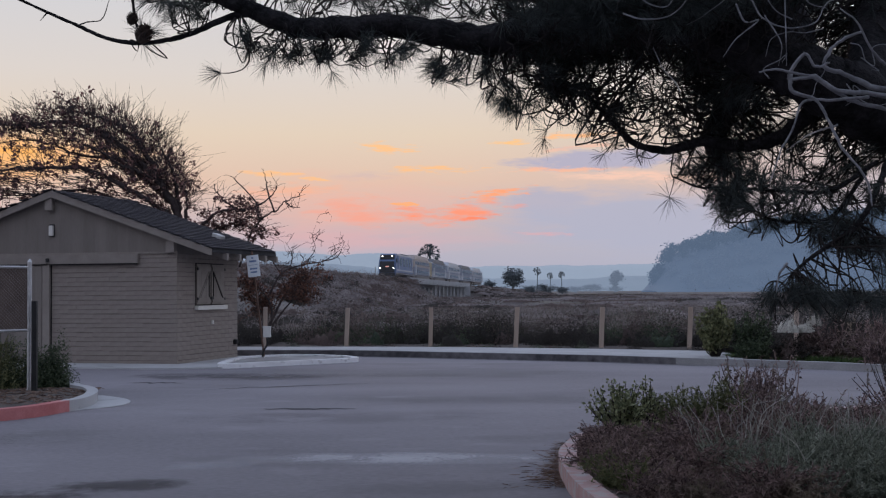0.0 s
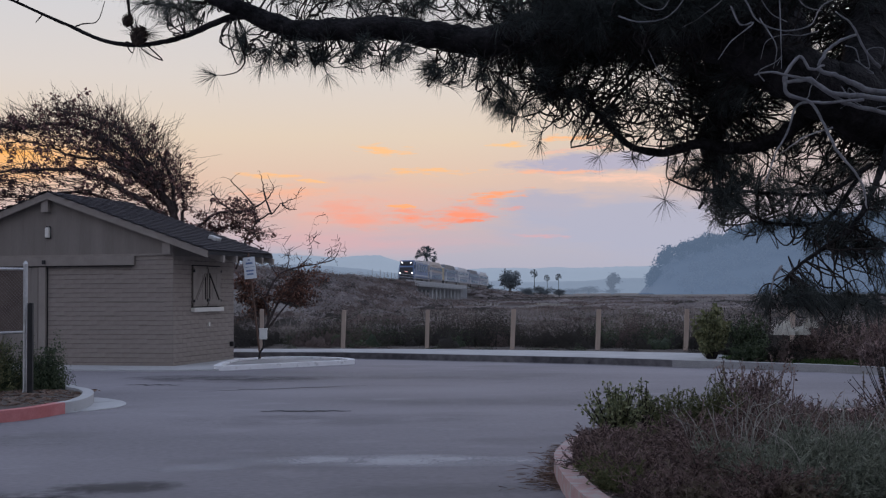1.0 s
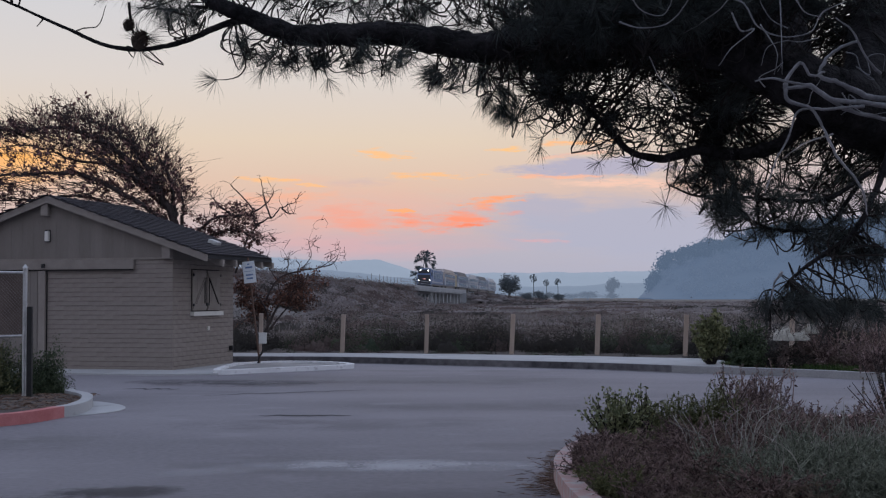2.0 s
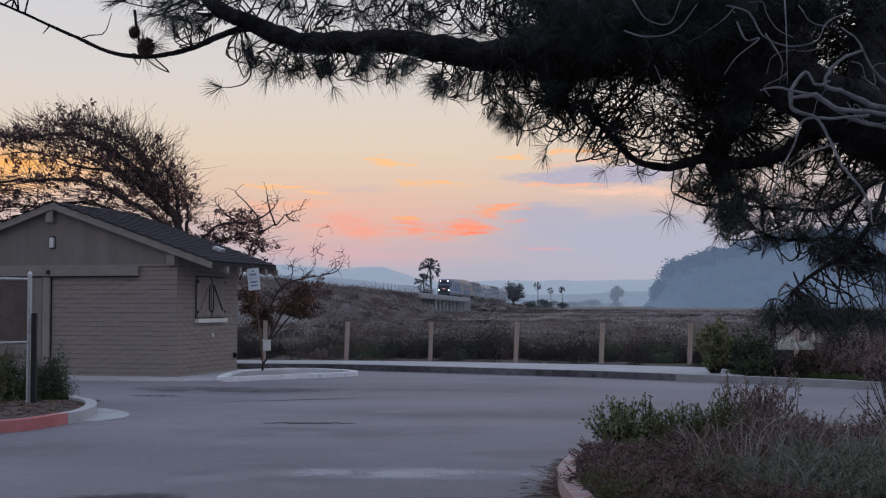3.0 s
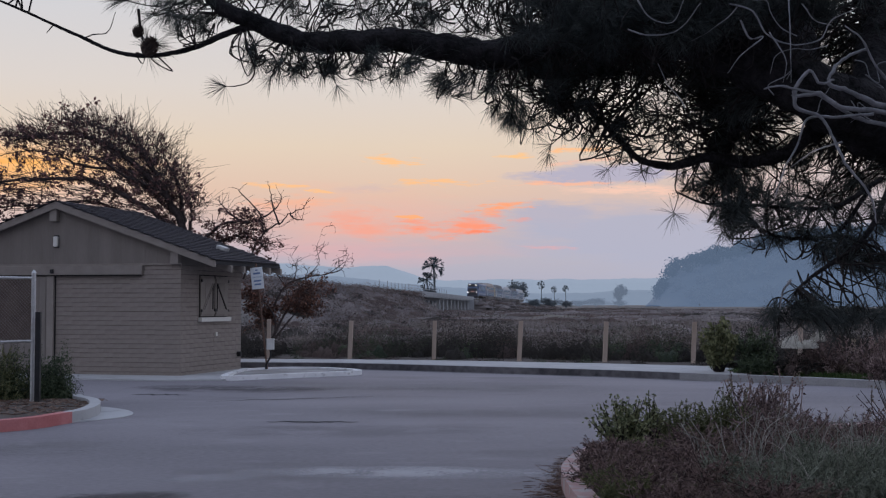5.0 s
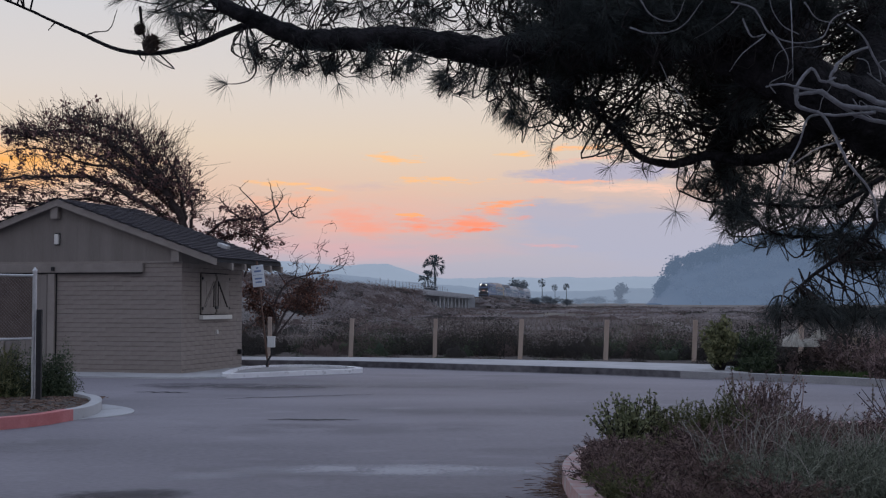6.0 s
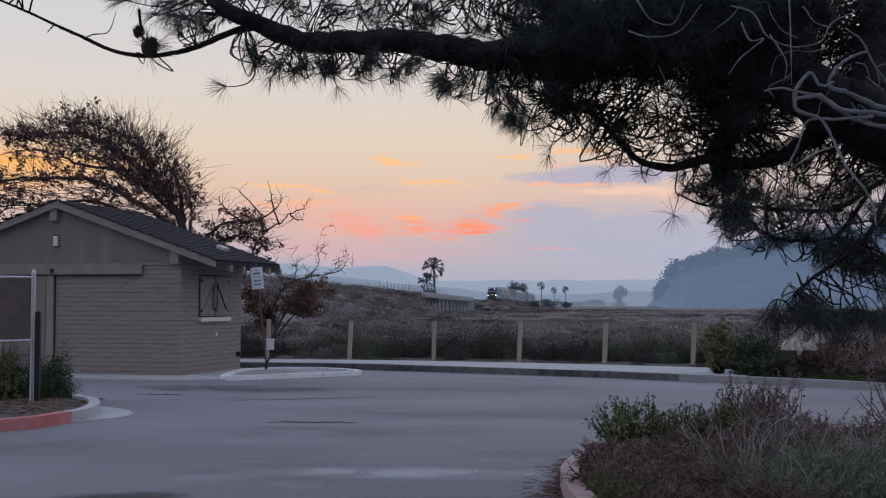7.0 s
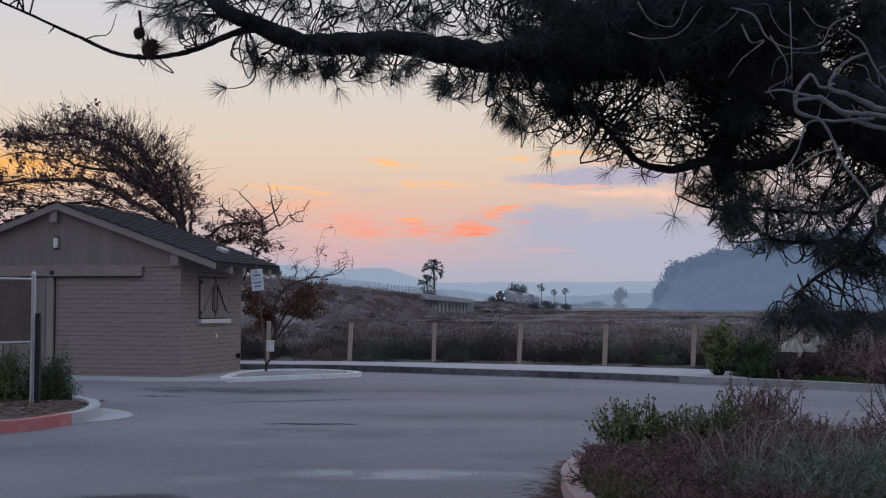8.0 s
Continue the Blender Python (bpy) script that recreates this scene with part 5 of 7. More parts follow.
    # boughs: centre, half-width, half-height, depth, tufts, hang
    boughs = [
        ((-2.06, 9.00, 3.43), 0.10, 0.03, 0.1, 2, 0.5), ((-1.79, 9.00, 3.59), 0.14, 0.12, 0.2, 9, 0.2), ((-1.99, 9.00, 3.69), 0.25, 0.10, 0.2, 9, 0.2), ((-1.65, 9.00, 3.64), 0.14, 0.10, 0.2, 7, 0.2),
        ((-1.36, 9.00, 3.35), 0.13, 0.05, 0.25, 6, 0.9), ((-1.07, 9.00, 3.29), 0.16, 0.06, 0.25, 8, 0.9), ((-0.76, 9.00, 3.27), 0.18, 0.07, 0.25, 10, 0.9),
        ((-0.49, 9.00, 3.28), 0.12, 0.05, 0.25, 6, 0.9), ((-0.22, 9.00, 3.23), 0.12, 0.07, 0.25, 6, 0.9), ((0.09, 9.00, 3.14), 0.17, 0.10, 0.3, 12, 0.8),
        ((0.40, 9.10, 3.10), 0.14, 0.12, 0.3, 11, 0.8), ((0.52, 9.10, 2.94), 0.12, 0.07, 0.25, 9, 0.7), ((0.71, 9.20, 3.18), 0.20, 0.14, 0.4, 22, 0.6),
        ((0.88, 9.30, 2.99), 0.18, 0.10, 0.3, 12, 0.8), ((1.04, 9.30, 3.19), 0.22, 0.18, 0.5, 30, 0.5), ((1.24, 9.30, 2.81), 0.14, 0.08, 0.3, 9, 0.7),
        ((1.38, 9.40, 3.13), 0.26, 0.26, 0.6, 24, 0.4), ((1.73, 9.50, 3.06), 0.30, 0.32, 0.6, 26, 0.4), ((2.15, 9.70, 3.09), 0.30, 0.38, 0.4, 46, 0.4),
        ((2.07, 9.40, 2.47), 0.20, 0.14, 0.4, 26, 0.6), ((1.89, 9.30, 2.42), 0.14, 0.08, 0.3, 8, 0.6), ((2.55, 9.80, 2.93), 0.34, 0.36, 0.4, 40, 0.4),
        ((2.12, 8.60, 2.24), 0.20, 0.12, 0.4, 15, 0.5), ((1.95, 8.50, 2.14), 0.12, 0.08, 0.3, 9, 0.5), ((2.17, 8.50, 2.00), 0.10, 0.05, 0.2, 4, 0.9), ((2.46, 8.60, 2.13), 0.26, 0.16, 0.5, 14, 0.5),
        ((2.92, 9.60, 2.65), 0.40, 0.34, 0.6, 66, 0.4), ((3.11, 9.20, 2.49), 0.28, 0.35, 0.6, 30, 0.4), ((2.80, 8.50, 2.05), 0.28, 0.22, 0.5, 18, 0.5),
        ((2.62, 8.30, 1.94), 0.20, 0.10, 0.3, 22, 0.6), ((2.86, 8.30, 1.80), 0.16, 0.14, 0.3, 13, 0.6), ((2.24, 8.10, 1.57), 0.14, 0.04, 0.3, 12, 0.4), ((2.50, 8.10, 1.53), 0.22, 0.05, 0.3, 11, 0.3), ((2.80, 8.15, 1.53), 0.20, 0.06, 0.3, 9, 0.3), ((1.86, 8.30, 2.20), 0.12, 0.05, 0.2, 14, 0.3),
        ((-0.94, 9.60, 3.82), 0.35, 0.12, 0.4, 16, 0.3), ((-0.40, 9.60, 3.80), 0.35, 0.14, 0.4, 24, 0.3), ((0.15, 9.70, 3.78), 0.36, 0.16, 0.5, 28, 0.3),
        ((0.71, 9.70, 3.75), 0.36, 0.16, 0.5, 54, 0.3), ((1.27, 9.80, 3.67), 0.42, 0.26, 0.6, 150, 0.3), ((1.89, 9.90, 3.73), 0.42, 0.32, 0.6, 170, 0.3),
        ((2.50, 9.90, 3.73), 0.42, 0.32, 0.6, 170, 0.3), ((3.15, 9.90, 3.69), 0.42, 0.35, 0.6, 150, 0.3), ((3.40, 9.90, 3.21), 0.36, 0.40, 0.6, 120, 0.3),
        ((-1.34, 9.40, 3.90), 0.30, 0.10, 0.4, 22, 0.3),
        ((0.74, 8.60, 3.45), 0.30, 0.14, 0.2, 40, 0.3), ((1.10, 8.50, 3.47), 0.30, 0.16, 0.2, 60, 0.3), ((1.46, 8.40, 3.45), 0.30, 0.18, 0.2, 70, 0.3), ((1.79, 8.40, 3.48), 0.26, 0.14, 0.2, 50, 0.3), ((2.26, 8.50, 3.58), 0.35, 0.12, 0.2, 50, 0.3), ((2.09, 8.90, 3.01), 0.16, 0.14, 0.2, 20, 0.3),
        ((0.59, 9.30, 3.34), 0.22, 0.10, 0.3, 36, 0.5), ((0.96, 9.30, 3.35), 0.26, 0.12, 0.3, 56, 0.5), ((1.42, 9.40, 3.37), 0.28, 0.12, 0.3, 60, 0.5), ((1.88, 9.40, 3.29), 0.22, 0.14, 0.3, 40, 0.5),
        ((2.11, 8.00, 1.55), 0.12, 0.05, 0.2, 8, 0.5), ((2.33, 8.00, 1.53), 0.16, 0.05, 0.2, 8, 0.5),
        # unseen crown above, added over the camera's place to shade the boughs below
        ((-3.4, 7.4, 4.9), 1.5, 0.4, 1.4, 60, 0.2), ((-3.0, 3.0, 5.2), 1.6, 0.4, 1.6, 60, 0.2), ((0.5, -1.0, 5.0), 1.8, 0.5, 1.6, 70, 0.2), ((0.5, 7.0, 4.9), 1.6, 0.5, 1.4, 70, 0.2), ((3.0, 6.5, 4.6), 1.6, 0.5, 1.4, 90, 0.2), ((5.4, 6.5, 4.4), 1.4, 0.6, 1.4, 90, 0.2), ((1.5, 3.5, 4.8), 1.8, 0.5, 1.6, 80, 0.2),
        ((4.5, 3.2, 4.6), 1.8, 0.6, 1.6, 90, 0.2), ((2.5, 0.4, 4.8), 2.0, 0.6, 1.6, 80, 0.2), ((-1.5, 4.5, 5.2), 1.4, 0.4, 1.6, 50, 0.2), ((5.5, 0.5, 4.2), 1.6, 0.8, 1.6, 80, 0.2),
        ((-0.37, 10.00, 4.69), 0.9, 0.4, 1.2, 60, 0.2), ((1.39, 10.00, 4.87), 0.9, 0.5, 1.4, 90, 0.2), ((2.94, 10.00, 5.09), 0.9, 0.6, 1.6, 110, 0.2), ((2.06, 10.00, 5.99), 1.2, 0.6, 1.8, 90, 0.2),
    ]
    twigs, needles = Geo(), Geo()
    for c, rx, rz, ry, n, hang in boughs:
        c = np.array(c)
        anchor = nearest_on(lines, c)
        for i in range(n):
            u = unit(1)[0] * rng.uniform(0.2, 1.0) ** 0.5
            web = 0.9 < c[0] < 2.0 and 2.7 < c[2] < 3.25
            tip = c + u * (rx, ry, rz) * 1.15
            a = nearest_on(lines, tip * 0.7 + anchor * 0.3) if rng.rand() < 0.7 else anchor
            wob = (0.05 + 0.16 * np.linalg.norm(tip - a)) if (n > 30 or web) and c[2] < 4.3 else 0.035 + 0.10 * np.linalg.norm(tip - a)
            mid = a + (tip - a) * 0.33 + rng.normal(size=3) * wob + np.array([0, 0, -0.06 * hang])
            mid2 = a + (tip - a) * 0.7 + rng.normal(size=3) * wob + np.array([0, 0, -0.12 * hang])
            pts = spline([a, mid, mid2, tip], 4)
            dr = pts[-1] - pts[-2]
            dr = dr / np.linalg.norm(dr) + rng.normal(size=3) * 0.35 + np.array([rng.normal() * 0.35, 0, -0.65 * hang])
            dr /= np.linalg.norm(dr)
            L = np.linalg.norm(tip - a)
            twigs.tube(pts, np.linspace(0.009 if L > 0.35 else 0.006, 0.0035, len(pts)) * (0.75 if tip[1] < 8.8 else 1.0), 5)
            # needles overhead are longer and wider, to block more sky
            far_up = tip[2] > 4.0
            m = 40 if far_up else (34 if c[1] > 9.35 and c[2] > 3.4 and c[0] < 1.0 else 14 if web else (28 if n > 75 else 62))
            t = rng.uniform(0, 1, m)[:, None]
            base = tip - dr * 0.09 * t
            way = dr * rng.uniform(0.5, 1.1, (m, 1)) + unit(m) * 0.55
            needles.blades(base, way, rng.uniform(0.12, 0.20, m) * (1.5 if far_up else 1.0), 0.014 if far_up else 0.0027, 0.10)
    # a tangle of curling bare twigs between the boughs: low corner, high corner, count
    for lo, hi, count in (((0.70, 9.1, 2.86), (2.05, 9.6, 3.28), 120), ((1.30, 9.1, 2.68), (2.0, 9.5, 2.95), 40), ((1.85, 8.9, 2.15), (3.0, 9.4, 2.75), 70), ((-1.30, 9.2, 3.52), (-0.1, 9.8, 3.85), 60), ((0.0, 9.2, 3.45), (0.8, 9.7, 3.75), 22), ((2.2, 8.1, 1.55), (2.9, 8.5, 2.0), 14), ((-1.5, 8.9, 3.30), (0.4, 9.1, 3.40), 44)):
        for i in range(count):
            q = rng.uniform(lo, hi)
            turn = rng.normal() * 0.45
            a = rng.uniform(0, 6.283)
            pts = [q]
            for k in range(7):
                a += turn + rng.normal() * 0.22
                pts.append(pts[-1] + np.array([math.cos(a), rng.normal() * 0.3, math.sin(a)]) * rng.uniform(0.026, 0.046))
            ln = spline(pts, 3)
            twigs.tube(ln, np.linspace(rng.uniform(0.0045, 0.009), 0.003, len(ln)), 5)
            if rng.rand() < 0.65:
                m = 30
                d = pts[-1] - pts[-2]
                needles.blades(np.tile(pts[-1], (m, 1)), d / np.linalg.norm(d) * rng.uniform(0.3, 1.1, (m, 1)) + unit(m) * 0.6, rng.uniform(0.10, 0.17, m), 0.0027, 0.10)
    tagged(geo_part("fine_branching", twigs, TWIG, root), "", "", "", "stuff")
    tagged(geo_part("needles", needles, NEEDLE, root), "long dark green needles", "", "", "stuff")
    # bare twisting dead twigs before the trunk
    dead = [
        ([(3.14, 8.40, 2.80), (2.83, 8.35, 2.84), (2.56, 8.30, 2.86), (2.42, 8.30, 2.95), (2.25, 8.30, 2.94), (2.35, 8.30, 3.10), (2.42, 8.30, 3.02), (2.53, 8.35, 3.05)], 0.022),
        ([(3.14, 8.40, 2.89), (2.85, 8.40, 2.89), (2.62, 8.35, 2.98), (2.49, 8.35, 3.03), (2.60, 8.40, 3.19), (2.75, 8.40, 3.26)], 0.024),
        ([(2.96, 8.40, 2.74), (2.65, 8.35, 2.81), (2.42, 8.30, 2.94), (2.31, 8.30, 2.97), (2.16, 8.30, 3.00), (2.06, 8.30, 2.98)], 0.016),
        ([(2.26, 8.30, 2.97), (2.27, 8.30, 2.86), (2.42, 8.30, 2.80), (2.49, 8.25, 2.65), (2.56, 8.20, 2.47), (2.70, 8.20, 2.29), (2.74, 8.20, 2.11)], 0.016),
        ([(2.76, 8.30, 2.82), (2.53, 8.30, 2.80), (2.34, 8.30, 2.79), (2.26, 8.25, 2.62), (2.18, 8.25, 2.47), (2.09, 8.20, 2.25)], 0.013),
        ([(2.56, 8.30, 2.64), (2.38, 8.30, 2.58), (2.23, 8.30, 2.48)], 0.008),
        ([(2.94, 8.50, 3.06), (2.83, 8.45, 3.16), (2.73, 8.40, 3.32), (2.62, 8.40, 3.41)], 0.012),
        ([(1.89, 8.50, 3.58), (2.04, 8.50, 3.53), (2.13, 8.50, 3.38), (2.29, 8.50, 3.31), (2.48, 8.50, 3.34), (2.56, 8.50, 3.47), (2.71, 8.50, 3.54)], 0.008),
        ([(2.37, 8.50, 3.58), (2.45, 8.50, 3.47), (2.56, 8.50, 3.44)], 0.006),
        ([(1.96, 8.50, 3.47), (2.02, 8.50, 3.35), (2.11, 8.50, 3.36), (1.94, 8.40, 3.22), (1.85, 8.40, 3.10)], 0.008),
        ([(1.23, 8.60, 3.43), (1.38, 8.60, 3.39), (1.57, 8.60, 3.43), (1.72, 8.60, 3.61)], 0.007),
        ([(1.29, 8.60, 3.64), (1.38, 8.60, 3.51), (1.53, 8.60, 3.48), (1.61, 8.60, 3.64)], 0.006),
        ([(2.28, 8.50, 3.62), (2.26, 8.40, 3.34), (2.25, 8.35, 3.03)], 0.006),
        ([(1.63, 9.00, 2.55), (1.61, 9.00, 2.41), (1.63, 9.00, 2.35), (1.60, 9.00, 2.24)], 0.006),
        ([(2.15, 8.50, 3.39), (2.23, 8.40, 3.19), (2.21, 8.40, 3.04)], 0.006),
        ([(2.14, 8.00, 1.75), (2.09, 8.00, 1.68), (2.07, 8.00, 1.57)], 0.010),
        ([(-1.36, 8.90, 3.37), (-1.30, 8.90, 3.22), (-1.34, 8.90, 3.13), (-1.44, 8.90, 3.10), (-1.50, 8.90, 3.10)], 0.007),
        ([(-2.52, 9.00, 3.45), (-2.44, 9.00, 3.48), (-2.34, 9.00, 3.50), (-2.29, 9.00, 3.64)], 0.006),
        ([(-2.13, 9.00, 3.66), (-2.11, 9.00, 3.50), (-2.07, 9.00, 3.35)], 0.011),
        ([(-2.72, 9.00, 3.55), (-2.77, 9.00, 3.49)], 0.006),
    ]
    for pts, r in dead:
        # lit twigs get the paler wood colour and are pulled towards the camera
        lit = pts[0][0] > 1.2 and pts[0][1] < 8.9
        eye = np.array([0, 0, 1.6])
        ln = spline([(np.array(p) - eye) * (0.92 if lit else 1.0) + eye for p in pts], 6)
        r *= 0.8 if lit else 1.0
        g = Geo()
        g.tube(ln + rng.normal(size=ln.shape) * r * 0.15, np.linspace(r, r * 0.4, len(ln)) * (1 + 0.08 * rng.normal(size=len(ln))), 7)
        geo_part("dead_twig" if lit else "twig", g, LIT_DEADWOOD if lit else TWIG, root, "bare twisted twig in a paler, lit grey" if lit else "", True)
    # thin curling dead twigs before the dark crown
    for k in range(10):
        p = np.array([rng.uniform(1.5, 2.75), 8.05 + rng.uniform(-0.1, 0.1), rng.uniform(2.75, 3.5)])
        way = rng.normal(size=3) * (1, 0.15, 0.7)
        pts = [p]
        for q in range(4):
            way = way / np.linalg.norm(way) + rng.normal(size=3) * (0.7, 0.1, 0.7)
            pts.append(pts[-1] + way / np.linalg.norm(way) * rng.uniform(0.05, 0.12))
        g = Geo()
        ln = spline(pts, 5)
        g.tube(ln, np.linspace(0.0042, 0.0016, len(ln)), 5)
        geo_part("dead_twig", g, LIT_DEADWOOD, root, "bare twisted twig in a paler, lit grey", True)
    # end tufts on the hanging twigs
    for n_k, (tip, dr, m) in enumerate((((-1.50, 8.90, 3.10), (-1, 0, 0.1), 60), ((1.60, 9.00, 2.23), (0, 0, -0.3), 40), ((-2.06, 9.00, 3.34), (0.6, 0, -0.7), 24), ((0.06, 8.90, 3.13), (-1, 0, -0.3), 60), ((0.46, 9.00, 2.94), (-0.5, 0, -0.9), 70))):
        g = Geo()
        dr = np.array(dr)
        way = dr * rng.uniform(0.5, 1.1, (m, 1)) + unit(m) * 0.7
        g.blades(np.tile(np.array(tip), (m, 1)), way, rng.uniform(0.12, 0.2, m), 0.0027, 0.1)
        geo_part("needle_tuft", g, NEEDLE, root)
    # cones
    for p, ln in (((-2.04, 8.95, 3.38), 0.13), ((-2.13, 9.00, 3.50), 0.085)):
        g = Geo()
        g.tube([(0, 0, -0.48 * ln), (0, 0, -0.2 * ln), (0, 0, 0.2 * ln), (0, 0, 0.5 * ln)], [0.1 * ln, 0.32 * ln, 0.32 * ln, 0.08 * ln], 9)
        for i in range(9):
            for k in range(9):
                a = 6.283 * (k / 9 + i * 0.31)
                rr = 0.4 * ln * math.sin(math.pi * (i + 1) / 10.5)
                q = np.array([math.cos(a) * rr, math.sin(a) * rr, ln * (0.5 - i / 9)])
                s = 0.13 * ln
                o = np.array([math.cos(a), math.sin(a), 0.5])
                t = np.array([-math.sin(a), math.cos(a), 0])
                g.add([q - t * s, q + t * s, q + o * s * 1.2, q - np.array([0, 0, s])], [(0, 1, 2), (0, 3, 1), (1, 3, 2), (2, 3, 0)])
        ob = geo_part("pine_cone", g, CONE, root, "closed dark pine cone")
        ob.matrix_basis = pose(*p, 0, 25, 0)
    return root


pine()


# ---------------------------------------------------------------- plants
def branch_tree(name, base, limbs, label, category, twig_up, n_sub, n_twig, leaf_n, leaf_mat, leaf_size, seed, twig_len=(0.5, 1.1), leaf_bias=0.0, sub_len=(0.7, 1.5)):
    rng = np.random.RandomState(seed)
    root = thing(name, pose(*base), label, category)
    base = np.array(base)
    wood, leaf, thin = Geo(), Geo(), Geo()
    for pts, r0 in limbs:
        ln = spline(np.array(pts) - base, 7)
        rad = np.linspace(r0, r0 * 0.15, len(ln))
        wood.tube(ln, rad, 8)
        for i in range(n_sub):
            k = rng.randint(len(ln) // 3, len(ln))
            d = unit(1)[0] * (1, 0.8, 0.6) + np.array([0, 0, 0.35 + twig_up * 0.3])
            d /= np.linalg.norm(d)
            L = rng.uniform(*sub_len)
            s = spline([ln[k], ln[k] + d * L * 0.5 + rng.normal(size=3) * 0.08, ln[k] + d * L + rng.normal(size=3) * 0.12 + np.array([0, 0, twig_up * 0.2])], 5)
            wood.tube(s, np.linspace(rad[k] * 0.5, 0.010, len(s)), 5)
            for j in range(n_twig):
                q = s[rng.randint(2, len(s))]
                e = unit(1)[0] * 0.8 + np.array([0, 0, twig_up])
                e /= np.linalg.norm(e)
                l2 = rng.uniform(*twig_len)
                tpts = spline([q, q + e * l2 * 0.5 + rng.normal(size=3) * 0.06, q + e * l2 + rng.normal(size=3) * 0.08], 3)
                thin.tube(tpts, np.linspace(0.009, 0.004, len(tpts)), 3, False)
                if rng.rand() > leaf_bias:
                    nn = rng.poisson(leaf_n)
                    if nn:
                        t = rng.uniform(0, 0.55, nn)[:, None]
                        leaf.leaves(q + e * l2 * t + rng.normal(size=(nn, 3)) * 0.10, rng.uniform(0.6, 1.3, nn) * leaf_size)
    geo_part("trunk", wood, TREE_BARK, root, "", True)
    tagged(geo_part("fine_branching", thin, TREE_BARK, root), "", "", "", "stuff")
    if leaf.n:
        tagged(geo_part("leaves", leaf, leaf_mat, root), "dry brown leaves", "", "", "stuff")
    return root


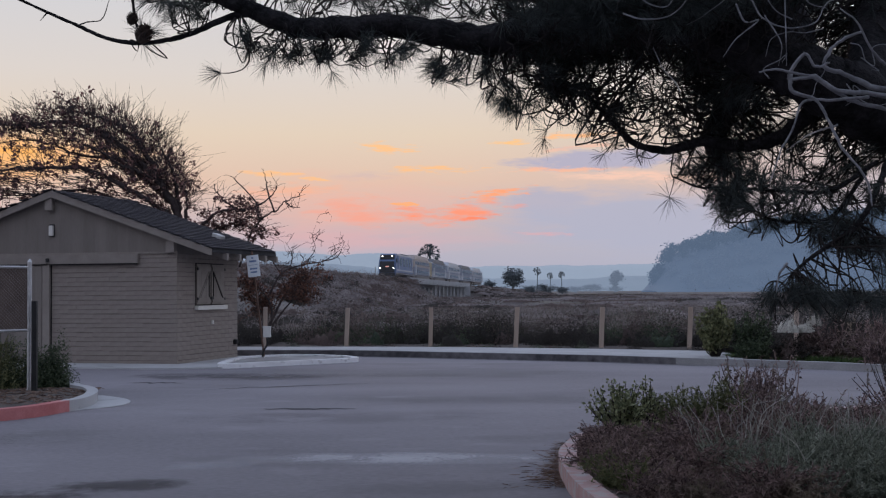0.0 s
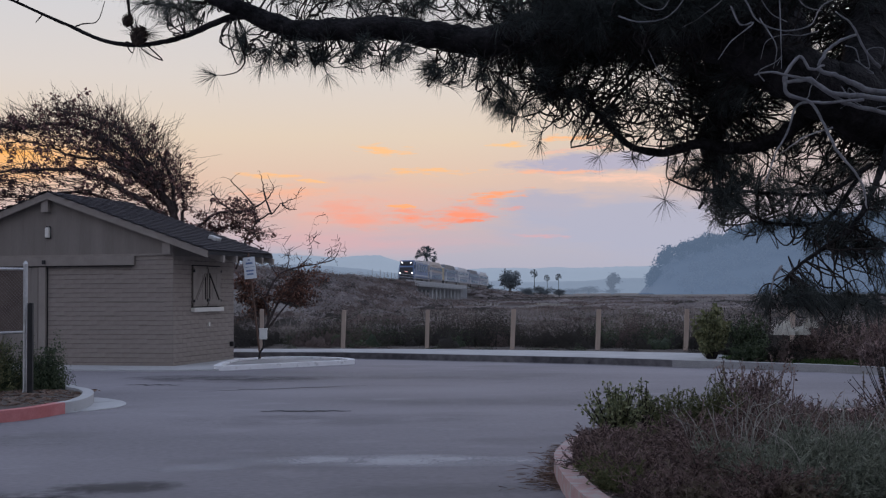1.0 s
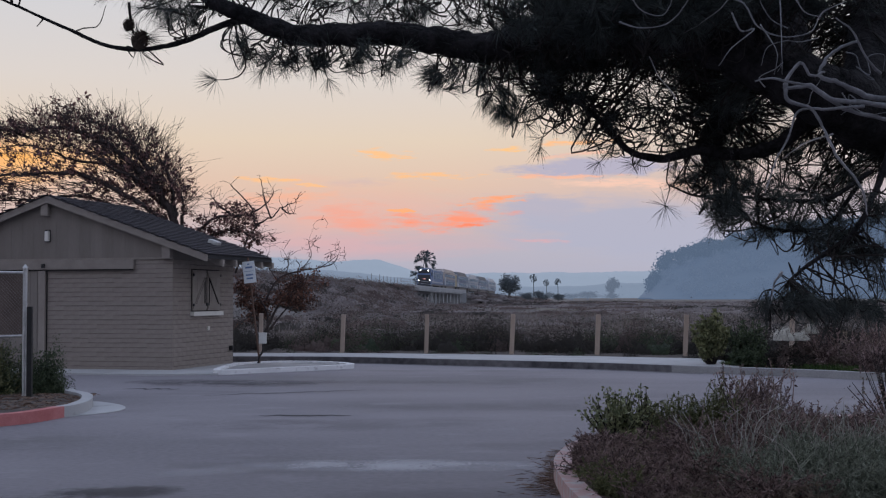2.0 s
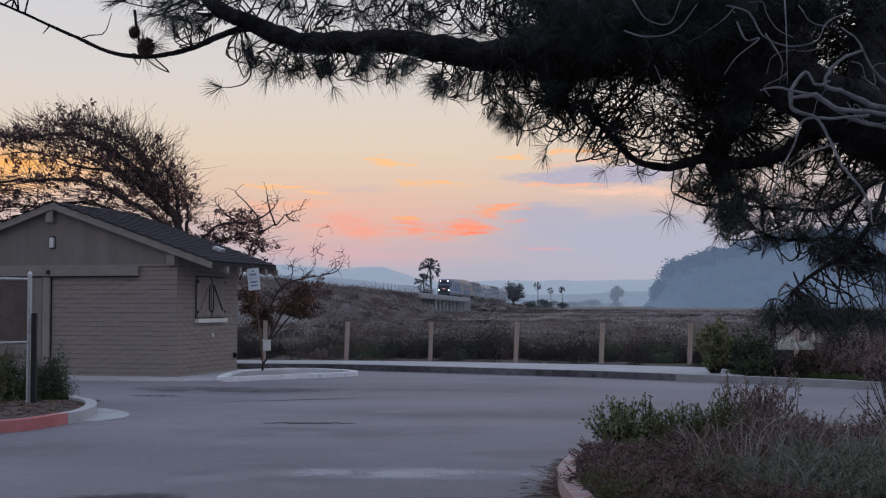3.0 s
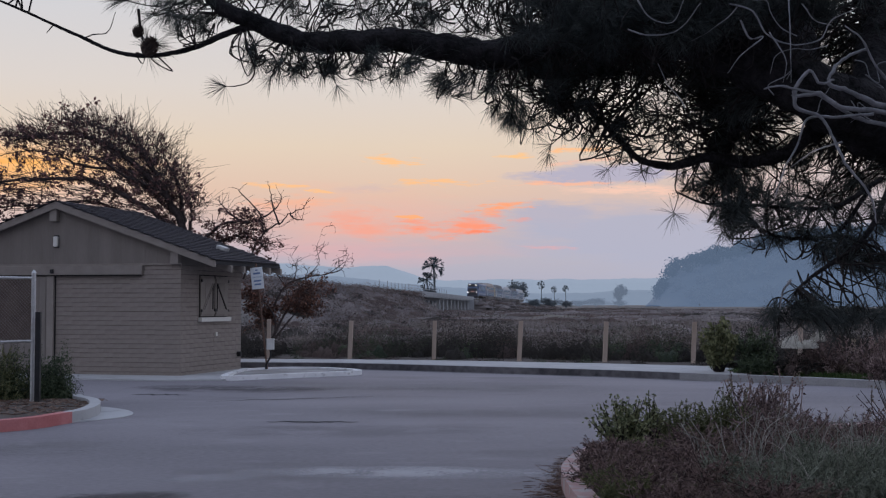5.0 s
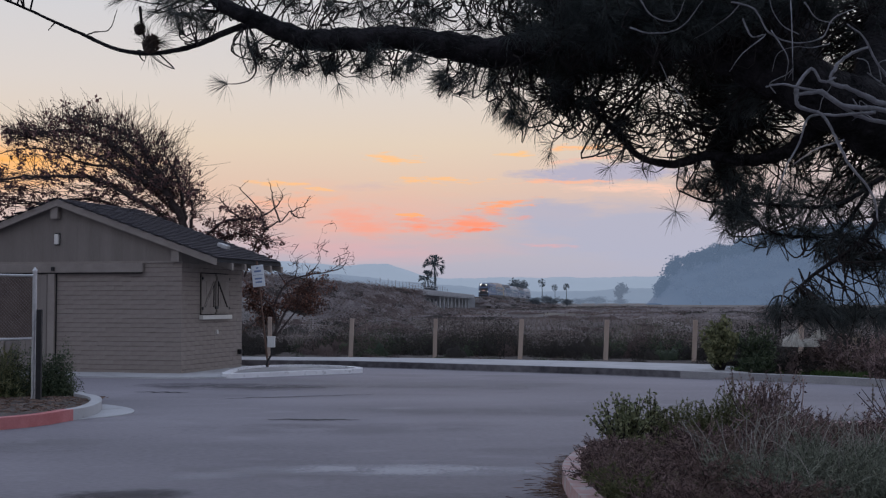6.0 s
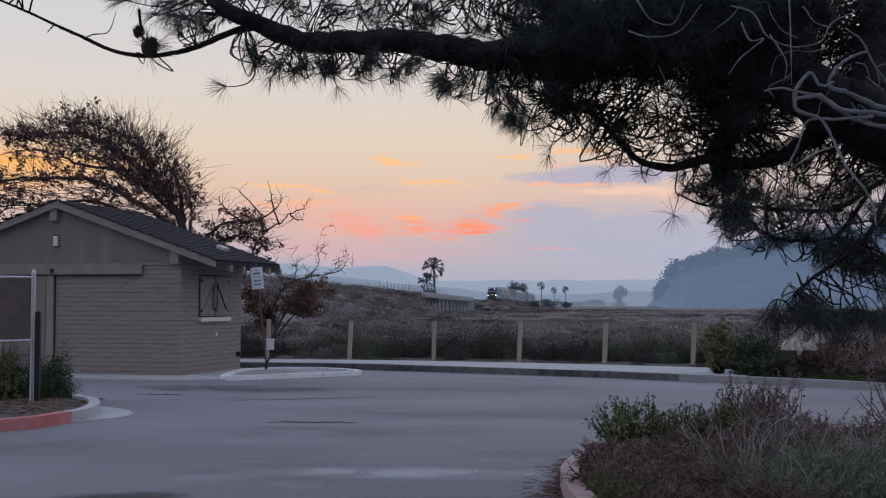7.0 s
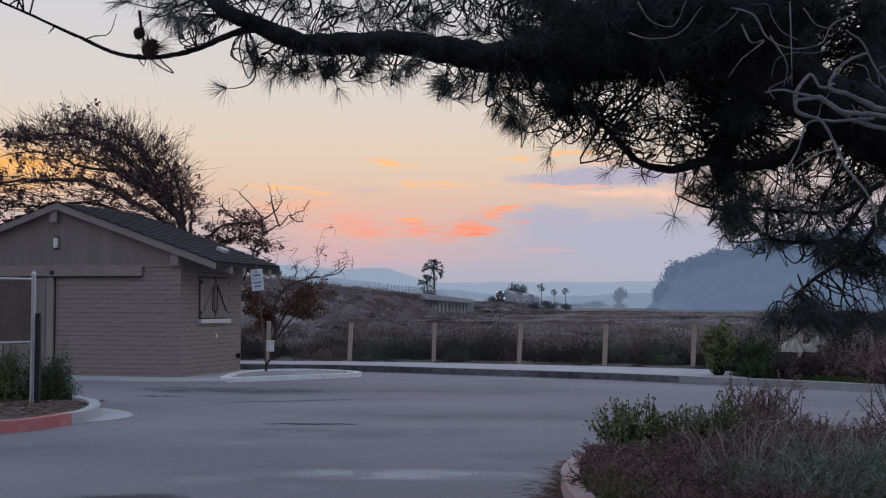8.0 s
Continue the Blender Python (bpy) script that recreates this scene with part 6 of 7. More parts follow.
def windswept_tree():
    """A tree combed by the sea wind: boughs swept over to one side, twigs standing up from them like a fan."""
    rng = np.random.RandomState(4)
    base = np.array([-7.8, 41, 0.0])
    root = thing("tree", pose(*base), "wind-swept tree with brown dry leaves behind the building", "tree")
    boughs = [  # points, thickness, leaf clumps to a metre, twigs to a metre
        ([(-7.8, 41, -0.1), (-7.7, 41, 1.5), (-7.9, 41, 3.2), (-8.57, 41, 4.7), (-9.47, 41, 5.77), (-10.56, 41, 6.58), (-11.82, 40.9, 7.0), (-12.9, 40.8, 6.86), (-13.6, 40.8, 6.75)], 0.17, 8, 34),
        ([(-8.57, 41, 4.7), (-9.3, 41.2, 6.0), (-10.03, 41.3, 6.85), (-11.3, 41.3, 7.35), (-12.4, 41.3, 7.5)], 0.09, 10, 46),
        ([(-8.0, 41, 3.7), (-9.46, 40.6, 4.7), (-10.9, 40.4, 5.41), (-12.5, 40.4, 5.5), (-13.9, 40.4, 5.4), (-14.8, 40.4, 5.3)], 0.10, 11, 14),
        ([(-9.47, 41, 5.77), (-11.26, 41.1, 5.95), (-12.16, 41.1, 6.27), (-13.24, 41.2, 6.48), (-14.2, 41.2, 6.3)], 0.05, 4, 8),
        ([(-8.2, 41, 4.1), (-8.4, 41.3, 5.24), (-8.8, 41.4, 6.1), (-9.2, 41.4, 6.7)], 0.08, 9, 50),
        ([(-8.0, 41, 3.8), (-7.9, 40.7, 4.6), (-8.1, 40.6, 5.2)], 0.06, 9, 46),
        ([(-8.0, 41, 3.6), (-9.46, 41.5, 4.16), (-11.25, 41.7, 4.87), (-13.0, 41.7, 4.78), (-14.5, 41.7, 4.7)], 0.08, 11, 10),
        ([(-9.0, 41, 5.2), (-9.9, 40.5, 5.6), (-11.0, 40.3, 6.2), (-12.0, 40.3, 6.5)], 0.06, 11, 20),
        ([(-8.4, 41, 4.4), (-9.4, 41.6, 5.2), (-10.4, 41.8, 6.0), (-11.0, 41.8, 6.9)], 0.07, 11, 30),
        ([(-7.8, 41, 3.4), (-6.96, 40.8, 4.1), (-6.24, 40.8, 4.2), (-5.7, 40.8, 4.15)], 0.06, 12, 26),
        ([(-7.8, 41, 3.2), (-6.77, 41.2, 3.7), (-6.06, 41.2, 3.7), (-5.65, 41.2, 3.4)], 0.05, 13, 20),
    ]
    wood, thin, leaf = Geo(), Geo(), Geo()
    heart = np.array([-10.4, 41, 3.6])
    # how far the crown reaches from its heart, by the angle from the seaward side over the top
    reach_a = [0.0, 0.5, 0.9, 1.2, 1.5, 1.8, 2.1, 2.4, 2.8, 3.2]
    reach_r = [5.2, 5.0, 4.9, 4.65, 4.35, 4.1, 3.9, 3.6, 3.3, 3.0]
    for pts, r0, n_leaf, n_twig in boughs:
        ln = spline(np.array(pts), 7)
        long = np.linalg.norm(np.diff(ln, axis=0), axis=1).sum()
        rad = np.linspace(r0, max(0.012, r0 * 0.15), len(ln))
        wood.tube(ln - base + rng.normal(size=ln.shape) * 0.02, rad, 7)
        first = 2 * len(ln) // 5 if len(pts) > 8 else 2
        for i in range(int(n_twig * long * 0.62)):
            q = ln[rng.randint(first, len(ln))] + rng.normal(size=3) * (0.08, 0.4, 0.08)
            out = q - heart
            a = math.atan2(out[2], -out[0])
            side = out[0] > 2.5
            top = np.interp(a, reach_a, reach_r) * rng.uniform(0.86, 1.04)
            room = max(0.25, top - math.hypot(out[0], out[2])) if not side else rng.uniform(0.3, 0.9)
            room = min(room, rng.uniform(0.9, 2.2) if out[0] < 1.2 else rng.uniform(0.4, 1.2))
            d = np.array([out[0], rng.normal() * 0.5, out[2] + 0.6])
            d = d / np.linalg.norm(d) + rng.normal(size=3) * (0.42, 0.2, 0.28)
            d /= np.linalg.norm(d)
            m1 = q + d * room * 0.45 + rng.normal(size=3) * 0.11
            m2 = q + d * room + rng.normal(size=3) * 0.08
            tw = spline([q, m1, m2], 4) - base
            thin.tube(tw, np.linspace(0.009, 0.0035, len(tw)), 3, False)
            for k in range(2):
                f = tw[rng.randint(3, len(tw) - 1)]
                e = d + rng.normal(size=3) * 0.5
                l2 = room * rng.uniform(0.2, 0.5)
                thin.tube([f, f + e * l2 * 0.5 + rng.normal(size=3) * 0.03, f + e * l2], [0.006, 0.005, 0.003], 3, False)
            if rng.rand() < 0.25:
                n = rng.poisson(3) + 1
                leaf.leaves(tw[rng.randint(1, 6, n)] + rng.normal(size=(n, 3)) * 0.05, rng.uniform(0.07, 0.14, n))
        for i in range(int(n_leaf * long * 1.95)):
            q = ln[rng.randint(first, len(ln))] + rng.normal(size=3) * (0.26, 0.3, 0.22)
            n = rng.poisson(7) + 2
            leaf.leaves(q - base + rng.normal(size=(n, 3)) * 0.06, rng.uniform(0.08, 0.16, n))
            tw = spline([ln[rng.randint(first, len(ln))] * 0.3 + q * 0.7 + rng.normal(size=3) * 0.12, q, q + rng.normal(size=3) * 0.16], 3) - base
            thin.tube(tw, np.linspace(0.011, 0.005, len(tw)), 3, False)
    # crooked bare boughs on the landward side
    for pts in ([(-6.3, 41, 2.4), (-5.79, 41, 3.72), (-5.17, 41, 4.13), (-4.82, 41, 4.49), (-4.46, 41, 4.62), (-4.2, 41, 4.97)], [(-5.67, 41, 3.81), (-5.8, 41, 4.43), (-6.34, 41, 5.06), (-6.52, 41, 5.24)],
                [(-5.17, 41, 4.13), (-5.39, 41, 4.79), (-5.54, 41, 5.42)], [(-6.4, 41, 4.2), (-6.9, 41, 4.6), (-7.1, 41, 5.0)], [(-4.82, 41, 4.49), (-4.7, 41, 4.3), (-4.4, 41, 4.25)], [(-5.9, 41, 4.2), (-5.3, 41, 4.6), (-5.1, 41, 5.0)]):
        ln = spline(pts, 5) - base
        wood.tube(ln + rng.normal(size=ln.shape) * 0.02, np.linspace(0.034, 0.009, len(ln)), 5)
        for i in range(9):
            q = ln[rng.randint(3, len(ln))]
            e = unit(1)[0] * (1, 0.4, 1) * 0.35 + np.array([0, 0, 0.12])
            thin.tube(spline([q, q + e * 0.5 + rng.normal(size=3) * 0.04, q + e], 3), np.linspace(0.009, 0.004, 7), 3, False)
    geo_part("trunk", wood, TREE_BARK, root, "", True)
    tagged(geo_part("fine_branching", thin, TREE_BARK, root), "", "", "", "stuff")
    tagged(geo_part("leaves", leaf, DEAD_LEAF, root), "dry brown leaves", "", "", "stuff")


windswept_tree()

branch_tree("russet_tree", (-5.9, 45, 0), [
    ([(-5.9, 45, 0), (-5.8, 45, 1.0), (-6.2, 45, 1.7), (-6.7, 45, 1.9)], 0.05),
    ([(-5.9, 45, 0.4), (-5.4, 45, 1.4), (-5.0, 45, 1.8), (-4.6, 45, 1.9)], 0.05),
    ([(-5.9, 45, 0.3), (-6.3, 45.3, 1.1), (-7.0, 45.3, 1.5)], 0.05),
    ([(-5.9, 45, 0.3), (-5.3, 45.3, 1.1), (-4.9, 45.3, 1.5)], 0.045),
], "small russet-leaved tree before the embankment", "tree", -0.1, 10, 7, 18, RUST_LEAF, 0.10, 9, (0.25, 0.5), 0.15, (0.4, 0.9))

branch_tree("bare_tree", (-6.3, 46.5, 0), [
    ([(-6.3, 46.5, 0), (-6.2, 46.5, 1.1), (-5.65, 46.5, 2.24), (-4.84, 46.5, 2.57), (-4.14, 46.5, 2.69), (-3.47, 46.5, 3.14)], 0.055),
    ([(-5.65, 46.5, 2.24), (-5.89, 46.5, 2.59), (-6.1, 46.5, 2.93)], 0.03),
    ([(-4.84, 46.5, 2.57), (-4.44, 46.5, 3.1), (-4.53, 46.5, 3.6), (-4.40, 46.5, 4.0)], 0.016),
    ([(-4.14, 46.5, 2.69), (-3.63, 46.5, 2.85), (-3.37, 46.5, 3.4)], 0.025),
    ([(-5.35, 46.5, 2.39), (-5.25, 46.5, 2.89), (-5.41, 46.5, 3.26)], 0.025),
], "bare leafless tree with crooked twigs", "tree", 0.0, 6, 3, 0, DEAD_LEAF, 0.1, 19, (0.12, 0.32), sub_len=(0.2, 0.5))


def bush_mass(g, x, y, z, r, h, n, leaf, rng, core=0.8):
    """One rounded scrub bush: small leaves in an uneven dome."""
    u = rng.normal(size=(n, 3))
    u /= np.linalg.norm(u, axis=1)[:, None]
    u[:, 2] = np.abs(u[:, 2])
    lump = 1 + 0.35 * np.sin(u[:, 0] * 5 + x * 3) * np.cos(u[:, 1] * 4 + y * 5)
    k = rng.uniform(max(0.35, core - 0.15), 1.1, n) * lump
    p = u * k[:, None] * (r, r, h) + (x, y, z - 0.05)
    f = u / (r, r, h) * min(r, h) + rng.normal(size=(n, 3)) * 0.4
    g.leaves(p, leaf * rng.uniform(0.5, 1.4, n), f)
    # the twiggy heart of the bush
    rings = []
    for e in (0.0, 0.4, 0.8, 1.2, 1.52):
        for a in range(10):
            c, s_ = math.cos(a * 0.6283), math.sin(a * 0.6283)
            q = np.array([c * math.cos(e), s_ * math.cos(e), math.sin(e)])
            lp = core * (1 + 0.35 * math.sin(q[0] * 5 + x * 3) * math.cos(q[1] * 4 + y * 5))
            rings.append(q * lp * (r, r, h) + (x, y, z - 0.05))
    g.add(rings, [(i * 10 + j, i * 10 + (j + 1) % 10, i * 10 + 10 + (j + 1) % 10, i * 10 + 10 + j) for i in range(4) for j in range(10)])


def verge_line(x):
    """Where planting begins behind the pavement."""
    return 32.9 - 0.36 * x


def scrub_field():
    rng = np.random.RandomState(31)
    kinds = (("scrub_dark", SCRUB_DARK, "dark low scrub on the marsh"), ("scrub_grey", SCRUB_GREY, "dry marsh scrub, its grey-brown lightened for haze"),
             ("scrub_russet", SCRUB_BROWN, "brown dry marsh scrub"), ("scrub_olive", DARK_LEAF, "dark green marsh scrub"))
    geos = [Geo() for _ in kinds]

    def pick(x, y, near):
        v = noise.noise((x * 0.23, y * 0.16, 2.0)) + rng.normal() * 0.16
        if near:
            return 0 if v > -0.10 else (3 if v > -0.24 else 2)
        v = noise.noise((x * 0.035, y * 0.05, 7.0)) + rng.normal() * 0.12
        return 1 if v < 0.05 else (2 if v < 0.30 else 0)

    # the dark strip behind the posts
    for i in range(330):
        x = rng.uniform(-9, 12)
        d = rng.uniform(2.7, 7.0) if i % 6 else rng.uniform(1.0, 2.0)
        y = verge_line(x) + d
        k = rng.uniform(0.6, 1.3)
        lump = noise.noise((x * 0.55, 3.0, 0.0)) + 0.5 * noise.noise((x * 1.7, 1.0, 0.0))
        k *= 1.22 + 1.2 * lump
        k = min(k, 0.55 if d < 2.5 else 1.45)
        if k < 0.42:
            continue
        bush_mass(geos[pick(x, y, True)], x, y, 0, 0.5 * k, min(0.85, 0.30 + 0.11 * d) * k, 900, 0.042, rng, 0.45)
    for x0, x1, y0, y1, n, r, h, m, leaf in ((-14, 18, 38.5, 62, 520, 0.9, 0.36, 420, 0.05), (-25, 45, 60, 140, 560, 1.9, 0.42, 150, 0.12), (-45, 120, 140, 420, 480, 4.5, 0.55, 110, 0.30)):
        for i in range(n):
            x, y = rng.uniform(x0, x1), rng.uniform(y0, y1)
            k = rng.uniform(0.5, 1.35)
            bush_mass(geos[pick(x * 2 / r, y * 2 / r, False)], x, y, -0.05, r * k, h * k, m, leaf, rng, 0.6)
    for i in range(70):
        x, y = rng.uniform(-11, -2), rng.uniform(58, 99)
        k = rng.uniform(0.7, 1.5)
        bush_mass(geos[rng.choice((0, 1, 2))], x, y, -0.05, 1.3 * k, 0.65 * k, 300, 0.09, rng, 0.55)
    for (name, m, label), g in zip(kinds, geos):
        tagged(geo_part(name, g, m, smooth=True), label, "scrub", "", "stuff")
    # dry grass standing between the bushes
    grass = Geo()
    for x0, x1, y0, y1, n, h, w in ((-9, 14, 36.5, 52, 14000, 0.50, 0.014), (-16, 26, 50, 100, 14000, 0.55, 0.035)):
        p = np.stack([rng.uniform(x0, x1, n), rng.uniform(y0, y1, n), np.full(n, 0.0)], 1)
        p = p[p[:, 1] > verge_line(p[:, 0]) + 6.0]
        keep = np.array([noise.noise((a * 0.35, b * 0.22, 9.0)) + rng.normal() * 0.12 > -0.02 for a, b, c in p])
        p = p[keep]
        n = len(p)
        grass.blades(p, np.stack([rng.normal(size=n) * 0.28, rng.normal(size=n) * 0.28, np.ones(n)], 1), h * rng.uniform(0.5, 1.3, n), w, 0.12)
    tagged(geo_part("dry_grass", grass, DRY_GRASS), "tall dry grey-brown marsh grass", "grass", "", "stuff")
    # on the embankment
    bank = [Geo(), Geo(), Geo()]
    for i in range(760):
        y = rng.uniform(100, 236)
        x = track_x(y) + rng.uniform(2.5, 18)
        k = rng.uniform(0.6, 1.4)
        bush_mass(bank[rng.choice(3, p=(0.12, 0.48, 0.40))], x, y, bank_z(x, y), 1.6 * k, 0.8 * k, 260, 0.14, rng, 0.55)
    for i in range(300):
        y = rng.uniform(318, 560)
        o = rng.uniform(2.6, 11) * (1 if i % 5 else -1)
        k = rng.uniform(0.6, 1.5)
        bush_mass(bank[rng.choice(3, p=(0.15, 0.50, 0.35))], track_x(y) + o, y, max(-0.2, bank_z(track_x(y) + o, y)), 2.2 * k, 0.75 * k, 110, 0.24, rng, 0.55)
    for g, m in zip(bank, (SCRUB_DARK, SCRUB_GREY, SCRUB_BROWN)):
        tagged(geo_part("bank_scrub", g, m, smooth=True), "scrub on the railway embankment", "scrub", "", "stuff")


scrub_field()


def fence_post(x, y, h, lean):
    bm = bevel_box((-0.055, -0.055, -0.1), (0.055, 0.055, h), 0.012)
    ob = tagged(part("fence_post", bm, WOOD_POST), "weathered wooden bollard post behind the pavement", "post", "posts along the pavement")
    ob.matrix_basis = pose(x, y, 0.1, 0, lean, random.uniform(-6, 6))
    return ob


for x, y, h, lean in ((-4.85, 36.2, 1.08, 0.5), (-2.55, 35.6, 1.05, 2.2), (-0.25, 35.0, 1.05, 1.5), (2.0, 34.3, 1.06, 3.0), (4.18, 33.7, 1.05, 2.6), (6.33, 33.0, 1.05, 2.6), (8.85, 32.3, 1.02, 1.0), (-7.4, 36.8, 1.05, 1.0)):
    fence_post(x, y, h, lean)


def leafy_shrub(name, x, y, z, r, h, n_stem, leaf_n, leaf_size, material, label, seed, up=0.9, stem_mat=None):
    rng = np.random.RandomState(seed)
    root = thing(name, pose(x, y, z), label, "shrub")
    st, lf = Geo(), Geo()
    for i in range(n_stem):
        a = rng.uniform(0, 6.283)
        d = np.array([math.cos(a), math.sin(a), 0]) * rng.uniform(0.1, 1) * r
        tip = d + np.array([0, 0, h * rng.uniform(0.55, 1.0) * (1 - 0.35 * (np.linalg.norm(d) / r) ** 2)])
        ln = spline([d * 0.15, d * 0.6 + np.array([0, 0, tip[2] * 0.5]), tip], 4)
        st.tube(ln, np.linspace(0.010, 0.003, len(ln)), 4)
        t = rng.uniform(0.35, 1.02, leaf_n)
        idx = t * (len(ln) - 1)
        p = np.stack([np.interp(idx, range(len(ln)), ln[:, k]) for k in range(3)], 1)
        lf.leaves(p + rng.normal(size=p.shape) * r * 0.07, rng.uniform(0.6, 1.3, leaf_n) * leaf_size)
    tagged(geo_part("fine_branching", st, stem_mat or TWIG, root), "", "", "", "stuff")
    tagged(geo_part("leaves", lf, material, root), "", "", "", "stuff")
    return root


def fine_shrub(name, x, y, z, r, h, n, length, width, material, label, seed, spread=0.7):
    rng = np.random.RandomState(seed)
    ob = None
    g = Geo()
    per = 26
    for i in range(n // per):
        u = rng.normal(size=3)
        u /= np.linalg.norm(u)
        u[2] = abs(u[2])
        tip = u * (r, r, h) * rng.uniform(0.6, 1.08) * (1 + 0.25 * noise.noise((u[0] * 2.2, u[1] * 2.2, seed)))
        start = tip * (0.25, 0.25, 0.1)
        bend = (start + tip) / 2 + rng.normal(size=3) * 0.1 * r
        ln = spline([start, bend, tip + rng.normal(size=3) * 0.04], 4)
        g.tube(ln, np.linspace(0.006, 0.0025, len(ln)) * (width / 0.009) ** 0.5, 3, False)
        idx = rng.uniform(0.35, 1.0, per) * (len(ln) - 1)
        p = np.stack([np.interp(idx, range(len(ln)), ln[:, k]) for k in range(3)], 1)
        d = (ln[-1] - ln[-2]) / (np.linalg.norm(ln[-1] - ln[-2]) + 1e-9)
        g.blades(p, d * 0.8 + rng.normal(size=(per, 3)) * spread, length * rng.uniform(0.4, 1.2, per), width, 0.05)
    ob = geo_part(name, g, material)
    ob.matrix_basis = pose(x, y, z)
    return tagged(ob, label, "shrub")


# the bed with the faded kerb
leafy_shrub("green_shrub", 1.86, 13.45, 0.1, 0.42, 0.58, 46, 34, 0.05, GREEN_LEAF, "small upright green shrub at the bed's edge", 41)
leafy_shrub("green_shrub", 2.16, 13.5, 0.1, 0.14, 0.62, 14, 30, 0.045, GREEN_LEAF, "thin upright green shrub beside a wider one", 45)
leafy_shrub("bare_shrub", 5.25, 14.9, 0.1, 0.55, 0.98, 60, 7, 0.035, BROWN_BRUSH, "dark twiggy almost leafless shrub in the bed", 46)
rng_bed = np.random.RandomState(50)
for k, (x, y, r, h, m, lab) in enumerate((
    (2.55, 14.1, 0.50, 0.46, OLIVE_LEAF, "low olive green shrub in the bed"), (3.0, 14.0, 0.45, 0.60, OLIVE_LEAF, "olive green shrub in the bed"), (3.5, 14.3, 0.5, 0.66, BROWN_BRUSH, "brown dead brush in the bed"), (4.1, 14.2, 0.5, 0.30, BROWN_BRUSH, "brown dead brush in the bed"),
    (4.65, 13.8, 0.5, 0.36, BROWN_BRUSH, "brown dead brush in the bed"), (5.4, 13.8, 0.7, 0.50, BROWN_BRUSH, "brown dead brush in the bed"), (3.3, 13.2, 0.7, 0.48, BROWN_BRUSH, "brown dead brush in the bed"), (4.2, 12.9, 0.8, 0.32, BROWN_BRUSH, "brown dead brush in the bed"),
    (1.75, 12.2, 0.55, 0.26, BROWN_BRUSH, "low brown groundcover in the bed"), (2.5, 12.8, 0.7, 0.36, BROWN_BRUSH, "brown dead brush in the bed"), (1.5, 11.0, 0.5, 0.24, BROWN_BRUSH, "low brown groundcover in the bed"), (2.2, 11.4, 0.7, 0.34, BROWN_BRUSH, "low brown groundcover in the bed"),
    (3.3, 12.0, 0.8, 0.46, BROWN_BRUSH, "brown dead brush in the bed"), (4.3, 11.7, 0.8, 0.36, BROWN_BRUSH, "brown dead brush in the bed"), (1.55, 10.2, 0.45, 0.25, BROWN_BRUSH, "low brown groundcover in the bed"), (2.1, 10.3, 0.6, 0.30, BROWN_BRUSH, "low brown groundcover in the bed"),
    (1.95, 12.6, 0.3, 0.18, OLIVE_LEAF, "low olive green groundcover in the bed"), (1.48, 11.9, 0.32, 0.20, BROWN_BRUSH, "low brown groundcover at the kerb"), (1.62, 12.8, 0.3, 0.18, BROWN_BRUSH, "low brown groundcover at the kerb"), (1.75, 9.5, 0.5, 0.24, BROWN_BRUSH, "low brown groundcover in the bed"), (2.4, 9.3, 0.6, 0.28, BROWN_BRUSH, "low brown groundcover in the bed"), (1.42, 9.9, 0.3, 0.18, OLIVE_LEAF, "low olive green groundcover in the bed"), (1.35, 10.6, 0.25, 0.16, OLIVE_LEAF, "low olive green groundcover in the bed"))):
    fine_shrub("brush", x, y, 0.08, r, h, 7000, 0.045, 0.009, m, lab, 60 + k)
for k in range(26):
    x, y = rng_bed.uniform(2.0, 4.6), rng_bed.uniform(9.3, 11.6)
    if x < 2.0 + (y - 9.3) * 0.25:
        continue
    fine_shrub("grey_shrub", x, y, 0.08, 0.40, rng_bed.uniform(0.30, 0.46), 5200, 0.05, 0.006, GREY_GREEN, "feathery grey-green shrub in the bed", 90 + k, 0.5)
g = Geo()
for k in range(120):
    p0 = np.array([rng_bed.uniform(2.2, 4.6), rng_bed.uniform(9.5, 11.8), 0.22])
    lean = rng_bed.normal(size=3) * (0.13, 0.10, 0)
    hgt = rng_bed.uniform(0.25, 0.5)
    p1 = p0 + lean * 0.4 + np.array([0, 0, hgt * 0.55]) + rng_bed.normal(size=3) * 0.03
    p2 = p0 + lean * 1.3 + np.array([0, 0, hgt])
    g.tube(spline([p0, p1, p2], 4), np.linspace(0.0045, 0.0025, 9), 4, False)
    if k % 2:
        g.tube(spline([p1, p1 + rng_bed.normal(size=3) * 0.06 + np.array([0, 0, 0.12]), p1 + rng_bed.normal(size=3) * 0.1 + np.array([0, 0, 0.22])], 3), np.linspace(0.003, 0.0015, 7), 4, False)
sprigs = Geo()
for k in range(56):
    p0 = np.array([rng_bed.uniform(3.1, 3.9) if k % 4 else rng_bed.uniform(4.3, 5.6), rng_bed.uniform(13.6, 14.6), 0.40 if k % 4 else 0.25])
    tip = p0 + rng_bed.normal(size=3) * (0.14, 0.08, 0.05) + np.array([0, 0, rng_bed.uniform(0.15, 0.45)])
    ln = spline([p0, (p0 + tip) / 2 + rng_bed.normal(size=3) * 0.03, tip], 4)
    sprigs.tube(ln, np.linspace(0.007, 0.004, len(ln)), 4, False)
    sprigs.leaves(ln[-4:].repeat(4, 0) + rng_bed.normal(size=(16, 3)) * 0.018, rng_bed.uniform(0.02, 0.045, 16))
tagged(geo_part("dry_sprigs", sprigs, BROWN_BRUSH), "dark bare sprigs standing above the brush", "dry stems", "", "stuff")
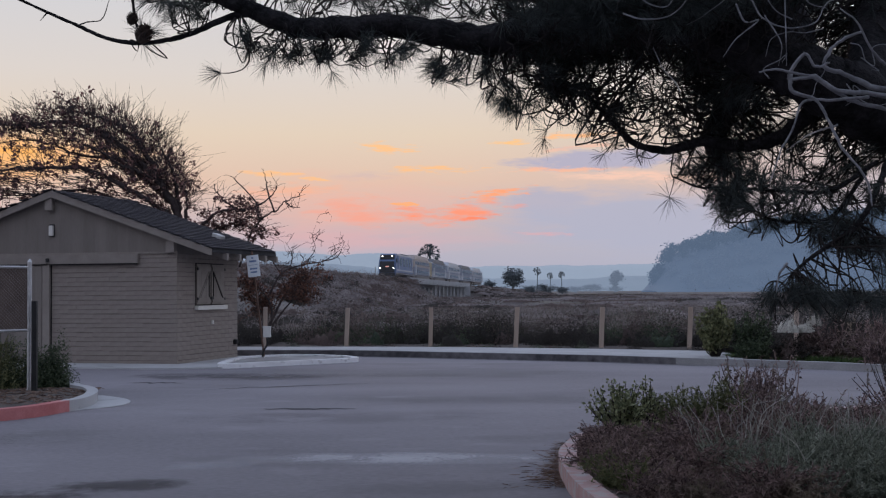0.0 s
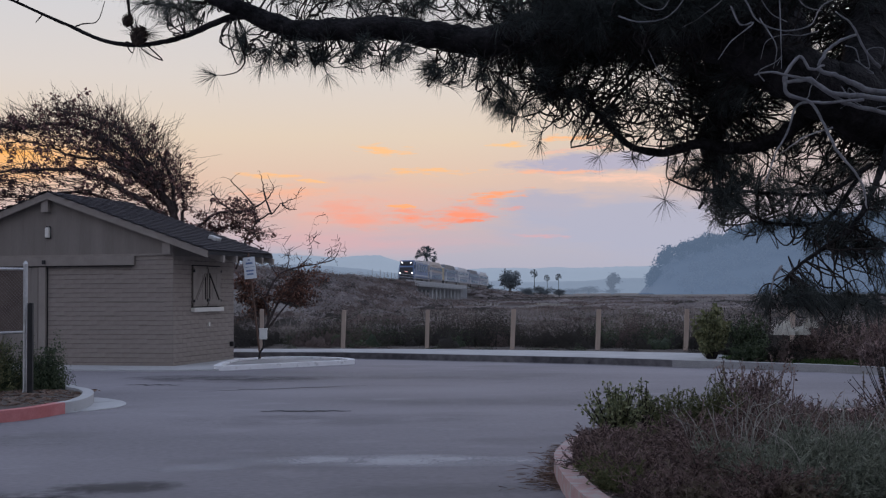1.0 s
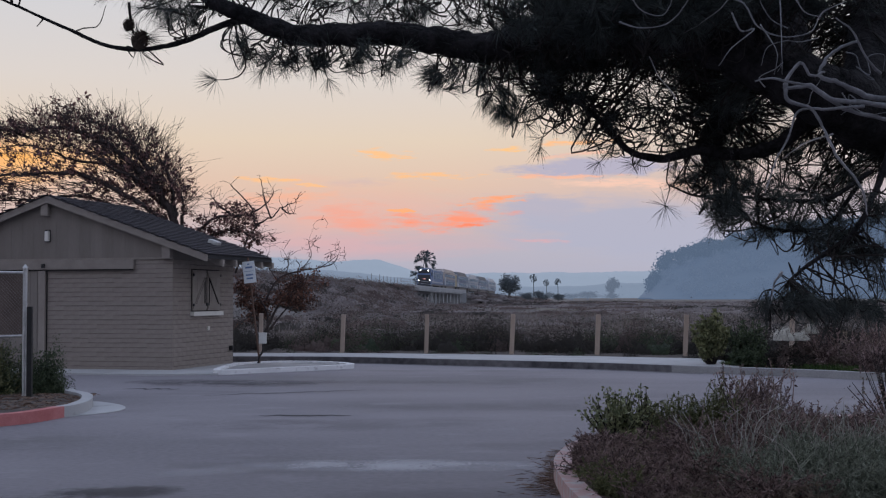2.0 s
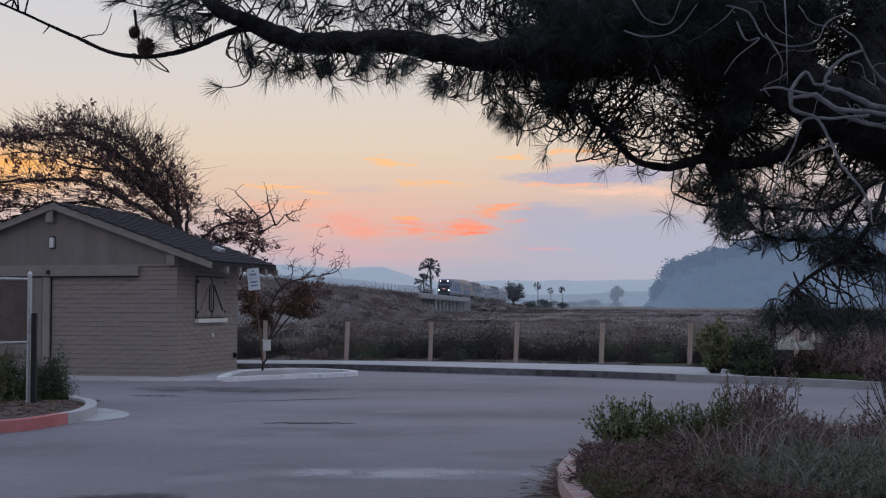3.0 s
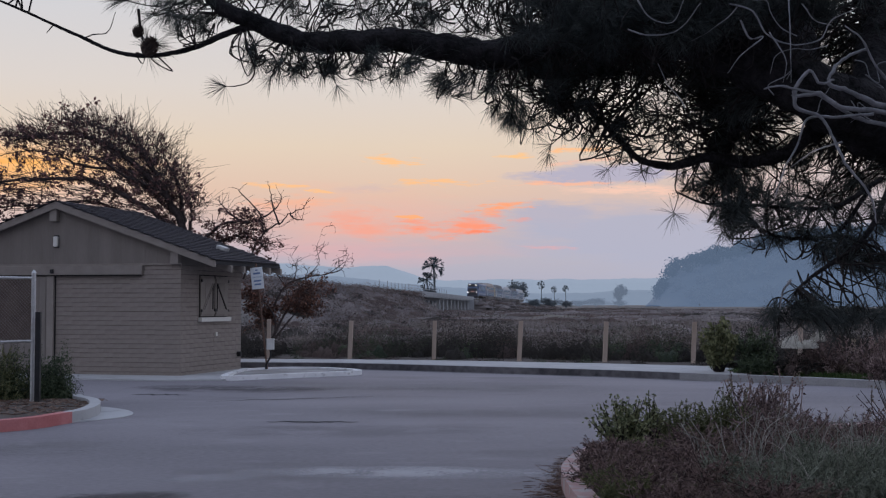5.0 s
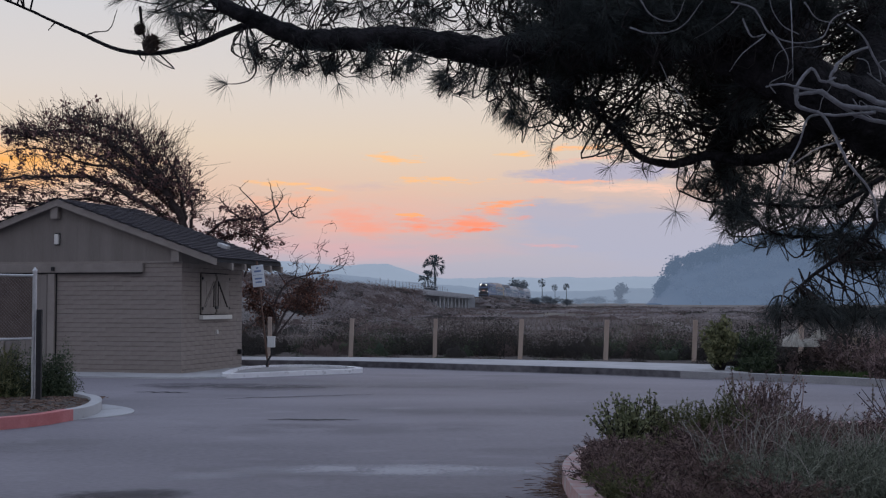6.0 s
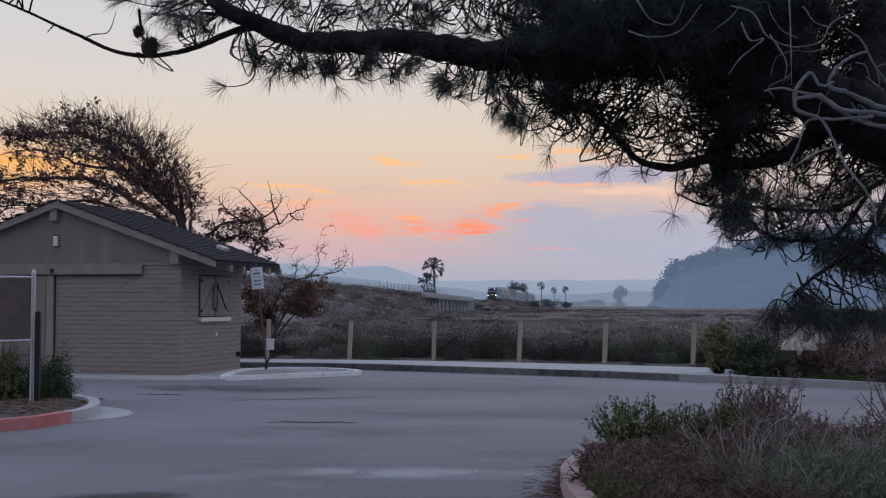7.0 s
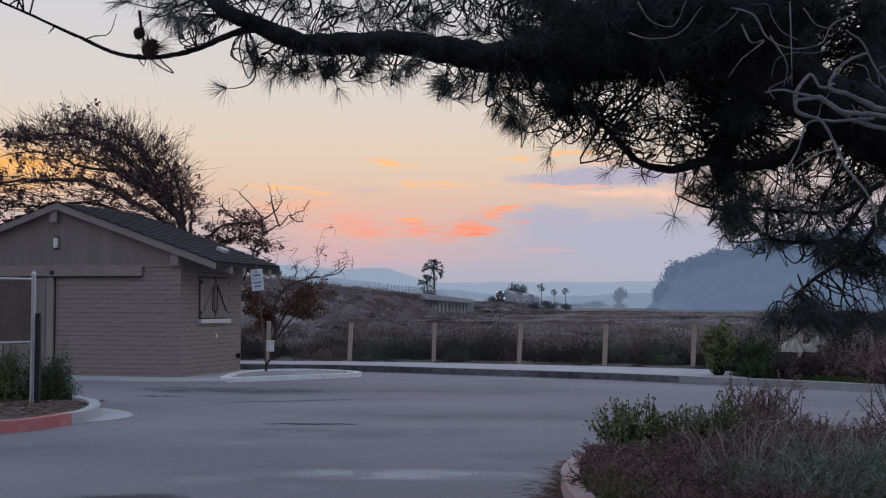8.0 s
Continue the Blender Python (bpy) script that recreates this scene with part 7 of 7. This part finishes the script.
tagged(geo_part("dry_stems", g, GREY_STEM), "bare grey dry stems among the shrubs", "dry stems", "", "stuff")
g = Geo()
n = 1500
yy = rng_bed.uniform(10.5, 13.6, n)
p = np.stack([1.12 - np.abs(rng_bed.normal(size=n)) * 0.17 + np.clip(yy - 11.2, 0, 9) * 0.2, yy, np.full(n, 0.008)], 1)
d = rng_bed.normal(size=(n, 3)) * (1, 1, 0.05)
g.blades(p, d, rng_bed.uniform(0.06, 0.16, n), 0.006, 0.0)
tagged(geo_part("needle_litter", g, LITTER), "brown fallen needles beside the kerb", "litter", "", "stuff")

# far side of the car park
leafy_shrub("green_shrub", 5.9, 27.9, 0.08, 0.48, 1.28, 80, 40, 0.10, OLIVE_LEAF, "upright olive green shrub at the pavement's end", 42)
leafy_shrub("green_shrub", 6.9, 28.6, 0.08, 0.55, 1.1, 50, 30, 0.09, DARK_LEAF, "dark green shrub beside the kerb", 43)
for k, (x, y, r, h, top) in enumerate(((7.22, 26.9, 0.21, 0.27, 0.66), (7.58, 26.9, 0.16, 0.18, 0.66), (7.78, 26.95, 0.13, 0.20, 0.80))):
    root = thing("pale_shrub", pose(x, y, 0.08), "grey shrub topped with pale dry seed heads", "shrub")
    rng_p = np.random.RandomState(44 + k)
    g = Geo()
    bush_mass(g, 0, 0, 0, r * 1.15, top + 0.06, 900, 0.05, rng_p, 0.6)
    geo_part("foliage", g, SCRUB_BROWN, root)
    g = Geo()
    bush_mass(g, 0, 0, top, r, h, 1100, 0.035, rng_p, 0.85)
    geo_part("seed_heads", g, PALE_FLOWER, root)
for k, (x, y, r, h, m) in enumerate(((6.6, 27.3, 0.5, 0.5, DARK_LEAF), (7.3, 27.1, 0.6, 0.55, SCRUB_DARK), (8.1, 27.0, 0.8, 0.95, BROWN_BRUSH), (8.9, 26.4, 0.8, 1.0, BROWN_BRUSH), (8.6, 28.5, 0.9, 1.1, SCRUB_DARK), (9.6, 27.5, 1.0, 1.1, BROWN_BRUSH), (7.0, 30, 0.9, 0.7, SCRUB_DARK), (8.6, 25.0, 0.5, 0.7, BROWN_BRUSH), (9.3, 24.6, 0.7, 0.8, BROWN_BRUSH))):
    fine_shrub("brush", x, y, 0.08, r, h, 4200, 0.09, 0.02, m, "low scrub beside the far kerb", 120 + k)
g = Geo()
rng_g = np.random.RandomState(8)
n = 5000
t = rng_g.uniform(0, 1, n)
b = np.stack([6.2 + t * 3.0, 27.6 - t * 2.6 + np.abs(rng_g.normal(size=n)) * 0.5, np.full(n, 0.08)], 1)
g.blades(b, np.stack([rng_g.normal(size=n) * 0.4, rng_g.normal(size=n) * 0.4, np.ones(n)], 1), rng_g.uniform(0.08, 0.2, n), 0.014, 0.1)
tagged(geo_part("grass", g, GRASS), "short green grass behind the kerb", "grass", "", "stuff")

# ---------------------------------------------------------------- sign, meter box
def sign():
    m = pose(-4.05, 30.0, 0.13, 0, -6.5, 0)
    root = thing("sign_post", m, "leaning sign post with a white notice board", "sign")
    g = Geo()
    g.tube([(0, 0, -0.02), (0, 0, 2.42)], 0.022, 8)
    geo_part("pole", g, RUST, root, "rusty steel pole")
    brd = box_part("board", (-0.14, -0.045, 1.83), (0.14, -0.025, 2.33), SIGN_WHITE, root, 0.006, "white notice board with blue lettering")
    for z, w, h in ((2.25, 0.05, 0.03), (2.17, 0.16, 0.04), (2.10, 0.22, 0.008), (2.0, 0.17, 0.035), (1.92, 0.15, 0.035)):
        box_part("lettering", (-w / 2, -0.049, z), (w / 2, -0.0455, z + h), SIGN_BLUE, brd, 0.0)


sign()


def meter_box():
    root = thing("meter_box", pose(-3.95, 29.8, 0.13), "small grey steel box on a bent post", "utility box")
    box_part("case", (-0.085, -0.055, 0.43), (0.085, 0.055, 0.66), METAL_BOX, root, 0.012, "pale grey steel case")
    box_part("lid", (-0.095, -0.07, 0.655), (0.095, 0.07, 0.68), METAL_BOX, root, 0.008)
    g = Geo()
    g.tube(spline([(-0.10, 0, -0.02), (-0.08, 0, 0.12), (0.0, 0, 0.26), (0.0, 0, 0.43)], 4), 0.022, 8)
    geo_part("post", g, BLACK_METAL, root)


meter_box()


# ---------------------------------------------------------------- fence beside the building
def gate_fence():
    root = thing("chain_link_fence", pose(-6.33, 20.1, 0.1), "chain-link fence panel with a grey steel frame", "fence")
    g = Geo()
    g.tube([(0, 0, -0.1), (0, 0, 1.98)], 0.035, 10)
    g.tube([(0, 0, 1.98), (0, 0, 2.03)], [0.042, 0.01], 10)
    geo_part("post", g, GALV, root, "galvanised steel post")
    for z in (1.90, 0.93):
        g = Geo()
        g.tube([(0, 0, z), (-1.5, 0.25, z + (0.03 if z > 1 else -0.05))], 0.022, 8)
        geo_part("rail", g, GALV, root)
    # woven wires
    k = 0.055
    wires = Geo()
    for s in (1, -1):
        for i in range(-20, 34):
            x0 = i * k
            a, b = (x0, 0.93), (x0 + s * 0.97, 1.90)
            q = [(a[0] + (b[0] - a[0]) * t, a[1] + (b[1] - a[1]) * t) for t in np.linspace(0, 1, 18)]
            q = [(x, z) for x, z in q if 0.02 < x < 1.5]
            if len(q) > 1:
                wires.tube([(-x, 0.167 * x, z) for x, z in (q[0], q[-1])], 0.004, 4, False)
    tagged(geo_part("wire_mesh", wires, WIRE_BROWN, root), "brownish woven wire mesh")
    g = Geo()
    g.add([(-0.03, 0.03, 0.95), (-1.5, 0.27, 0.95), (-1.5, 0.27, 1.88), (-0.03, 0.03, 1.88), (-0.03, 0.036, 0.95), (-1.5, 0.276, 0.95), (-1.5, 0.276, 1.88), (-0.03, 0.036, 1.88)],
          [(0, 1, 2, 3), (7, 6, 5, 4), (0, 4, 5, 1), (3, 2, 6, 7), (0, 3, 7, 4), (1, 5, 6, 2)])
    geo_part("screen", g, MESH_BROWN, root, "brown privacy screen behind the mesh")
    g = Geo()
    g.tube(spline([(0, -0.04, 0.3), (-0.0, -0.06, 0.05), (-0.06, -0.1, -0.04), (-0.16, -0.2, -0.06)], 4), 0.012, 6)
    geo_part("conduit", g, GALV, root)


gate_fence()
g = Geo()
rng_l = np.random.RandomState(77)
n = 1400
p = np.stack([rng_l.uniform(-7.6, -5.25, n), rng_l.uniform(17.6, 20.6, n), np.full(n, 0.105)], 1)
g.blades(p, rng_l.normal(size=(len(p), 3)) * (1, 1, 0.12), rng_l.uniform(0.05, 0.16, len(p)), 0.012, 0.0)
tagged(geo_part("leaf_litter", g, LITTER), "dry leaf litter on the soil beside the fence", "litter", "", "stuff")
b = tagged(part("bollard", bevel_box((-0.04, -0.04, -0.05), (0.04, 0.04, 1.38), 0.008), BLACK_METAL), "slim black steel bollard beside the fence post", "bollard")
b.matrix_basis = pose(-6.22, 20.0, 0.1)
g = Geo()
bush_mass(g, 0, 0, 0, 0.36, 0.74, 6500, 0.035, np.random.RandomState(200), 0.5)
bush_mass(g, -0.1, 0.1, 0, 0.38, 0.62, 4500, 0.035, np.random.RandomState(203), 0.5)
b = tagged(geo_part("round_shrub", g, DARK_LEAF), "rounded dark green shrub before the building", "shrub")
b.matrix_basis = pose(-6.2, 20.95, 0.08)
fine_shrub("brush", -7.0, 20.7, 0.08, 0.5, 0.85, 6000, 0.07, 0.013, OLIVE_LEAF, "olive scrub behind the fence", 201)
g = Geo()
for k, (dx, dy) in enumerate(((0, 0), (-0.45, 0.1), (-0.9, 0.05), (0.3, 0.15))):
    bush_mass(g, dx, dy, 0, 0.30, 0.80, 3600, 0.03, np.random.RandomState(210 + k), 0.5)
b = tagged(geo_part("hedge", g, DARK_LEAF), "dense dark scrub growing against the fence", "hedge")
b.matrix_basis = pose(-6.85, 20.7, 0.08)
fine_shrub("brush", -7.8, 20.9, 0.08, 0.5, 0.85, 5000, 0.07, 0.013, BROWN_BRUSH, "brown scrub behind the fence", 202)

motions()
